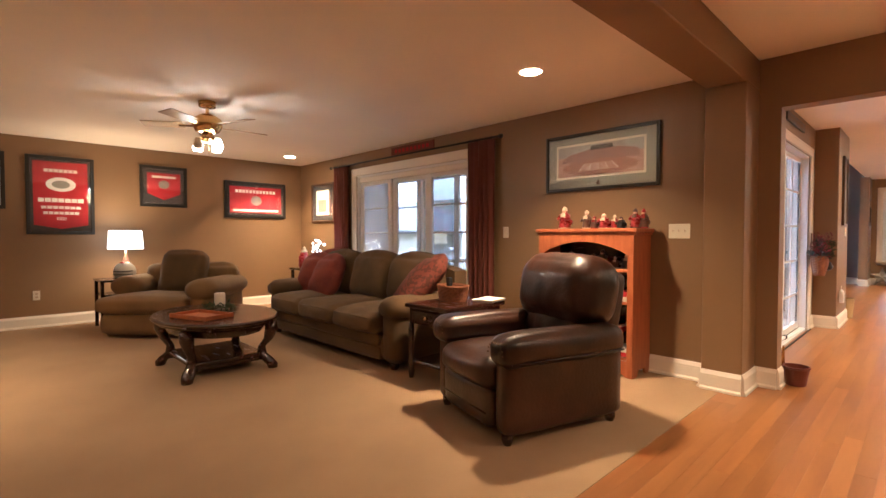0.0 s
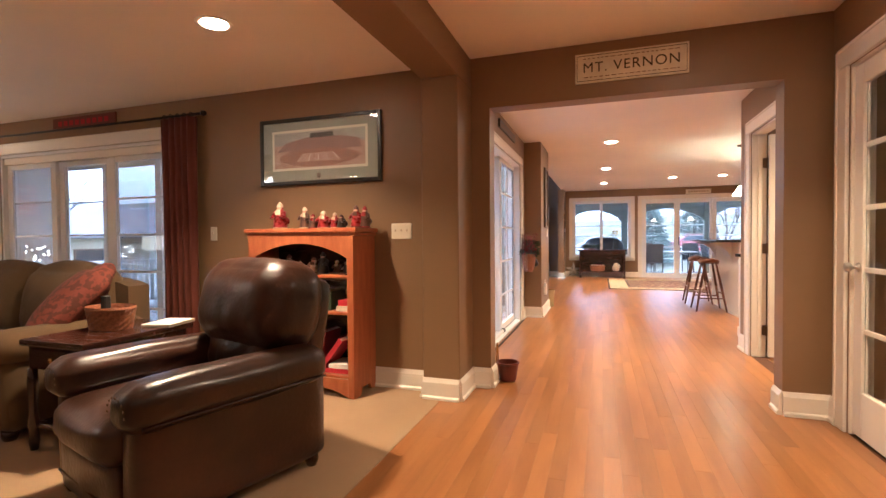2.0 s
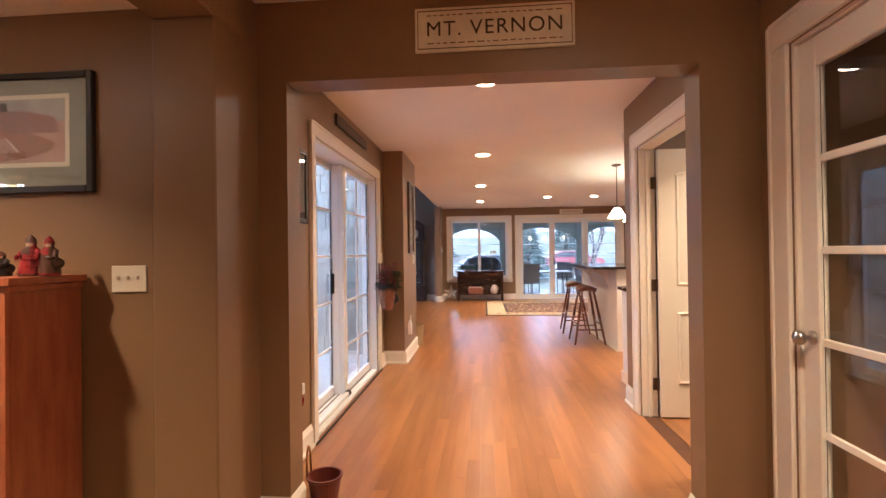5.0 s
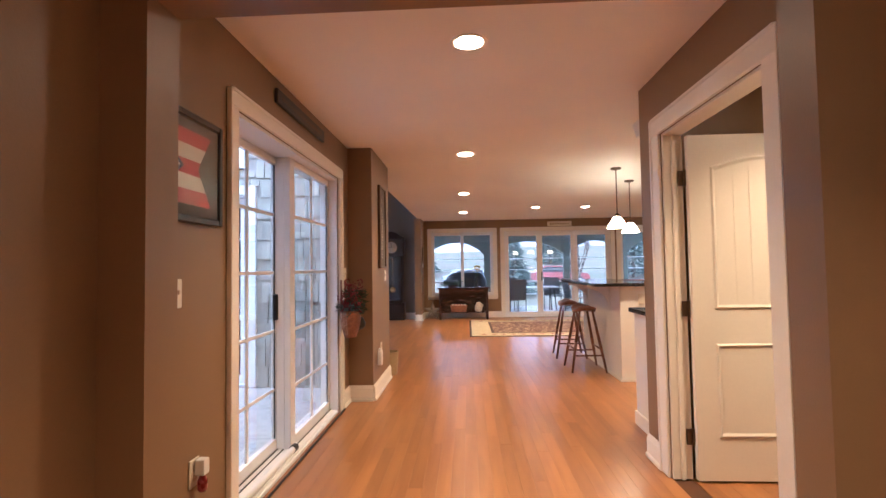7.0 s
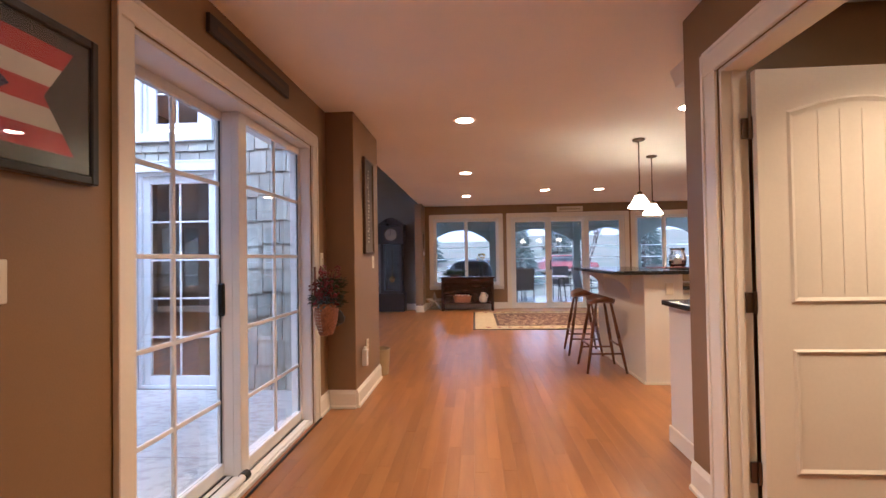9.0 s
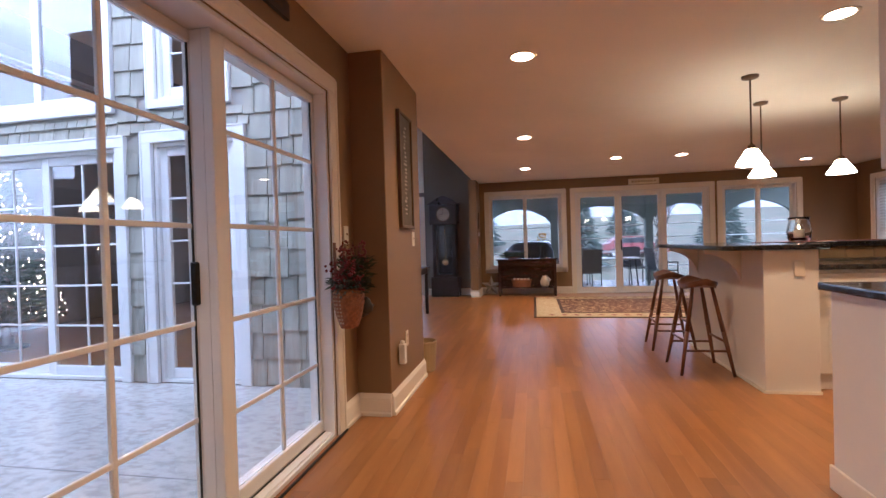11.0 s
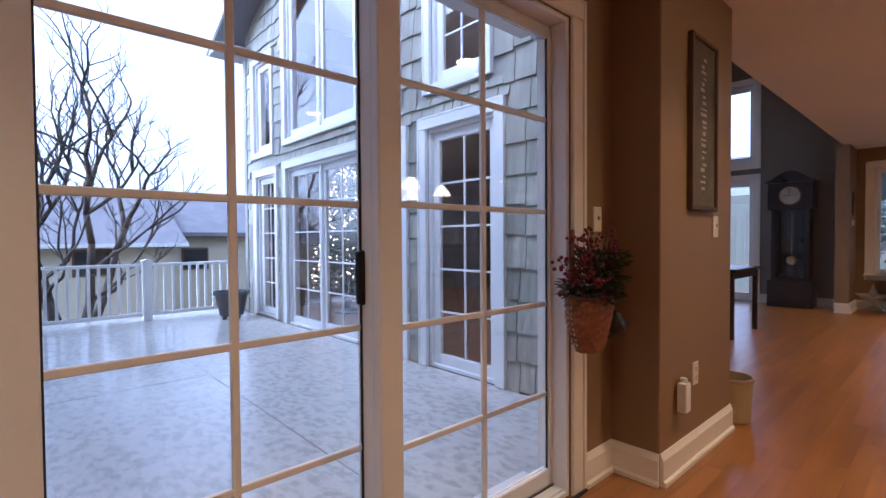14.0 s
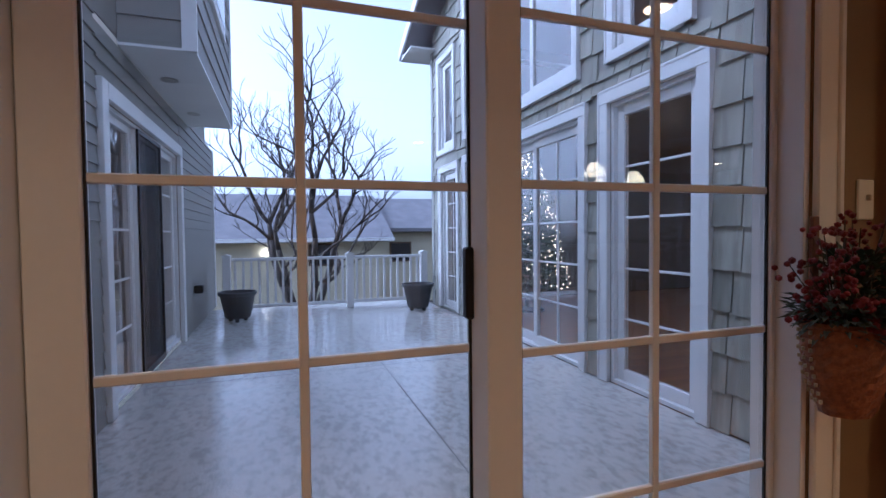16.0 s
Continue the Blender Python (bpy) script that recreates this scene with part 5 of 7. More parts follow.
def figurine(x, z, h, w, robe, trim, label, y=-0.40, pack=True):
    """A small turned and modelled ornament, one plain mesh."""
    bm = turned([(w * 0.95, 0), (w, h * 0.06), (w * 0.86, h * 0.3), (w * 0.7, h * 0.52), (w * 0.78, h * 0.62), (w * 0.4, h * 0.72), (w * 0.46, h * 0.80), (w * 0.40, h * 0.90), (w * 0.16, h * 0.97), (w * 0.05, h)], seg=14)
    for s in (-1, 1):
        rod(bm, (s * w * 0.7, 0, h * 0.62), (s * w * 1.05, -w * 0.5, h * 0.42), w * 0.26, w * 0.2, seg=8)
        rod(bm, (s * w * 1.05, -w * 0.5, h * 0.42), (s * w * 0.5, -w * 0.95, h * 0.46), w * 0.22, w * 0.18, seg=8)
    if pack:
        bmesh.ops.create_icosphere(bm, subdivisions=2, radius=w * 0.6, matrix=Matrix.Translation((w * 0.7, w * 0.2, h * 0.3)))
    me = mesh_of("santa_figurine", bm, FIG[robe], True)
    me.materials.append(FIG[trim])
    me.materials.append(FIG["skin"])
    for p in me.polygons:
        c = p.center
        if c.z > h * 0.83 or (c.y < -w * 0.35 and h * 0.5 < c.z < h * 0.74 and abs(c.x) < w * 0.4) or c.z < h * 0.05:
            p.material_index = 1
        elif c.y < -w * 0.15 and h * 0.72 < c.z < h * 0.82:
            p.material_index = 2
    ob = new("santa_figurine", me)
    ob.location = (x, y, z)
    return tagged(ob, label, "figurine", "figurines on the bookcase")


TOPZ = 1.2
figurine(-1.24, TOPZ, 0.205, 0.055, "red", "ivory", "tall red-robed ceramic figurine with white beard")
figurine(-1.02, TOPZ, 0.165, 0.042, "brown", "ivory", "brown-robed ceramic figurine on the bookcase")
figurine(-0.95, TOPZ, 0.11, 0.036, "brown", "red", "small brown ceramic figurine on the bookcase")
figurine(-0.86, TOPZ, 0.13, 0.046, "red", "ivory", "seated red and white ceramic figurine")
figurine(-0.765, TOPZ, 0.115, 0.034, "red", "ivory", "small red ceramic figurine with a white hat")
figurine(-0.71, TOPZ, 0.10, 0.036, "dark", "brown", "small black ceramic ornament on the bookcase")
figurine(-0.60, TOPZ, 0.165, 0.042, "red", "brown", "dark red ceramic figurine on the bookcase", y=-0.38)
figurine(-0.54, TOPZ, 0.16, 0.040, "brown", "red", "brown and red ceramic figurine on the bookcase", y=-0.36)
# shelf contents
for k, (x, h, w, a, b) in enumerate(((-1.30, 0.10, 0.03, "ivory", "ivory"), (-1.20, 0.14, 0.04, "dark", "brown"), (-1.08, 0.09, 0.032, "ivory", "ivory"), (-0.98, 0.12, 0.042, "ivory", "brown"),
                                     (-0.88, 0.16, 0.045, "dark", "dark"), (-0.78, 0.10, 0.03, "brown", "ivory"), (-0.66, 0.13, 0.05, "dark", "ivory"), (-0.70, 0.08, 0.03, "ivory", "ivory"), (-0.60, 0.08, 0.03, "ivory", "ivory"))):
    figurine(x, 0.866, h, w, a, b, "small %s ornament on the upper shelf" % ("pale" if a == "ivory" else "dark"), y=-0.38 + 0.03 * (k % 2), pack=False)


def book(x, y, z, t_, d_, h, mat, tilt=0, flat=False, label="hardback book on the bookcase shelf"):
    ob = thing("book", (x, y, z), label, "book", "books on the shelves")
    bm1 = boxes((-t_ / 2, -t_ / 2 + 0.003, -d_ / 2, d_ / 2, 0, h), (t_ / 2 - 0.003, t_ / 2, -d_ / 2, d_ / 2, 0, h), (-t_ / 2 + 0.003, t_ / 2 - 0.003, -d_ / 2, -d_ / 2 + 0.003, 0, h))
    bm2 = boxes((-t_ / 2 + 0.0035, t_ / 2 - 0.0035, -d_ / 2 + 0.0035, d_ / 2 - 0.004, 0.004, h - 0.004))
    part("cover", bm1, mat, ob)
    part("pages", bm2, M_PAPER, ob)
    if flat:
        ob.matrix_basis = pose(x, y, z + t_ / 2, 0, 90, 0) @ Matrix.Translation((0, 0, -h / 2))
    elif tilt:
        ob.matrix_basis = pose(x, y, z, 0, tilt, 0)
    return ob


M_BOOKGREEN = material("green_cloth", (0.06, 0.09, 0.05), 0.8)
M_BOOKTAN = material("tan_cloth", (0.36, 0.27, 0.13), 0.8)
M_BOOKMAROON = material("maroon_cloth", (0.16, 0.015, 0.015), 0.7)
for x, t_, h, m_, tl_ in ((-1.34, 0.03, 0.19, M_BOOKMAROON, 0), (-1.30, 0.025, 0.17, M_BOOKGREEN, 0), (-1.26, 0.03, 0.2, M_FRAME, 0), (-1.20, 0.025, 0.18, M_BROWNCER, 6), (-1.12, 0.04, 0.19, M_BOOKTAN, 8),
                          (-0.82, 0.03, 0.14, M_BOOKTAN, 0), (-0.78, 0.022, 0.13, M_BOOKGREEN, 0)):
    book(x, -0.36, 0.606, t_, 0.2, h, m_, tl_)
book(-0.64, -0.38, 0.606, 0.035, 0.2, 0.15, M_PAPER, flat=True, label="cream book lying on the shelf")
book(-0.64, -0.38, 0.642, 0.04, 0.18, 0.13, M_RED, flat=True, label="red book lying on another book")
for x, t_, h, m_, tl_ in ((-1.34, 0.04, 0.33, M_BOOKGREEN, 0), (-1.28, 0.05, 0.30, M_BOOKMAROON, 0), (-1.20, 0.05, 0.34, M_PAISLEY, 4), (-1.10, 0.05, 0.32, M_BOOKMAROON, 8), (-1.0, 0.06, 0.27, M_BOOKMAROON, 8), (-0.90, 0.04, 0.30, M_BOOKMAROON, 14)):
    book(x, -0.36, 0.157, t_, 0.22, h, m_, tl_)
book(-0.70, -0.37, 0.157, 0.03, 0.22, 0.26, M_RED, flat=True, label="red and white book lying flat")
book(-0.68, -0.37, 0.188, 0.03, 0.20, 0.22, M_WHITE, flat=True, label="white book lying on a red one")
book(-0.88, -0.36, 0.157, 0.035, 0.2, 0.3, M_RED, tilt=38, label="red book leaning over the others")


# framed pictures: room towards local -y
def picture(name, place, turn, w, h, frame_mat, mat_mat, fw, mw, label, cat="picture", glass=True):
    t_ = thing(name, place, label, cat, turn=turn)
    b = 0.028
    part("frame", boxes((-w / 2, -w / 2 + fw, -b, -0.001, -h / 2, h / 2), (w / 2 - fw, w / 2, -b, -0.001, -h / 2, h / 2), (-w / 2 + fw, w / 2 - fw, -b, -0.001, h / 2 - fw, h / 2), (-w / 2 + fw, w / 2 - fw, -b, -0.001, -h / 2, -h / 2 + fw), bevel=0.004), frame_mat, t_)
    part("mat_board", boxes((-w / 2 + fw, w / 2 - fw, -0.014, -0.002, -h / 2 + fw, h / 2 - fw)), mat_mat, t_)
    if glass:
        g = part("glazing", boxes((-w / 2 + fw, w / 2 - fw, -0.0215, -0.020, -h / 2 + fw, h / 2 - fw)), M_GLASS, t_)
        g.visible_shadow = False
    return t_


def plate_of(parent, name, x0, x1, z0, z1, y, mat):
    return part(name, boxes((x0, x1, y, y + 0.0006, z0, z1)), mat, parent)


def blob(parent, name, pts, y, mat):
    return part(name, prism(pts, 0.0006, "y", y), mat, parent)


# stadium panorama
pc = picture("picture", (-1.015, LIV_IN, 1.82), 0, 1.09, 0.53, M_FRAME, M_MAT_GREY, 0.03, 0.1, "wide framed stadium print in a black frame")
plate_of(pc, "print_border", -0.43, 0.43, -0.15, 0.17, -0.0147, M_PAPER)
plate_of(pc, "sky", -0.41, 0.41, 0.05, 0.15, -0.0154, M_SKYPRINT)
plate_of(pc, "foreground", -0.41, 0.41, -0.13, 0.05, -0.0155, M_TRACK)
blob(pc, "stands", [(-0.38, 0.0), (0.38, 0.0), (0.36, 0.07), (0.2, 0.10), (-0.1, 0.105), (-0.3, 0.07)], -0.0162, M_STANDS)
blob(pc, "lower_stands", [(0.36 * math.cos(a), -0.055 + 0.07 * math.sin(a)) for a in [2 * math.pi * i / 40 for i in range(40)]], -0.0169, M_STONEFIELD)
blob(pc, "field", [(-0.2, -0.085), (0.2, -0.085), (0.14, -0.02), (-0.13, -0.02)], -0.0176, M_TRACK)
for k in range(5):
    x = -0.13 + k * 0.065
    blob(pc, "yard_line", [(x * 1.45 - 0.003, -0.082), (x * 1.45 + 0.003, -0.082), (x + 0.002, -0.023), (x - 0.002, -0.023)], -0.0183, M_PAPER)
blob(pc, "press_box", [(-0.08, 0.10), (0.14, 0.10), (0.13, 0.135), (-0.07, 0.135)], -0.0169, M_MAT_DARK)
blob(pc, "emblem", [(0.02 * math.cos(a), -0.2 + 0.02 * math.sin(a)) for a in [2 * math.pi * i / 16 for i in range(16)]], -0.0147, M_BROWNFRAME)

# small picture by the window
pc = picture("picture", (-5.84, LIV_IN, 1.675), 0, 0.70, 0.63, M_BROWNFRAME, M_MAT_DARK, 0.03, 0.08, "small framed print in a brown frame")
plate_of(pc, "print", -0.2, 0.2, -0.2, 0.2, -0.0147, M_PAPER)
plate_of(pc, "print_figure", -0.13, 0.12, -0.15, 0.05, -0.0154, M_STONEFIELD)

# framed banners on the west wall (turn 90: room towards +x)
def pennant(w, h, tip):
    return [(-w / 2, h / 2), (-w / 2, -h / 2 + tip), (0, -h / 2), (w / 2, -h / 2 + tip), (w / 2, h / 2)]


bn = picture("framed_banner", (-6.60, -3.48, 1.645), 90, 0.68, 0.98, M_FRAME, M_MAT_DARK, 0.04, 0.05, "tall framed scarlet felt banner with white lettering", "framed banner")
blob(bn, "banner", pennant(0.54, 0.84, 0.05), -0.0147, M_RED)
blob(bn, "emblem", [(0.15 * math.cos(a), 0.14 + 0.09 * math.sin(a)) for a in [2 * math.pi * i / 24 for i in range(24)]], -0.0154, M_WHITE)
blob(bn, "emblem_centre", [(0.09 * math.cos(a), 0.14 + 0.05 * math.sin(a)) for a in [2 * math.pi * i / 24 for i in range(24)]], -0.0161, M_MAT_GREY)
for z, w, h in ((0.31, 0.34, 0.04), (-0.06, 0.46, 0.05), (-0.15, 0.40, 0.035), (-0.22, 0.36, 0.035), (-0.29, 0.10, 0.04)):
    for k in range(7):
        plate_of(bn, "lettering", -w / 2 + w * k / 7 + 0.004, -w / 2 + w * (k + 1) / 7 - 0.004, z - h / 2, z + h / 2, -0.0154, M_WHITE)
bn = picture("framed_banner", (-6.60, -2.325, 1.84), 90, 0.60, 0.58, M_FRAME, M_MAT_DARK, 0.04, 0.05, "square framed scarlet pennant in black", "framed banner")
blob(bn, "banner", pennant(0.42, 0.38, 0.09), -0.0147, M_RED)
blob(bn, "emblem", [(0.07 * math.cos(a), 0.03 + 0.06 * math.sin(a)) for a in [2 * math.pi * i / 24 for i in range(24)]], -0.0154, M_MAT_GREY)
plate_of(bn, "lettering", -0.15, 0.15, 0.12, 0.15, -0.0154, M_WHITE)
bn = picture("framed_banner", (-6.60, -0.995, 1.715), 90, 1.0, 0.58, M_FRAME, M_MAT_DARK, 0.045, 0.05, "wide framed scarlet flag in black", "framed banner")
plate_of(bn, "banner", -0.42, 0.42, -0.21, 0.21, -0.0147, M_RED)
blob(bn, "emblem", [(0.09 * math.cos(a), -0.01 + 0.075 * math.sin(a)) for a in [2 * math.pi * i / 24 for i in range(24)]], -0.0154, M_MAT_GREY)
for k in range(12):
    plate_of(bn, "lettering", -0.33 + k * 0.055, -0.33 + k * 0.055 + 0.04, 0.11, 0.16, -0.0154, M_WHITE)
plate_of(bn, "lettering", -0.37, 0.37, -0.185, -0.15, -0.0154, M_WHITE)
bn = picture("framed_banner", (-6.60, -4.33, 1.80), 90, 0.66, 0.68, M_FRAME, M_PAPER, 0.04, 0.05, "framed print with a red figure", "framed banner")
plate_of(bn, "banner", -0.2, 0.2, -0.24, 0.1, -0.0147, M_RED)

# red sign over the curtains
sg = thing("wall_sign", (-3.6, LIV_IN, 2.26), "dark red painted board sign over the curtains", "sign")
part("board", boxes((-0.42, 0.42, -0.02, -0.001, -0.055, 0.06), bevel=0.004), M_CURTAIN, sg)
for k in range(9):
    part("lettering", boxes((-0.34 + k * 0.078, -0.34 + k * 0.078 + 0.05, -0.0215, -0.0205, -0.02, 0.028)), M_RED, sg)

# curtains
def curtain(x0, x1, label):
    t_ = thing("curtain", ((x0 + x1) / 2, LIV_IN - 0.09, 0), label, "curtain", "curtains at the glass door")
    w, n = x1 - x0, 40
    bm = bmesh.new()
    rows = []
    for j, z in enumerate((0.03, 0.6, 1.2, 1.8, 2.17)):
        rows.append([bm.verts.new((-w / 2 + w * i / n, 0.03 * math.sin(i / n * 2 * math.pi * 5.5) + 0.008 * math.sin(i * 1.7 + j), z)) for i in range(n + 1)])
    for a, b in zip(rows, rows[1:]):
        for i in range(n):
            bm.faces.new((a[i], a[i + 1], b[i + 1], b[i]))
    ob = part("cloth", bm, M_CURTAIN, t_, smooth=True)
    ob.modifiers.new("thick", "SOLIDIFY").thickness = 0.004
    for k in range(5):
        part("ring", turned([(0.019, -0.003), (0.023, 0.0), (0.019, 0.003), (0.016, 0)], (0, 0, 0), 12, hollow=True), M_DARKMETAL, t_).matrix_basis = pose(-w / 2 + w * (k + 0.5) / 5, 0, 2.185, 0, 90, 0)
    return t_


curtain(-5.36, -5.0, "rust red curtain panel drawn to the side")
curtain(-2.54, -2.17, "rust red curtain panel drawn to the side")
cr = thing("curtain_rod", (-3.76, LIV_IN - 0.09, 2.185), "dark metal curtain rod over the glass door", "curtain rod")
part("rod", rods(((-1.66, 0, 0), (1.66, 0, 0), 0.011)), M_DARKMETAL, cr, smooth=True)
for s in (-1, 1):
    part("finial", turned([(0.012, 0), (0.024, 0.02), (0.018, 0.045), (0.004, 0.055)], seg=12), M_DARKMETAL, cr).matrix_basis = pose(s * 1.66, 0, 0, 0, 90 * s, 0)
    part("bracket", boxes((s * 1.3 - 0.01, s * 1.3 + 0.01, -0.005, 0.088, -0.012, 0.012)), M_DARKMETAL, cr)


def switch(place, turn, gangs=1, outlet=False, label="ivory light switch plate"):
    t_ = thing("wall_outlet" if outlet else "light_switch", place, label, "outlet" if outlet else "switch", turn=turn)
    w = 0.07 + 0.046 * (gangs - 1)
    part("plate", boxes((-w / 2, w / 2, -0.008, -0.0005, -0.058, 0.058), bevel=0.003), M_PLATE, t_)
    for g in range(gangs):
        x = (g - (gangs - 1) / 2) * 0.046
        if outlet:
            for z in (-0.02, 0.02):
                part("socket", boxes((x - 0.014, x + 0.014, -0.0095, -0.0082, z - 0.013, z + 0.013), bevel=0.002), M_IVORY, t_)
        else:
            part("toggle", boxes((x - 0.005, x + 0.005, -0.02, -0.0082, -0.003, 0.014), bevel=0.002), M_IVORY, t_)
    return t_


switch((-0.32, LIV_IN, 1.175), 0, 3, label="ivory three-toggle switch plate")
switch((-2.07, LIV_IN, 1.175), 0)
switch((-6.60, -3.74, 0.40), 90, 1, True, "ivory double wall outlet")
# lantern and lights behind the sofa
tc_ = thing("corner_table", (-5.45, -0.62, 0.004), "small dark table in the corner behind the sofa", "side table")
part("top", boxes((-0.28, 0.28, -0.24, 0.24, 0.62, 0.65), bevel=0.006), M_DARKWOOD, tc_)
for x in (-0.24, 0.24):
    for y in (-0.2, 0.2):
        part("leg", boxes((x - 0.02, x + 0.02, y - 0.02, y + 0.02, 0, 0.62), bevel=0.004), M_DARKWOOD, tc_)
ja = thing("glass_jar", (-5.55, -0.70, 0.657), "glass jar filled with red ornaments", "jar")
part("jar", turned([(0.07, 0), (0.085, 0.02), (0.085, 0.16), (0.06, 0.2), (0.055, 0.23)], seg=18), M_REDGLAZE, ja, smooth=True)
part("lid", turned([(0.05, 0.231), (0.055, 0.25), (0.02, 0.27), (0.025, 0.3), (0.005, 0.32)], seg=16), M_IVORY, ja, smooth=True)
fl = thing("light_spray", (-5.28, -0.60, 0.657), "spray of small lit white lamps in a vase", "string lights")
part("vase", turned([(0.04, 0), (0.06, 0.06), (0.035, 0.14), (0.045, 0.16)], seg=14), M_BROWNCER, fl, smooth=True)
rf = random.Random(9)
bmw, bml = bmesh.new(), bmesh.new()
for k in range(16):
    tip = Vector((rf.uniform(-0.14, 0.14), rf.uniform(-0.1, 0.1), rf.uniform(0.22, 0.42)))
    rod(bmw, (0, 0, 0.14), tip, 0.003, 0.002, seg=4)
    rod(bml, tip, tip + Vector((0, 0, 0.025)), 0.012, 0.006, seg=6)
part("wires", bmw, M_DARKMETAL, fl)
part("bulb", bml, M_BULB, fl)["kind"] = "stuff"

# ceiling fan
fn = thing("ceiling_fan", (-3.50, -2.72, LIVING_Z), "brass ceiling fan with pale blades and lit lamps", "ceiling fan")
part("canopy", turned([(0.07, -0.05), (0.075, -0.001)], seg=20), M_GOLD, fn, smooth=True)
part("downrod", rods(((0, 0, -0.12), (0, 0, -0.05), 0.014)), M_GOLD, fn)
part("motor", turned([(0.05, -0.29), (0.1, -0.27), (0.125, -0.22), (0.12, -0.16), (0.06, -0.12), (0.02, -0.12)], seg=24), M_GOLD, fn, smooth=True)
for k in range(5):
    a = k * 72 + 20
    bl = part("blade", boxes((0.2, 0.54, -0.06, 0.06, -0.004, 0.004), bevel=0.003), M_FANBLADE, fn)
    bl.matrix_basis = pose(0, 0, -0.215, 0, 0, a) @ pose(0, 0, 0, 12, 0, 0)
    part("blade_iron", boxes((0.10, 0.24, -0.02, 0.02, -0.009, -0.0045)), M_GOLD, bl)
part("light_hub", turned([(0.02, -0.38), (0.05, -0.36), (0.055, -0.30), (0.04, -0.291)], seg=18), M_GOLD, fn, smooth=True)
for k in range(4):
    a = radians(k * 90 + 30)
    o = Vector((0.11 * math.cos(a), 0.11 * math.sin(a), -0.36))
    arm = part("lamp_arm", rods(((0.04 * math.cos(a), 0.04 * math.sin(a), -0.33), tuple(o), 0.009), seg=8), M_GOLD, fn)
    if k < 3:
        part("lit_shade", turned([(0.02, 0.02), (0.035, -0.01), (0.045, -0.05), (0.038, -0.075), (0.01, -0.08)], tuple(o), 14), M_BULB, arm, "lit frosted glass shade", smooth=True)
    else:
        part("shade", turned([(0.02, 0.02), (0.035, -0.01), (0.045, -0.05), (0.038, -0.075), (0.01, -0.08)], tuple(o), 14), M_IVORY, arm, smooth=True)
part("pull_chain", rods(((0.03, 0, -0.5), (0.03, 0, -0.36), 0.002), seg=5), M_GOLD, fn)
lamp("fan_light", "POINT", (-3.50, -2.72, LIVING_Z - 0.52), 1.3, size=0.12)

# recessed ceiling lights; the ones listed as unseen are added for fill
def can(x, y, z, lens=M_CAN, watts=5.0):
    """A flush lens in a trim ring; its reflector throws most of the light downwards."""
    lamp("downlight", "AREA", (x, y, z - 0.007), watts, size=0.14, spread=112)
    t_ = thing("recessed_light", (x, y, z), "round recessed ceiling light with a white trim ring, lit", "ceiling light", "recessed lights")
    part("trim_ring", turned([(0.075, -0.004), (0.098, -0.006), (0.1, -0.0005), (0.075, -0.0005)], seg=28, hollow=True), M_TRIM, t_, smooth=True)
    part("lens", turned([(0.074, -0.0035), (0.074, -0.0008)], seg=24), lens, t_)
    return t_


for x, y in CANS + [CLOSET_CAN]:
    can(x, y, HALL_Z, watts=4.3 if y > 2.5 else 4.6 if y > 0 else 3.4 if y > -2 else 1.3)
for x, y in LIVING_CANS:
    can(x, y, LIVING_Z, M_CAN_DIM, 5.6)

# ---- hall, kitchen and dining end ----
M_GRANITE = material("dark_granite", (0.035, 0.03, 0.028), 0.14, vary=0.5, scale=60, fine=220, bump=0.0, second=(0.012, 0.010, 0.010), mix_sharp=(0.45, 0.6))
M_CAB = material("white_cabinet_paint", (0.78, 0.75, 0.69), 0.4, vary=0.02, scale=2, bump=0.02)
M_TILE = material("tan_travertine_tile", (0.36, 0.25, 0.13), 0.5, vary=0.15, scale=8, fine=60, bump=0.15, per_object=0.12)
M_STOOL = material("walnut_stool_wood", (0.19, 0.072, 0.028), 0.35, vary=0.2, scale=6, fine=40, stretch=(1, 1, 0.3), second=(0.12, 0.042, 0.016), coat=0.2)
M_RUGFIELD = material("rug_field", (0.10, 0.045, 0.03), 0.95, vary=0.2, scale=14, fine=260, bump=0.4, second=(0.34, 0.24, 0.14), mix_sharp=(0.41, 0.45))
M_RUGBORDER = material("rug_border", (0.47, 0.39, 0.25), 0.95, vary=0.15, scale=18, fine=260, bump=0.4, second=(0.40, 0.32, 0.19), mix_sharp=(0.45, 0.6))
M_RUGDARK = material("rug_edge", (0.06, 0.028, 0.02), 0.95, vary=0.2, fine=260, bump=0.4)
M_SIGN = material("cream_sign_board", (0.78, 0.70, 0.50), 0.7, vary=0.08, scale=8, fine=60, bump=0.05)
M_INK = material("dark_brown_paint", (0.055, 0.03, 0.018), 0.7, bump=0.0)
M_CLOCK = material("ebony_clock_wood", (0.022, 0.011, 0.008), 0.3, vary=0.2, coat=0.3)
M_CHALK = material("chalk_white_script", (0.42, 0.38, 0.31), 0.8, bump=0.0)
M_BLUE = material("navy_fabric", (0.02, 0.025, 0.07), 0.85, vary=0.1, bump=0.1)
M_FLAGRED = material("worn_red_fabric", (0.38, 0.03, 0.03), 0.85, vary=0.1, bump=0.1)
M_FLAGWHITE = material("worn_cream_fabric", (0.58, 0.50, 0.40), 0.85, vary=0.1, bump=0.1)
M_TERRA = material("burgundy_bucket", (0.16, 0.035, 0.02), 0.35, vary=0.15)
M_BERRY = material("dark_red_berries", (0.17, 0.006, 0.009), 0.65, vary=0.2)
M_FROST = material("frosted_foliage", (0.13, 0.17, 0.14), 0.8, vary=0.3, scale=40)
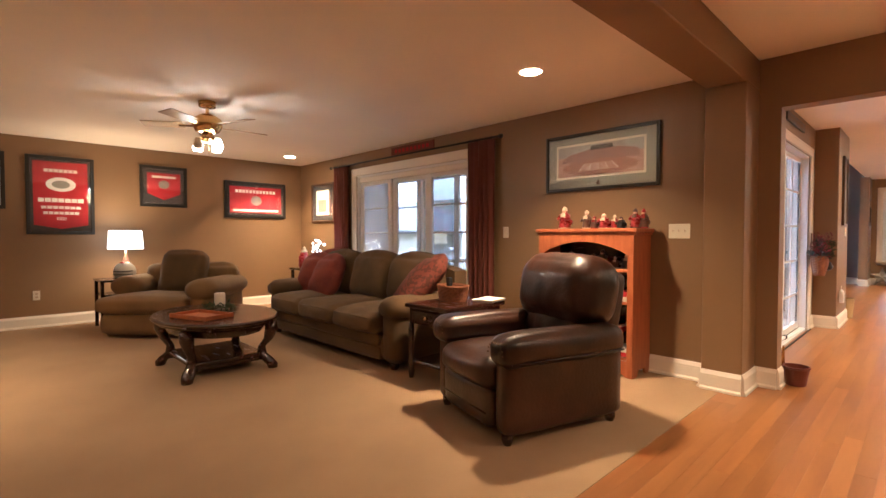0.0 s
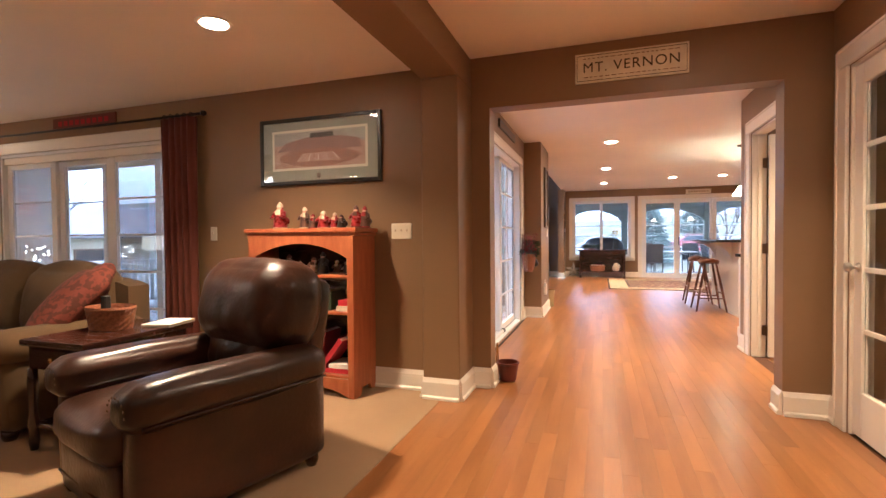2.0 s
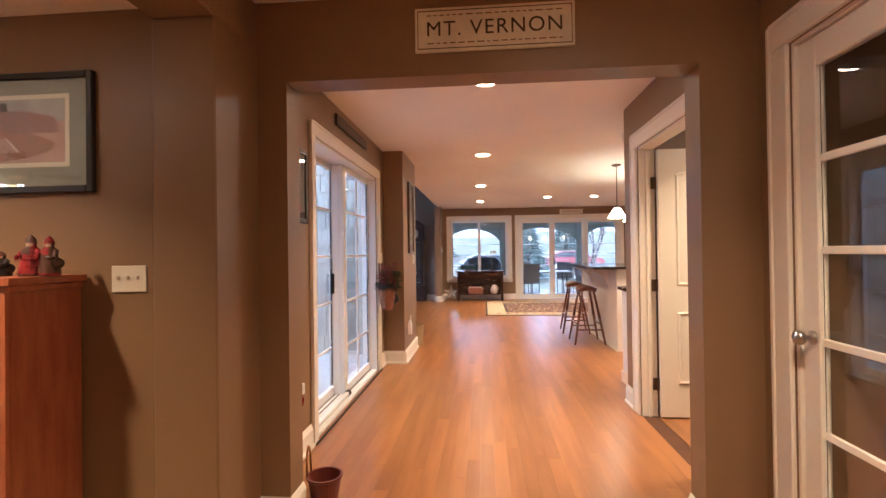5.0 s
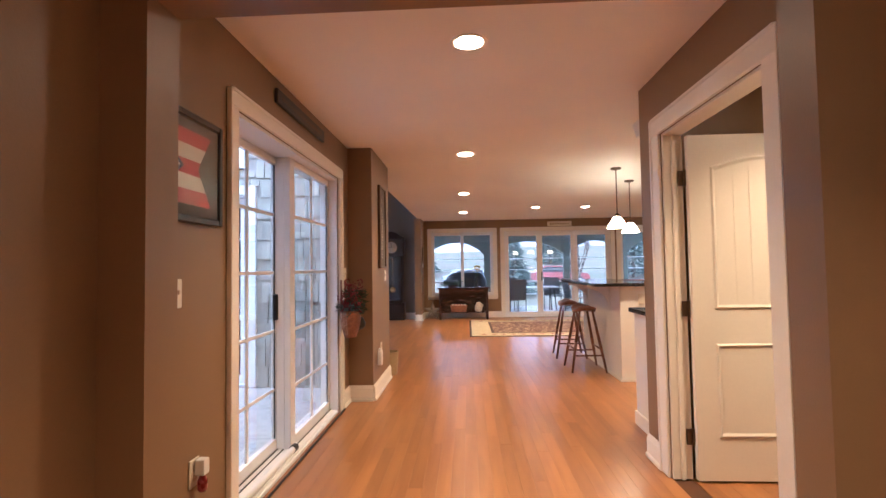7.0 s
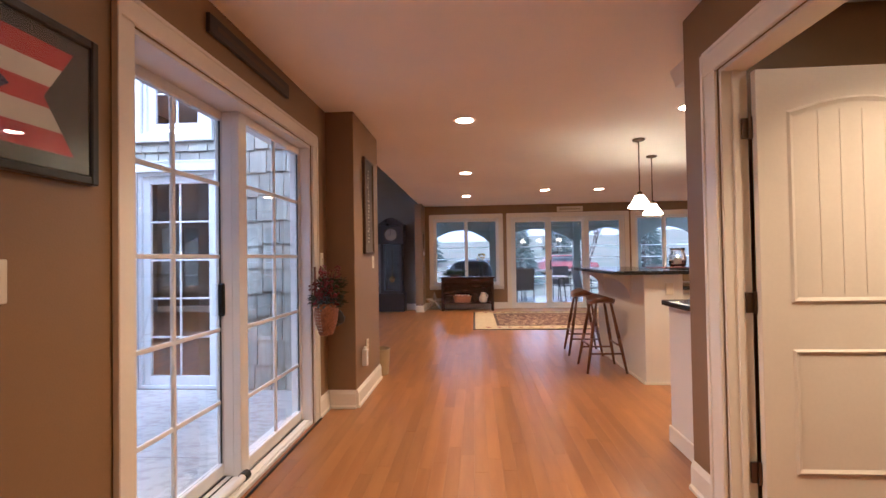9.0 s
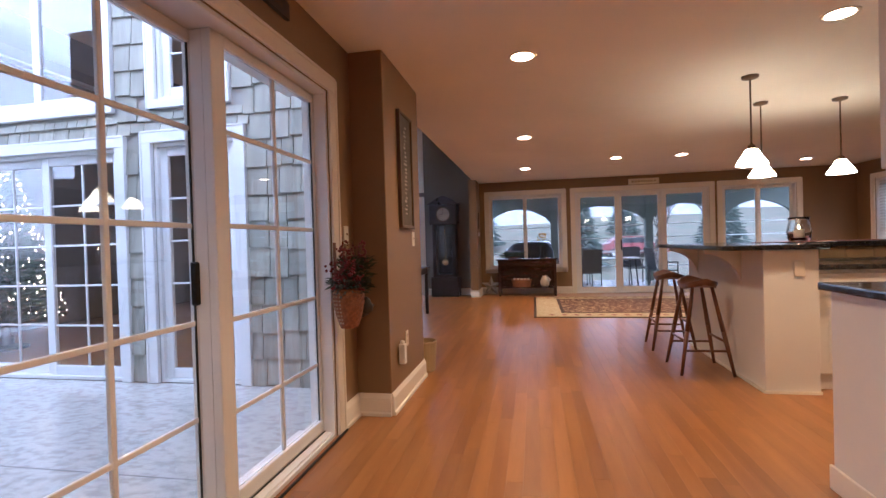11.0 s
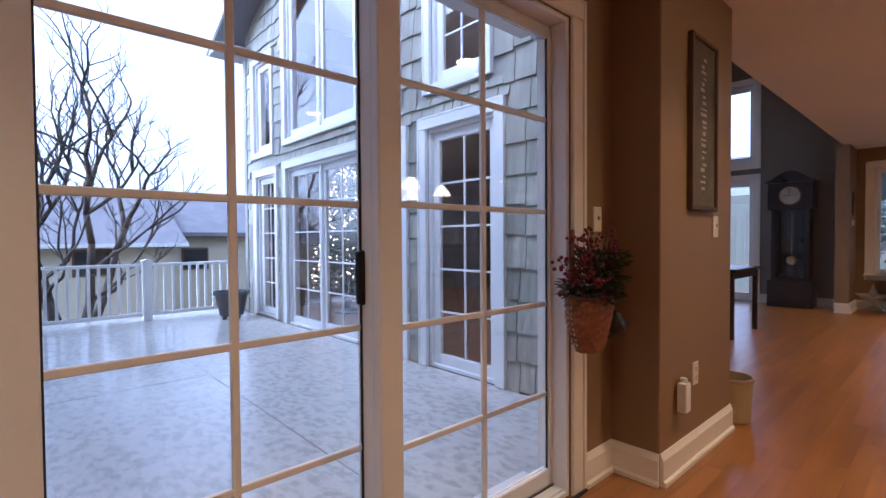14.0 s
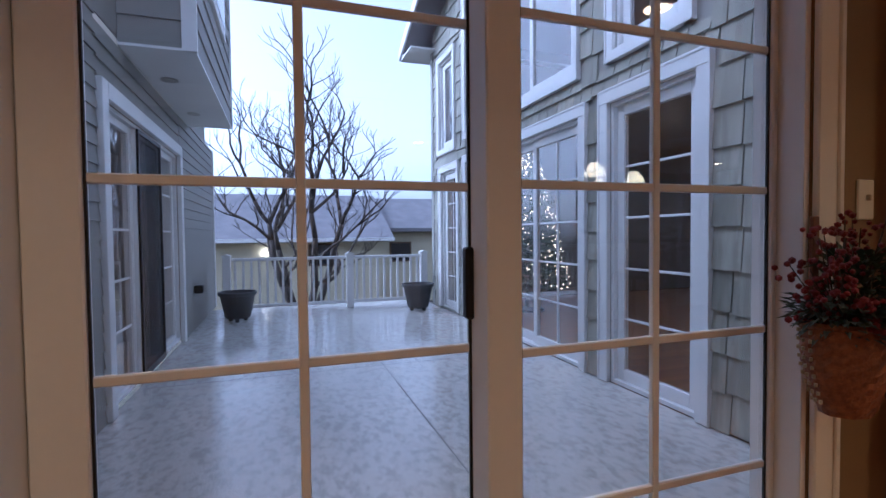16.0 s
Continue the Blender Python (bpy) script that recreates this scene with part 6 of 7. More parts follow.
M_TANBIN = material("tan_canister", (0.42, 0.31, 0.15), 0.5, vary=0.08)
M_PENDANT = glow("lit_pendant_glass", (1.0, 0.74, 0.36), 7.0)
M_STAR = material("weathered_tin", (0.50, 0.45, 0.36), 0.65, metal=0.0, vary=0.2)


def lettering(text, size, mat, parent, name="lettering", spacing=1.0):
    cu = bpy.data.curves.new(name, "FONT")
    cu.body, cu.size, cu.align_x, cu.align_y, cu.extrude, cu.space_character = text, size, "CENTER", "CENTER", 0.0006, spacing
    tmp = new("tmp_text", cu)
    bpy.context.view_layer.update()
    me = bpy.data.meshes.new_from_object(tmp.evaluated_get(bpy.context.evaluated_depsgraph_get()))
    bpy.data.objects.remove(tmp)
    me.materials.clear()
    me.materials.append(mat)
    ob = new(name, me)
    ob.parent = parent
    return ob


# name board over the opening
sg = thing("name_sign", (1.27, 0.0, 2.275), "cream wooden sign lettered MT. VERNON above the opening", "sign")
part("board", boxes((-0.355, 0.355, -0.016, -0.001, -0.10, 0.10), bevel=0.003), M_SIGN, sg)
part("border_line", boxes((-0.34, 0.34, -0.0168, -0.0162, 0.083, 0.087), (-0.34, 0.34, -0.0168, -0.0162, -0.087, -0.083), (-0.343, -0.34, -0.0168, -0.0162, -0.087, 0.087), (0.34, 0.343, -0.0168, -0.0162, -0.087, 0.087)), M_INK, sg)
tx = lettering("MT. VERNON", 0.094, M_INK, sg, spacing=1.12)
tx.matrix_basis = pose(0, -0.0166, 0.0, 90, 0, 0)
rs = random.Random(4)
for z in (0.064, -0.062):
    x = -0.30
    while x < 0.29:
        w = rs.uniform(0.012, 0.035)
        part("script_word", boxes((x, min(x + w, 0.30), -0.0168, -0.0162, z - 0.0025, z + 0.0025)), M_STOOL, sg)
        x += w + 0.012
sg = thing("wall_sign", (3.53, FAR, 2.32), "small cream wooden sign above the porch door", "sign")
part("board", boxes((-0.3, 0.3, -0.02, -0.001, -0.06, 0.06), bevel=0.003), M_SIGN, sg)
for k in range(8):
    part("lettering", boxes((-0.24 + k * 0.062, -0.24 + k * 0.062 + 0.045, -0.0212, -0.0205, -0.02, 0.02)), M_RUGBORDER, sg)
sg = thing("wall_sign", (SL_IN, 1.97, 2.335), "long narrow dark wooden sign above the patio door", "sign", turn=90)
part("board", boxes((-0.47, 0.47, -0.022, -0.001, -0.045, 0.045), bevel=0.003), M_FRAME, sg)
part("lettering", boxes((-0.4, 0.4, -0.0232, -0.0225, -0.012, 0.012)), M_BROWNFRAME, sg)

# framed swallow-tailed flag (turn 90: local x runs along +y, room towards +x)
fg = picture("framed_flag", (SL_IN, 0.575, 1.70), 90, 0.54, 0.46, M_FRAME, M_MAT_DARK, 0.028, 0.05, "framed swallow-tailed striped flag with stars", "framed flag")
L_, R_, T_, B_ = -0.215, 0.185, 0.155, -0.155
nt = 0.10


def flag_x(z):
    return R_ - nt * (1 - abs(z) / 0.155)


for k in range(5):
    z0, z1 = B_ + 0.062 * k, B_ + 0.062 * (k + 1)
    pts = [(L_, z0), (flag_x(z0), z0)] + ([(R_ - nt, 0.0)] if z0 < 0 < z1 else []) + [(flag_x(z1), z1), (L_, z1)]
    blob(fg, "stripe", pts, -0.0147, M_FLAGRED if k % 2 == 0 else M_FLAGWHITE)
blob(fg, "blue_triangle", [(L_, B_ + 0.005), (L_ + 0.20, 0.0), (L_, T_ - 0.005)], -0.0154, M_BLUE)
ring = lambda r, cx, cz, n=24: [(cx + r * math.cos(2 * math.pi * i / n), cz + r * math.sin(2 * math.pi * i / n)) for i in range(n)]
blob(fg, "white_disc", ring(0.044, L_ + 0.075, 0), -0.0161, M_FLAGWHITE)
blob(fg, "red_disc", ring(0.027, L_ + 0.075, 0), -0.0168, M_FLAGRED)
for (a, b) in ((0.02, 0.10), (0.045, 0.085), (0.015, 0.07), (0.06, 0.065), (0.085, 0.068), (0.02, 0.04), (0.015, 0.012), (0.015, -0.02), (0.02, -0.05), (0.02, -0.09), (0.045, -0.075), (0.06, -0.06), (0.09, -0.06), (0.12, 0.025), (0.14, 0.008), (0.12, -0.02), (0.165, 0.0)):
    c = (L_ + a, b)
    blob(fg, "star", [(c[0] + (0.008 if i % 2 == 0 else 0.0035) * math.sin(math.pi * i / 5), c[1] + (0.008 if i % 2 == 0 else 0.0035) * math.cos(math.pi * i / 5)) for i in range(10)], -0.0161, M_FLAGWHITE)

switch((SL_IN, 0.53, 1.18), 90)
switch((SL_IN, 3.12, 1.22), 90)
switch((0.29, 3.95, 1.19), 90)
switch((0.29, 3.67, 0.44), 90, 1, True, "ivory double wall outlet")
switch((SL_IN, 0.66, 0.43), 90, 1, True, "ivory double wall outlet")
af = thing("air_freshener", (SL_IN + 0.01, 0.67, 0.40), "plug-in air freshener with red oil", "air freshener", turn=90)
part("plug_body", boxes((-0.022, 0.022, -0.045, -0.0005, 0.02, 0.085), bevel=0.008, seg=2), M_VINYL, af)
part("oil_bottle", turned([(0.014, -0.05), (0.02, -0.04), (0.02, -0.005), (0.01, 0.018)], (0, -0.025, 0), 12), M_REDGLAZE, af, smooth=True)
nl = thing("plug_night_light", (0.30, 3.45, 0.39), "white plug-in night light on the wall", "night light", turn=90)
part("body", boxes((-0.03, 0.03, -0.045, -0.0005, -0.085, 0.055), bevel=0.008, seg=2), M_VINYL, nl)
part("plug_top", turned([(0.018, 0.055), (0.016, 0.075), (0.004, 0.08)], (0, -0.022, 0), 10), M_VINYL, nl)

# tall script art on the pillar
M_SLATE = material("weathered_slate_board", (0.13, 0.11, 0.085), 0.8, vary=0.15, scale=9, fine=90, bump=0.1, second=(0.08, 0.068, 0.055))
ar = picture("wall_art", (0.29, 3.74, 1.705), 90, 0.36, 0.87, M_BROWNFRAME, M_SLATE, 0.022, 0.05, "tall narrow framed board with pale script", "wall art", glass=False)
rs = random.Random(8)
for k in range(22):
    z = 0.33 - k * 0.031
    w = rs.uniform(0.035, 0.08)
    x = rs.uniform(-0.02, 0.02) - w / 2
    part("script_stroke", boxes((x, x + w, -0.0148, -0.0141, z - rs.uniform(0.003, 0.012), z + rs.uniform(0.003, 0.012))), M_CHALK, ar)

# wall basket with berries hung on the door casing
wb = thing("hanging_basket", (SL_IN + 0.03, 2.86, 0.67), "wicker wall basket of red berries and frosted greens", "hanging basket", turn=90)
bm = bmesh.new()
rings = []
for i in range(15):
    k = i / 14
    f = 0.062 + 0.046 * math.sin(min(k * 1.25, 1.0) * math.pi / 2)
    wob = [1 + 0.022 * (-1) ** (i + j // 2) for j in range(32)]
    rings.append([bm.verts.new((f * 1.1 * math.cos(2 * math.pi * j / 32) * wob[j], -0.088 + f * 0.8 * math.sin(2 * math.pi * j / 32) * wob[j], 0.225 * k)) for j in range(32)])
for a, b in zip(rings, rings[1:]):
    for j in range(32):
        bm.faces.new((a[j], a[(j + 1) % 32], b[(j + 1) % 32], b[j]))
bm.faces.new(rings[0][::-1])
part("weave", bm, M_WICKER, wb).modifiers.new("thick", "SOLIDIFY").thickness = 0.01
part("rim", turned([(0.106, -0.009), (0.116, 0.0), (0.106, 0.009), (0.098, 0.0)], seg=28, hollow=True), M_WICKER, wb).matrix_basis = Matrix.Translation((0, -0.088, 0.226)) @ Matrix.Diagonal((1.1, 0.8, 1, 1))
for a in (148, 162, 176):
    for k in range(9):
        z = 0.03 + k * 0.022
        f = 0.062 + 0.046 * math.sin(min(z / 0.225 * 1.25, 1.0) * math.pi / 2) + 0.006
        p = Vector((f * 1.1 * math.cos(radians(a)), -0.088 + f * 0.8 * math.sin(radians(a)), z))
        part("lacing", rods((p, p + Vector((0, 0, 0.009)), 0.004), seg=6), M_RUGBORDER, wb, "pale lacing stitch")
part("back_board", boxes((-0.012, 0.012, -0.012, -0.001, 0.2, 0.50), bevel=0.002), M_STOOL, wb)
rs = random.Random(6)
stems, berries, fol, dark = bmesh.new(), bmesh.new(), bmesh.new(), bmesh.new()
for k in range(34):
    side = rs.random() < 0.62
    tip = Vector((rs.uniform(-0.17, -0.02) if side else rs.uniform(-0.02, 0.13), -0.085 + rs.uniform(-0.09, 0.06), rs.uniform(0.27, 0.45) if side else rs.uniform(0.38, 0.50)))
    rod(stems, (rs.uniform(-0.03, 0.03), -0.085, 0.2), tip, 0.0025, 0.0015, seg=4)
    for j in range(8):
        c = tip + Vector((rs.uniform(-0.028, 0.028), rs.uniform(-0.028, 0.028), rs.uniform(-0.07, 0.02)))
        bmesh.ops.create_icosphere(berries, subdivisions=1, radius=rs.uniform(0.006, 0.0095), matrix=Matrix.Translation(c))


def blade(bm_, p, dv, w):
    """A small folded leaf."""
    side = dv.cross(Vector((0.3, 0.2, 1))).normalized() * w
    lift = Vector((0, 0, w * 0.6))
    v_ = [bm_.verts.new(q) for q in (p, p + dv * 0.5 + side + lift, p + dv, p + dv * 0.5 - side + lift, p + dv * 0.5)]
    for f in ((0, 1, 4), (1, 2, 4), (2, 3, 4), (3, 0, 4)):
        bm_.faces.new([v_[i] for i in f])


for k in range(520):
    a, r_ = rs.uniform(0, 6.28), rs.uniform(0.0, 0.10)
    p = Vector((0.03 + r_ * math.cos(a), -0.115 + 0.9 * r_ * math.sin(a), rs.uniform(0.20, 0.40)))
    dv = Vector((math.cos(a), math.sin(a) - 0.3, rs.uniform(-0.4, 0.9))).normalized() * rs.uniform(0.03, 0.06)
    blade(dark, p, dv, 0.009)
for k in range(300):
    a, r_ = rs.uniform(0, 6.28), rs.uniform(0.05, 0.125)
    p = Vector((r_ * math.cos(a), -0.09 + 0.8 * r_ * math.sin(a), rs.uniform(0.20, 0.29)))
    dv = Vector((math.cos(a), math.sin(a) - 0.2, rs.uniform(-0.7, 0.6))).normalized() * 0.045
    blade(fol, p, dv, 0.007)
part("stem", stems, M_BARK, wb)["kind"] = "stuff"
part("berry", berries, M_BERRY, wb)["kind"] = "stuff"
part("foliage", fol, M_FROST, wb, "frosted green sprigs")["kind"] = "stuff"
part("leaf", dark, M_LEAF, wb, "dark evergreen leaves")["kind"] = "stuff"
bird = turned([(0.008, 0.0), (0.036, 0.02), (0.043, 0.05), (0.03, 0.075), (0.026, 0.09), (0.008, 0.108)], (0.075, -0.165, 0.06), 16)
rod(bird, (0.075, -0.165, 0.10), (0.12, -0.20, 0.115), 0.02, 0.004, seg=8)
rod(bird, (0.075, -0.16, 0.08), (0.03, -0.13, 0.05), 0.028, 0.01, seg=8)
part("bird_ornament", bird, M_FRAME, wb, smooth=True)

# bucket by the opening, canister by the pillar
bu = thing("bucket", (0.385, 0.235, 0.001), "small burgundy bucket with a bent handle", "bucket")
part("body", turned([(0.06, 0), (0.065, 0.005), (0.085, 0.13), (0.092, 0.135), (0.092, 0.145), (0.081, 0.145), (0.06, 0.02), (0.01, 0.015)], seg=24), M_TERRA, bu)
bm = bmesh.new()
for k in range(10):
    a0, a1 = math.pi * k / 10, math.pi * (k + 1) / 10
    rod(bm, (-0.084, 0.03 * math.cos(a0), 0.135 + 0.15 * math.sin(a0)), (-0.084, 0.03 * math.cos(a1), 0.135 + 0.15 * math.sin(a1)), 0.006, seg=6)
part("handle", bm, M_GOLD, bu)
cn = thing("waste_bin", (0.245, 4.40, 0.001), "tan round waste bin against the wall end", "waste bin")
part("body", turned([(0.10, 0), (0.105, 0.01), (0.12, 0.25), (0.125, 0.255), (0.125, 0.27), (0.112, 0.27), (0.095, 0.02), (0.01, 0.015)], seg=28), M_TANBIN, cn)

# raised bar and island
isl = thing("kitchen_island", (0, 0, 0), "white panelled island with a raised bar", "kitchen island")
part("bar_wall", boxes((2.865, 3.22, 3.985, 5.65, 0.001, 1.03), bevel=0.004), M_CAB, isl)
part("bar_wall", boxes((3.221, 5.6, 4.75, 5.0, 0.001, 1.03), bevel=0.004), M_CAB, isl)
part("cabinet_base", boxes((3.221, 5.6, 4.12, 4.749, 0.001, 0.875), bevel=0.003), M_CAB, isl)
part("base_moulding", boxes((2.85, 3.221, 3.97, 3.984, 0.001, 0.02), (2.85, 2.864, 3.984, 5.65, 0.001, 0.02)), M_TRIM, isl)
for k in range(4):
    x = 3.26 + k * 0.58
    dw = part("drawer", boxes((x, x + 0.54, 4.10, 4.119, 0.70, 0.85), bevel=0.004), M_CAB, isl)
    part("knob", turned([(0.005, 0), (0.012, 0.012), (0.008, 0.02)], seg=8), M_BRASS, dw).matrix_basis = pose(x + 0.27, 4.10, 0.775, 90, 0, 0)
    dd = part("cabinet_door", boxes((x, x + 0.54, 4.10, 4.119, 0.12, 0.68), bevel=0.004), M_CAB, isl)
    part("door_panel", boxes((x + 0.07, x + 0.47, 4.094, 4.0995, 0.19, 0.61), bevel=0.003), M_CAB, dd)
for y in (4.35, 5.35):
    pts = [(2.864, 1.03), (2.60, 1.03), (2.60, 1.0)] + [(2.60 + 0.264 * math.sin(i / 8 * math.pi / 2), 1.0 - 0.27 * (1 - math.cos(i / 8 * math.pi / 2))) for i in range(1, 9)]
    part("corbel", prism(pts, 0.05, "y", y), M_CAB, isl)
sw_ = part("outlet_plate", boxes((3.06, 3.13, 3.976, 3.9845, 0.84, 0.95), bevel=0.003), M_PLATE, isl)
for i in range(12):
    part("tile", boxes((3.225 + i * 0.197, 3.225 + i * 0.197 + 0.193, 4.738, 4.7495, 0.925, 1.025), bevel=0.002), M_TILE, isl)
ctp = thing("granite_countertop", (0, 0, 0), "dark polished granite raised bar top", "countertop")
part("slab", boxes((2.58, 3.27, 3.93, 5.75, 1.032, 1.068), bevel=0.008, seg=2), M_GRANITE, ctp)
part("slab", boxes((3.271, 5.65, 4.70, 5.4, 1.032, 1.068), bevel=0.008, seg=2), M_GRANITE, ctp)
wt = thing("island_worktop", (0, 0, 0), "dark polished granite worktop behind the bar", "countertop")
part("slab", boxes((3.223, 5.62, 4.07, 4.737, 0.877, 0.912), bevel=0.006), M_GRANITE, wt)
# wall run by the doorway
lc_ = thing("base_cabinet", (0, 0, 0), "white base cabinet with a plain end panel", "kitchen cabinet")
part("body", boxes((2.56, 5.2, 1.985, 2.57, 0.09, 0.885), bevel=0.003), M_CAB, lc_)
part("end_panel", boxes((2.54, 2.559, 1.985, 2.60, 0.001, 0.885), bevel=0.003), M_CAB, lc_)
part("toe_kick", boxes((2.56, 5.2, 1.985, 2.50, 0.001, 0.089)), M_CAB, lc_)
part("end_foot", boxes((2.525, 2.5395, 1.985, 2.61, 0.001, 0.11), bevel=0.004), M_TRIM, lc_)
for k in range(4):
    x = 2.60 + k * 0.64
    dd = part("cabinet_door", boxes((x, x + 0.60, 2.571, 2.59, 0.12, 0.86), bevel=0.004), M_CAB, lc_)
    part("knob", turned([(0.005, 0), (0.012, 0.012), (0.008, 0.02)], seg=8), M_BRASS, dd).matrix_basis = pose(x + 0.5, 2.59, 0.70, -90, 0, 0)
wt = thing("kitchen_worktop", (0, 0, 0), "dark polished granite kitchen worktop", "countertop")
part("slab", boxes((2.505, 5.24, 1.975, 2.635, 0.887, 0.922), bevel=0.008, seg=2), M_GRANITE, wt)
uc = thing("wall_cabinet", (0, 0, 0), "white upper cabinet with crown moulding", "kitchen cabinet")
part("body", boxes((2.56, 5.2, 1.985, 2.31, 1.38, 2.22), bevel=0.003), M_CAB, uc)
part("side_panel", boxes((2.548, 2.5595, 2.03, 2.28, 1.43, 2.17), bevel=0.004), M_CAB, uc)
part("crown", prism([(1.985, 2.221), (2.32, 2.221), (2.33, 2.25), (2.38, 2.32), (2.39, 2.345), (1.985, 2.345)], 2.75, "x", 2.50), M_CAB, uc)
for k in range(4):
    x = 2.60 + k * 0.64
    dd = part("cabinet_door", boxes((x, x + 0.60, 2.311, 2.33, 1.40, 2.20), bevel=0.004), M_CAB, uc)
    part("door_panel", boxes((x + 0.07, x + 0.53, 2.3305, 2.336, 1.47, 2.13), bevel=0.003), M_CAB, dd)

# stools
st = thing("bar_stool", (2.62, 4.62, 0.001), "walnut saddle-seat bar stool with splayed legs", "stool", "stools at the bar", turn=90)
bm = bmesh.new()
nx_, ny_ = 16, 8
top, bot = [], []
for i in range(nx_ + 1):
    u = -1 + 2 * i / nx_
    rt, rb = [], []
    for j in range(ny_ + 1):
        v = -1 + 2 * j / ny_
        w = math.sqrt(max(0.0, 1 - abs(u) ** 3.2))
        x, y = 0.225 * u, 0.135 * v * max(w, 0.25)
        dish = 0.05 * u * u - 0.012 * v * v
        rt.append(bm.verts.new((x, y, 0.745 + dish)))
        rb.append(bm.verts.new((x * 0.94, y * 0.9, 0.705 + dish * 0.8)))
    top.append(rt)
    bot.append(rb)
for i in range(nx_):
    for j in range(ny_):
        bm.faces.new((top[i][j], top[i + 1][j], top[i + 1][j + 1], top[i][j + 1]))
        bm.faces.new((bot[i][j], bot[i][j + 1], bot[i + 1][j + 1], bot[i + 1][j]))
for j in range(ny_):
    bm.faces.new((top[0][j], top[0][j + 1], bot[0][j + 1], bot[0][j]))
    bm.faces.new((top[nx_][j + 1], top[nx_][j], bot[nx_][j], bot[nx_][j + 1]))
for i in range(nx_):
    bm.faces.new((top[i + 1][0], top[i][0], bot[i][0], bot[i + 1][0]))
    bm.faces.new((top[i][ny_], top[i + 1][ny_], bot[i + 1][ny_], bot[i][ny_]))
bmesh.ops.recalc_face_normals(bm, faces=bm.faces[:])
part("seat", bm, M_STOOL, st, smooth=True)
LEG = {}
for sx in (-1, 1):
    for sy in (-1, 1):
        a, b = Vector((sx * 0.13, sy * 0.075, 0.715)), Vector((sx * 0.225, sy * 0.20, 0.0))
        LEG[sx, sy] = (a, b)
        bm = bmesh.new()
        m_ = a.lerp(b, 0.5)
        rod(bm, a, m_, 0.013, 0.019, seg=10)
        rod(bm, m_, b, 0.019, 0.012, seg=10)
        part("leg", bm, M_STOOL, st, smooth=True)
for (p, q, k) in (((-1, -1), (1, -1), 0.62), ((-1, 1), (1, 1), 0.62), ((-1, -1), (-1, 1), 0.72), ((1, -1), (1, 1), 0.72)):
    part("rung", rods((LEG[p][0].lerp(LEG[p][1], k), LEG[q][0].lerp(LEG[q][1], k), 0.010)), M_STOOL, st, smooth=True)
copy_thing(st, pose(2.62, 5.50, 0.001, 0, 0, 86))

# pendants over the bar
pd = thing("pendant_lamp", (3.04, 4.55, HALL_Z), "bronze pendant lamp with a lit white glass bell", "pendant lamp", "pendant lamps over the bar")
part("canopy", turned([(0.02, -0.03), (0.06, -0.02), (0.065, -0.001)], seg=18), M_BRASS, pd, smooth=True)
part("stem", rods(((0, 0, -0.56), (0, 0, -0.03), 0.007), seg=8), M_BRASS, pd)
part("socket", turned([(0.03, -0.61), (0.028, -0.57), (0.008, -0.555)], seg=14), M_BRASS, pd, smooth=True)
part("glass_bell", turned([(0.118, -0.735), (0.115, -0.72), (0.095, -0.69), (0.065, -0.64), (0.045, -0.605), (0.03, -0.60)], seg=24), M_PENDANT, pd, "lit white glass bell shade", smooth=True)
copy_thing(pd, pose(3.50, 5.45, HALL_Z))
copy_thing(pd, pose(4.22, 5.5, HALL_Z))

# on the bar
cj = thing("candle_jar", (3.62, 5.05, 1.069), "glass hurricane jar with a lit candle", "candle jar")
g_ = part("jar", turned([(0.075, 0.0), (0.09, 0.03), (0.095, 0.10), (0.075, 0.19), (0.085, 0.22), (0.08, 0.22), (0.07, 0.19), (0.09, 0.10), (0.085, 0.035), (0.01, 0.012)], seg=24), M_CLEAR, cj, smooth=True)
part("wax", turned([(0.04, 0.013), (0.042, 0.02), (0.04, 0.11), (0.01, 0.105)], seg=16), M_CANDLE, cj, smooth=True)
part("flame", turned([(0.003, 0.115), (0.008, 0.125), (0.005, 0.14), (0.001, 0.15)], seg=8), glow("candle_flame", (1.0, 0.6, 0.2), 12), cj)
tmn = thing("table_runner", (3.45, 4.95, 1.0685), "red cloth mat on the bar", "table mat")
part("cloth", boxes((-0.2, 0.75, -0.15, 0.15, 0, 0.004), bevel=0.0015), M_RUST, tmn)
fp = thing("floral_centerpiece", (4.55, 5.1, 1.069), "low dark bowl of dried flowers on the bar", "centrepiece")
part("bowl", turned([(0.05, 0), (0.06, 0.01), (0.13, 0.06), (0.125, 0.06), (0.055, 0.02), (0.01, 0.015)], seg=20), M_BROWNCER, fp, smooth=True)
bm = bmesh.new()
for k in range(70):
    a = rs.uniform(0, 6.28)
    p = Vector((0.06 * math.cos(a), 0.06 * math.sin(a), 0.05))
    rod(bm, p, p + Vector((math.cos(a) * 0.08, math.sin(a) * 0.08, rs.uniform(0.02, 0.13))), 0.01, 0.003, seg=4)
part("dried_flowers", bm, M_FROST, fp)

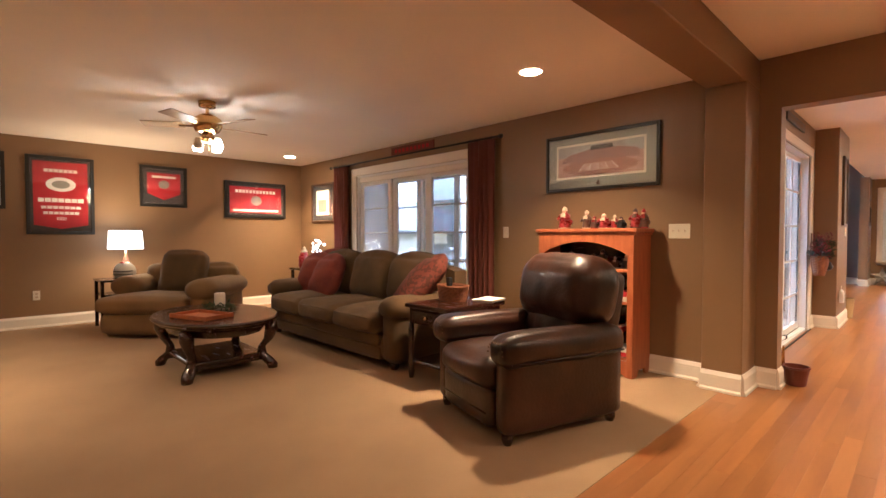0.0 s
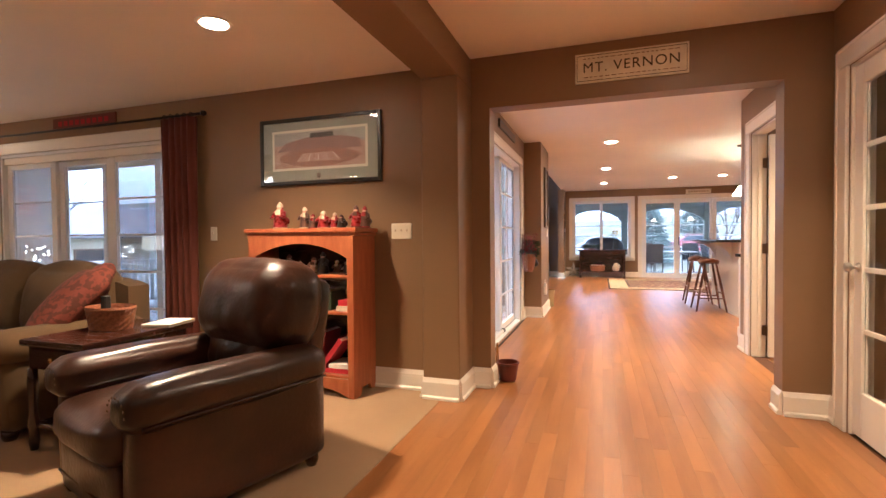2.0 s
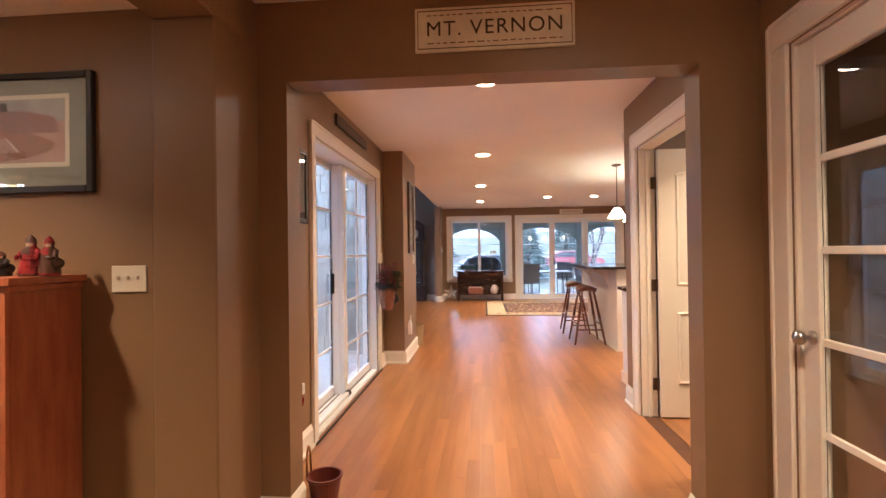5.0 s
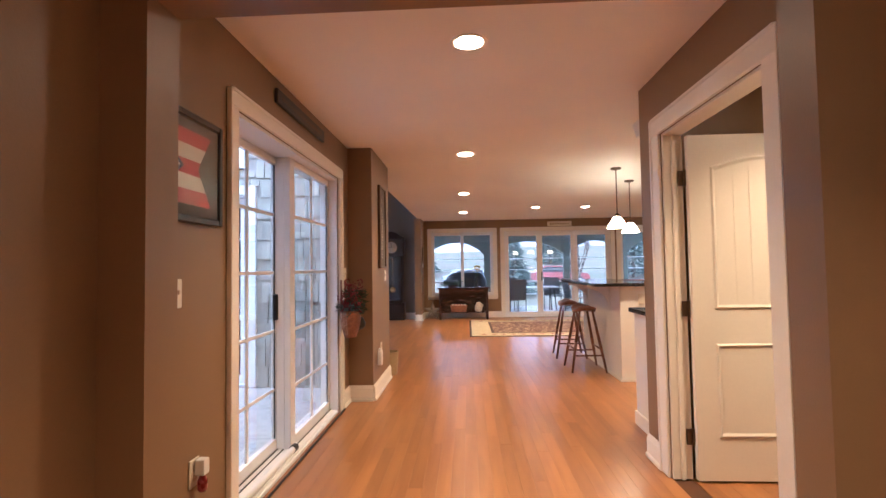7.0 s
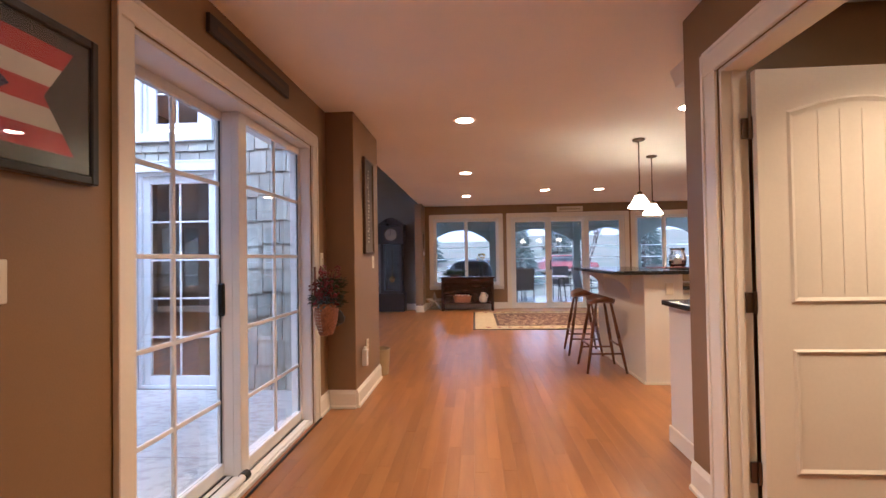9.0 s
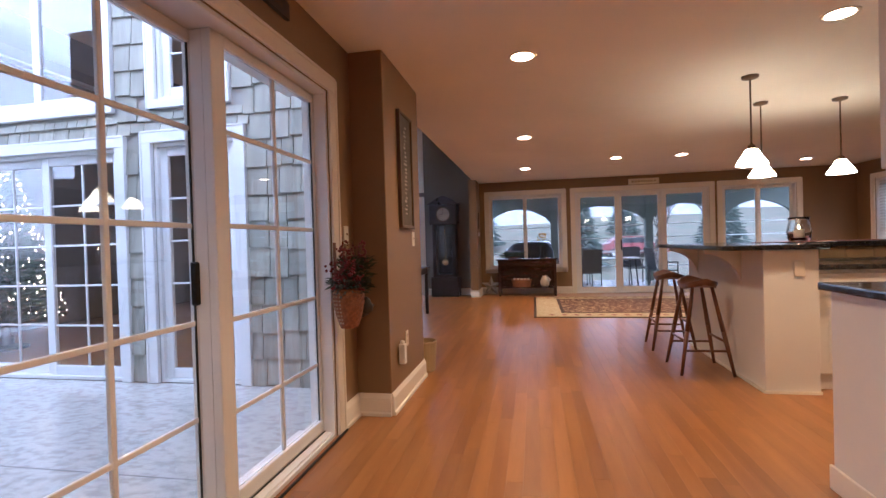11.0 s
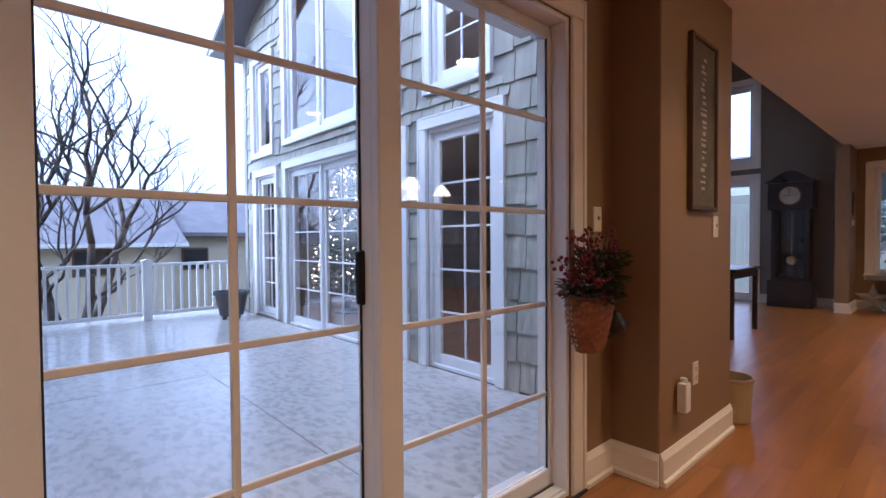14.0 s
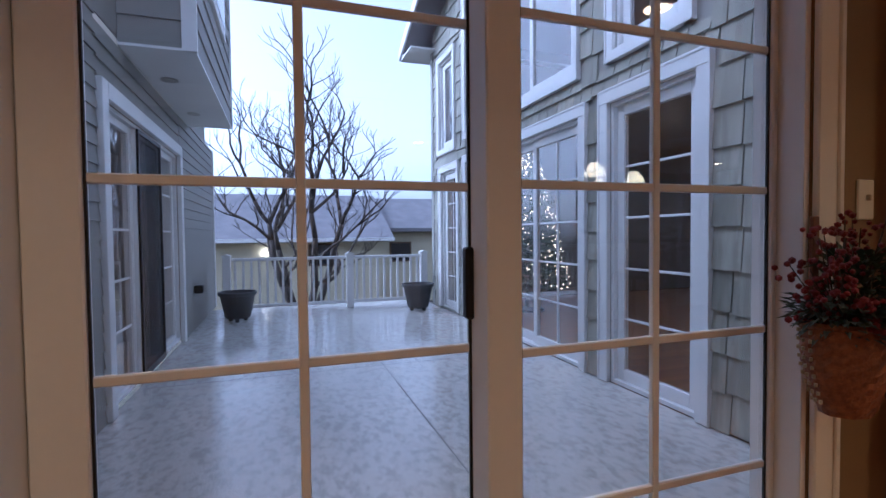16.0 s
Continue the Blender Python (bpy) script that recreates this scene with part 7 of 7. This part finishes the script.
# rug by the porch door
rg_ = thing("area_rug", (2.85, 8.68, 0.001), "patterned brown and cream area rug on the oak floor", "rug")
part("edge", boxes((-1.62, 1.62, -1.30, 1.30, 0, 0.008), bevel=0.002), M_RUGDARK, rg_)
part("border", boxes((-1.58, 1.58, -1.26, 1.26, 0.0081, 0.011)), M_RUGBORDER, rg_)
part("inner_line", boxes((-1.2, 1.2, -0.9, 0.9, 0.0111, 0.0122)), M_RUGDARK, rg_)
part("field", boxes((-1.15, 1.15, -0.85, 0.85, 0.0123, 0.0135)), M_RUGFIELD, rg_)
for k in range(16):
    x = -1.35 + k * 0.18
    for y in (-1.08, 1.08):
        part("border_motif", prism([(x - 0.05, y), (x, y - 0.06), (x + 0.05, y), (x, y + 0.06)], 0.001, "z", 0.0111), M_RUST, rg_)
rr = thing("small_rug", (3.1, 1.0, 0.001), "small red patterned rug behind the open door", "rug")
part("field", boxes((-0.45, 0.5, -0.3, 0.3, 0, 0.007), bevel=0.002), M_RUST, rr)
part("border", boxes((-0.43, 0.48, -0.28, -0.24, 0.0071, 0.008), (-0.43, 0.48, 0.24, 0.28, 0.0071, 0.008), (-0.43, -0.39, -0.24, 0.24, 0.0071, 0.008)), M_RUGBORDER, rr)

# console table under the far window
cs = thing("console_table", (1.10, 10.38, 0.001), "dark wooden console table with a lower shelf", "console table")
part("top", boxes((-0.64, 0.64, -0.18, 0.18, 0.745, 0.775), bevel=0.006), M_DARKWOOD, cs)
part("apron", boxes((-0.58, 0.58, -0.15, 0.15, 0.63, 0.744), bevel=0.003), M_DARKWOOD, cs)
part("shelf", boxes((-0.57, 0.57, -0.15, 0.15, 0.16, 0.185), bevel=0.003), M_DARKWOOD, cs)
part("back_panel", boxes((-0.57, 0.57, 0.14, 0.15, 0.186, 0.629)), M_DARKWOOD, cs)
for x in (-0.57, 0.57):
    for y in (-0.14, 0.14):
        part("leg", boxes((x - 0.028, x + 0.028, y - 0.028, y + 0.028, 0, 0.744), bevel=0.004), M_DARKWOOD, cs)
wr = thing("greenery_bowl", (0.80, 10.36, 0.777), "low bowl of dark evergreen with red berries", "centrepiece")
bm = bmesh.new()
for k in range(220):
    a, r_ = rs.uniform(0, 6.28), rs.uniform(0.03, 0.2)
    p = Vector((r_ * math.cos(a) * 1.3, r_ * math.sin(a) * 0.7, rs.uniform(0.03, 0.13)))
    rod(bm, p, p + Vector((math.cos(a), math.sin(a), rs.uniform(-0.2, 0.8))) * 0.05, 0.008, 0.002, seg=4)
part("greens", bm, M_LEAF, wr)
part("bowl", turned([(0.08, 0), (0.1, 0.01), (0.19, 0.05), (0.18, 0.05), (0.09, 0.02), (0.01, 0.015)], seg=20), M_BROWNCER, wr, smooth=True)
vs_ = thing("flower_vase", (1.42, 10.38, 0.777), "slim dark vase with yellow flowers", "vase")
part("vase", turned([(0.05, 0), (0.06, 0.02), (0.03, 0.10), (0.045, 0.20), (0.03, 0.26)], seg=16), M_FRAME, vs_, smooth=True)
bm = bmesh.new()
for k in range(26):
    tip = Vector((rs.uniform(-0.1, 0.1), rs.uniform(-0.06, 0.06), rs.uniform(0.36, 0.5)))
    rod(bm, tip, tip + Vector((0, 0, 0.03)), 0.018, 0.01, seg=6)
part("flowers", bm, material("yellow_petals", (0.62, 0.42, 0.08), 0.7, vary=0.2), vs_)["kind"] = "stuff"
part("stalks", rods(*[((0, 0, 0.24), (rs.uniform(-0.08, 0.08), rs.uniform(-0.05, 0.05), 0.40), 0.003) for _ in range(8)], seg=4), M_LEAF, vs_)
jug = thing("ceramic_jug", (1.46, 10.33, 0.187), "white and blue stoneware jug on the shelf", "jug")
part("body", turned([(0.06, 0), (0.085, 0.03), (0.095, 0.11), (0.06, 0.18), (0.045, 0.20), (0.055, 0.22)], seg=20), M_IVORY, jug, smooth=True)
part("handle", rods(((0.08, 0, 0.10), (0.115, 0, 0.14), 0.01), ((0.115, 0, 0.14), (0.055, 0, 0.2), 0.01), seg=8), M_IVORY, jug)
lb = basket((0.98, 10.34, 0.187), 0.42, 0.22, 0.14, label="low wicker basket of red ornaments on the shelf")
for k in range(9):
    part("ornament", turned([(0.005, -0.035), (0.025, -0.025), (0.035, 0), (0.025, 0.025), (0.005, 0.035)], (-0.14 + 0.035 * k, rs.uniform(-0.05, 0.05), 0.15), 12), M_REDGLAZE if k % 2 else M_IVORY, lb, smooth=True)
sr = thing("metal_star", (0.32, 10.52, 0.001), "weathered tin star leaning on the wall", "star ornament")
bm = bmesh.new()
cz, R1, R2 = 0.225, 0.235, 0.095
ringv = [bm.verts.new((-(R1 if i % 2 == 0 else R2) * math.sin(math.pi * i / 5), 0.03, cz + (R1 if i % 2 == 0 else R2) * math.cos(math.pi * i / 5))) for i in range(10)]
f_, b_ = bm.verts.new((0, -0.04, cz)), bm.verts.new((0, 0.05, cz))
for i in range(10):
    bm.faces.new((ringv[i], ringv[(i + 1) % 10], f_))
    bm.faces.new((ringv[(i + 1) % 10], ringv[i], b_))
bmesh.ops.recalc_face_normals(bm, faces=bm.faces[:])
bmesh.ops.translate(bm, verts=bm.verts[:], vec=(0, 0, -min(v.co.z for v in bm.verts)))
part("star", bm, M_STAR, sr)
th = thing("thermostat", (0.10, 10.30, 1.48), "white thermostat with a small key rack", "thermostat", turn=90)
part("body", boxes((-0.04, 0.04, -0.025, -0.0005, -0.20, -0.12), bevel=0.004), M_VINYL, th)
part("rack", boxes((-0.035, 0.035, -0.02, -0.0005, -0.05, 0.30), bevel=0.004), M_BROWNFRAME, th)

# grandfather clock
gc = thing("grandfather_clock", (-0.64, 10.36, 0.001), "tall dark grandfather clock with a glazed trunk", "clock")
part("plinth", boxes((-0.30, 0.30, -0.17, 0.17, 0, 0.42), bevel=0.012), M_CLOCK, gc)
part("plinth_panel", boxes((-0.22, 0.22, -0.18, -0.171, 0.08, 0.34), bevel=0.006), M_CLOCK, gc)
tk = part("trunk", boxes((-0.25, -0.18, -0.15, 0.15, 0.421, 1.55), (0.18, 0.25, -0.15, 0.15, 0.421, 1.55), (-0.18, 0.18, 0.10, 0.15, 0.421, 1.55), (-0.18, 0.18, -0.15, 0.10, 0.421, 0.48), bevel=0.006), M_CLOCK, gc)
p_ = part("trunk_glass", boxes((-0.179, 0.179, -0.145, -0.141, 0.481, 1.549)), M_GLASS, gc)
p_.visible_shadow = False
part("pendulum", rods(((0, -0.02, 0.75), (0, -0.02, 1.5), 0.006), seg=8), M_GOLD, gc)
part("bob", turned([(0.01, -0.012), (0.07, -0.004), (0.07, 0.004), (0.01, 0.012)], seg=24), M_GOLD, gc).matrix_basis = pose(0, -0.03, 0.74, 90, 0, 0)
part("hood", boxes((-0.30, 0.30, -0.17, 0.17, 1.551, 1.98), bevel=0.01), M_CLOCK, gc)
part("dial", turned([(0.135, 0), (0.135, 0.004), (0.005, 0.005)], seg=32), M_CHALK, gc, "pale round dial").matrix_basis = pose(0, -0.171, 1.77, 90, 0, 0)
part("dial_ring", turned([(0.14, 0.0), (0.155, 0.004), (0.155, 0.010), (0.14, 0.008)], seg=32, hollow=True), M_BRASS, gc).matrix_basis = pose(0, -0.171, 1.77, 90, 0, 0)
part("clock_hand", boxes((-0.004, 0.004, -0.179, -0.177, 1.77, 1.89), (-0.07, 0.0, -0.1825, -0.1805, 1.766, 1.774)), M_FRAME, gc)
pts = [(-0.33, 1.981), (0.33, 1.981)] + [(0.33 - 0.66 * i / 16, 2.0 + 0.16 * math.sin(math.pi * i / 16) ** 1.5) for i in range(17)]
part("bonnet", prism(pts, 0.36, "y", -0.19), M_CLOCK, gc)

# table in the great room
gt = thing("tall_table", (-0.85, 7.35, 0.001), "dark wooden table in the great room", "table")
part("top", boxes((-0.42, 0.42, -0.5, 0.5, 0.74, 0.775), bevel=0.006), M_CLOCK, gt)
part("apron", boxes((-0.37, 0.37, -0.45, 0.45, 0.66, 0.739), bevel=0.003), M_CLOCK, gt)
for x in (-0.36, 0.36):
    for y in (-0.44, 0.44):
        part("leg", boxes((x - 0.025, x + 0.025, y - 0.025, y + 0.025, 0, 0.739), bevel=0.004), M_CLOCK, gt)

# porch furniture beyond the glass
M_MESH = material("grey_sling_mesh", (0.10, 0.10, 0.10), 0.7, vary=0.1)
pt = thing("patio_table", (3.05, 12.7, PZ + 0.001), "pale-topped metal patio table on the porch", "table")
part("top", boxes((-0.75, 0.75, -0.45, 0.45, 0.70, 0.725), bevel=0.006), M_VINYL, pt)
for x in (-0.66, 0.66):
    for y in (-0.38, 0.38):
        part("leg", rods(((x, y, 0.0), (x * 0.92, y * 0.92, 0.70), 0.016), seg=8), M_DARKMETAL, pt)
pch = thing("patio_chair", (2.45, 11.9, PZ + 0.001), "dark sling patio chair on the porch", "chair", "patio chairs on the porch", turn=200)
part("seat", boxes((-0.25, 0.25, -0.25, 0.25, 0.40, 0.425), bevel=0.008), M_MESH, pch)
part("backrest", soft(boxes((-0.25, 0.25, 0.24, 0.262, 0.43, 0.98), bevel=0.008), -12, (0, 0.25, 0.43)), M_MESH, pch)
for s in (-1, 1):
    part("arm", boxes((s * 0.27 - 0.02, s * 0.27 + 0.02, -0.24, 0.27, 0.60, 0.625), bevel=0.006), M_DARKMETAL, pch)
    for y in (-0.22, 0.24):
        part("leg", rods(((s * 0.27, y, 0.0), (s * 0.27, y, 0.60), 0.013), seg=8), M_DARKMETAL, pch)
for x, y, a in ((3.9, 13.5, 10), (2.4, 13.4, -15), (0.9, 12.6, 150), (4.3, 12.4, 100)):
    copy_thing(pch, pose(x, y, PZ + 0.001, 0, 0, a))
gr = thing("covered_grill", (1.15, 13.2, PZ + 0.001), "barbecue grill under a black cover", "grill")
part("cover", cushion(-0.6, 0.6, -0.3, 0.3, 0.02, 1.12, puff=0.06), M_BLACK, gr, smooth=True)
part("cart_foot", boxes((-0.5, 0.5, -0.2, 0.2, 0, 0.05)), M_DARKMETAL, gr)


def fir(x, y, z, h, seed):
    t_ = thing("fir_tree", (x, y, z), "dark green fir tree on the slope behind the porch", "tree", "fir trees on the slope")
    r_ = random.Random(seed)
    bm_ = bmesh.new()
    for k in range(1500):
        u = r_.random() ** 1.2
        a = r_.uniform(0, 6.28)
        rr2 = 0.30 * h * (1 - u) * r_.uniform(0.4, 1.0)
        p = Vector((rr2 * math.cos(a), rr2 * math.sin(a), h * (0.08 + 0.9 * u)))
        o = Vector((math.cos(a) + r_.uniform(-0.4, 0.4), math.sin(a) + r_.uniform(-0.4, 0.4), r_.uniform(-0.45, 0.05))) * 0.07 * h
        rod(bm_, p - o * 0.4, p + o * 0.6, 0.011 * h, 0.002 * h, seg=3)
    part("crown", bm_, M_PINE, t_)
    part("trunk", rods(((0, 0, -0.5), (0, 0, h * 0.5), 0.03 * h, 0.015 * h)), M_BARK, t_)


for k, (x, y, z, h) in enumerate(((4.2, 30, hill(30) - 0.2, 5.0), (-3, 38, hill(38) - 0.2, 6.5), (14, 36, hill(36) - 0.2, 6.0), (9.0, 44, hill(44) - 0.2, 5.0), (20, 70, hill(70) - 0.3, 8.0), (-9, 74, hill(74) - 0.3, 8.0))):
    fir(x, y, z, h, 20 + k)


def hill_house(x, y, z, w, d_, h, wallm, turn, label):
    t_ = thing("hillside_house", (x, y, z), label, "house", "houses on the slope", turn)
    part("wall", boxes((-w / 2, w / 2, -d_ / 2, d_ / 2, -1.5, h)), wallm, t_)
    part("roof", prism([(-d_ / 2 - 0.5, h), (d_ / 2 + 0.5, h), (0, h + d_ * 0.3)], w + 0.8, "x", -w / 2 - 0.4), M_ROOF, t_)
    for k in range(4):
        u = -w / 2 + w * (k + 0.5) / 4
        wi = part("window", boxes((u - 0.6, u + 0.6, -d_ / 2 - 0.05, -d_ / 2 - 0.001, 0.9, 2.1), bevel=0.02), M_VINYL, t_)
        part("pane", boxes((u - 0.5, u + 0.5, -d_ / 2 - 0.06, -d_ / 2 - 0.051, 1.0, 2.0)), M_DARKGLASS, wi)


hill_house(-4, 58, hill(58), 14, 8, 2.8, M_HILLWALL, 5, "haze-grey single-storey house on the slope")
hill_house(13, 62, hill(62), 16, 8, 2.9, M_HILLWALL, -6, "haze-grey long low house on the slope")
hill_house(30, 66, hill(66), 15, 8, 2.8, M_HILLWALL, -14, "grey single-storey house on the slope")
hill_house(2, 92, hill(92), 18, 9, 3.2, M_HILLWALL, 4, "haze-grey house high on the slope")
hill_house(24, 100, hill(100), 18, 9, 3.2, M_HILLWALL, -8, "grey house high on the slope")
hill_house(-16, 88, hill(88), 16, 9, 3.0, M_HILLWALL, 12, "grey house among bare trees on the slope")
hill_house(12, 128, hill(128), 20, 9, 3.4, M_HILLWALL, 2, "grey house near the top of the slope")


def car(x, y, z, turn, mat, label):
    t_ = thing("parked_car", (x, y, z), label, "car", "parked cars", turn)
    prof = [(-2.1, 0.3), (2.1, 0.3), (2.15, 0.6), (2.0, 0.85), (1.1, 0.95), (0.6, 1.4), (-1.1, 1.42), (-1.7, 0.98), (-2.15, 0.9)]
    part("body", prism(prof, 1.7, "y", -0.85), mat, t_)
    for s in (-1, 1):
        part("side_window", prism([(1.0, 0.97), (0.56, 1.33), (-1.05, 1.35), (-1.5, 1.0)], 0.01, "y", s * 0.856 - 0.005), M_DARKGLASS, t_)
    for x_ in (-1.35, 1.35):
        for s in (-1, 1):
            wh = part("wheel", turned([(0.33, -0.1), (0.34, 0.0), (0.33, 0.1)], seg=20), M_BLACK, t_)
            wh.matrix_basis = pose(x_, s * 0.78, 0.33, 90, 0, 0)
            part("rim", turned([(0.2, -0.105), (0.2, 0.105)], seg=14), M_STEEL, wh)


car(1.5, 33, hill(33) - 0.05, 8, material("silver_car_paint", (0.45, 0.46, 0.48), 0.25, metal=0.6, vary=0.03), "silver car parked beyond the lawn")
car(7.8, 34, hill(34) - 0.05, 4, material("maroon_car_paint", (0.14, 0.03, 0.03), 0.25, vary=0.03, coat=0.6), "dark red car parked beyond the lawn")
for k, (x, y, h) in enumerate(((-1.5, 28, 7), (8.5, 31, 7), (5.0, 48, 8), (-7, 52, 8), (19, 54, 8), (10, 80, 9), (-2, 78, 9))):
    bare_tree((x, y, hill(y) - 0.1), 31 + 6 * k, h, 3, 0.6)

# ---- oak boards ----
def board_mesh(length, w=0.0815):
    bm = bmesh.new()
    e, h = 0.0005, 0.008
    lo = [bm.verts.new(p) for p in ((0, 0, -h), (w, 0, -h), (w, length, -h), (0, length, -h))]
    mid = [bm.verts.new(p) for p in ((0, 0, -e), (w, 0, -e), (w, length, -e), (0, length, -e))]
    up = [bm.verts.new(p) for p in ((e, e, 0), (w - e, e, 0), (w - e, length - e, 0), (e, length - e, 0))]
    for a, b in ((lo, mid), (mid, up)):
        for i in range(4):
            bm.faces.new((a[i], a[(i + 1) % 4], b[(i + 1) % 4], b[i]))
    bm.faces.new(up)
    return bm


floor_ob = bpy.data.objects["floor"]
LENGTHS = (0.75, 1.05, 1.35, 1.7)
board_data = {L: mesh_of("board", board_mesh(L - 0.0004), M_PLANK) for L in LENGTHS}
rng = random.Random(5)
far_bm = bmesh.new()


def lay(x0, x1, y0, y1, near=None):
    x = x0
    while x < x1 - 0.02:
        y = y0 - rng.random() * 1.2
        while y < y1:
            L = rng.choice(LENGTHS)
            yy, end = max(y, y0), min(y + L, y1)
            if end - yy > 0.02:
                whole = yy == y and end == y + L
                if near and whole and near[0] <= x < near[1] and near[2] <= y < near[3]:
                    ob = new("board", board_data[L])
                    ob.location = (x, y, 0)
                    ob.parent = floor_ob
                else:
                    vs = board_mesh(end - yy - 0.0004)
                    me = bpy.data.meshes.new("tmp")
                    vs.to_mesh(me)
                    vs.free()
                    me.transform(Matrix.Translation((x, yy, 0)))
                    far_bm.from_mesh(me)
                    bpy.data.meshes.remove(me)
            y += L
        x += 0.0818


lay(0.03, 2.39, -6.5, 10.68, near=(0.0, 2.4, -3.2, 7.6))
lay(2.40, 7.39, 1.98, 10.68)
lay(-6.4322, 0.03, 4.1, 10.52)
lay(2.52, 3.9, 0.2, 1.84)
lay(2.52, 5.4, -4.0, -0.01)
ob = part("joined_boards", far_bm, M_PLANK_FAR, floor_ob)
ob["kind"] = "stuff"

# ---- cedar shingles on the wing ----
def shingle_mesh(w, h):
    bm = bmesh.new()
    t0, t1 = 0.026, 0.005
    v = [bm.verts.new(p) for p in ((0, 0, 0), (w, 0, 0), (w, -t0, 0), (0, -t0, 0), (0, 0, h), (w, 0, h), (w, -t1, h), (0, -t1, h))]
    for f in ((3, 2, 6, 7), (0, 1, 2, 3), (4, 7, 6, 5), (0, 3, 7, 4), (1, 5, 6, 2)):
        bm.faces.new([v[i] for i in f])
    bmesh.ops.recalc_face_normals(bm, faces=bm.faces[:])
    return bm


rng = random.Random(12)
SW = (0.11, 0.14, 0.17, 0.2)
EXPO = 0.235
sh_data = {w: mesh_of("shingle", shingle_mesh(w - 0.009, EXPO + 0.03), M_SHINGLE) for w in SW}
rest = bmesh.new()
blocked = [(x0 - 0.105, x1 + 0.105, z0 - 0.105, z1 + 0.105) for x0, x1, z0, z1 in wing_holes]
made_n = 0
z = -0.03
while z < 5.2:
    x = WX0 + 0.09
    while x < SL_OUT - 0.02:
        w = min(rng.choice(SW), SL_OUT - x)
        if w < 0.03:
            break
        dz = rng.uniform(-0.018, 0.018)
        zc, top_here = z + EXPO / 2, WTOP + max(0.0, (x - WX0) * 0.32)
        hit = any(b[0] < x + w and x < b[1] and b[2] < z + EXPO and z < b[3] for b in blocked)
        x_next = x + w
        if hit:
            b = next(b for b in blocked if b[0] < x + w and x < b[1] and b[2] < z + EXPO and z < b[3])
            inside = b[2] <= z + 0.02 and z + EXPO <= b[3] + 0.02
            if x < b[0] - 0.03 and inside:
                wc = b[0] - x
                me = bpy.data.meshes.new("tmp")
                s_ = shingle_mesh(wc - 0.004, EXPO + 0.03)
                s_.to_mesh(me)
                s_.free()
                me.transform(Matrix.Translation((x, WING - 0.001, z + dz)))
                rest.from_mesh(me)
                bpy.data.meshes.remove(me)
            elif not inside:
                lo_, hi_ = (b[3], z + EXPO) if b[3] < z + EXPO and b[3] > z else (z, min(b[2], z + EXPO))
                if hi_ - lo_ > 0.03:
                    me = bpy.data.meshes.new("tmp")
                    s_ = shingle_mesh(w - 0.009, hi_ - lo_)
                    s_.to_mesh(me)
                    s_.free()
                    me.transform(Matrix.Translation((x, WING - 0.001, lo_)))
                    rest.from_mesh(me)
                    bpy.data.meshes.remove(me)
            if inside:
                x_next = max(b[1], x + 0.01)
        elif z + EXPO < top_here:
            if w in sh_data and made_n < 300 and x > -4.0 - 0.0:
                ob = new("shingle", sh_data[w])
                ob.location = (x, WING - 0.001, z + dz)
                ob.parent = wing
                made_n += 1
            else:
                me = bpy.data.meshes.new("tmp")
                s_ = shingle_mesh(w - 0.009, EXPO + 0.03)
                s_.to_mesh(me)
                s_.free()
                me.transform(Matrix.Translation((x, WING - 0.001, z + dz)))
                rest.from_mesh(me)
                bpy.data.meshes.remove(me)
        x = x_next
    z += EXPO
ob = part("joined_shingles", rest, M_SHINGLE_FAR, wing)
ob["kind"] = "stuff"
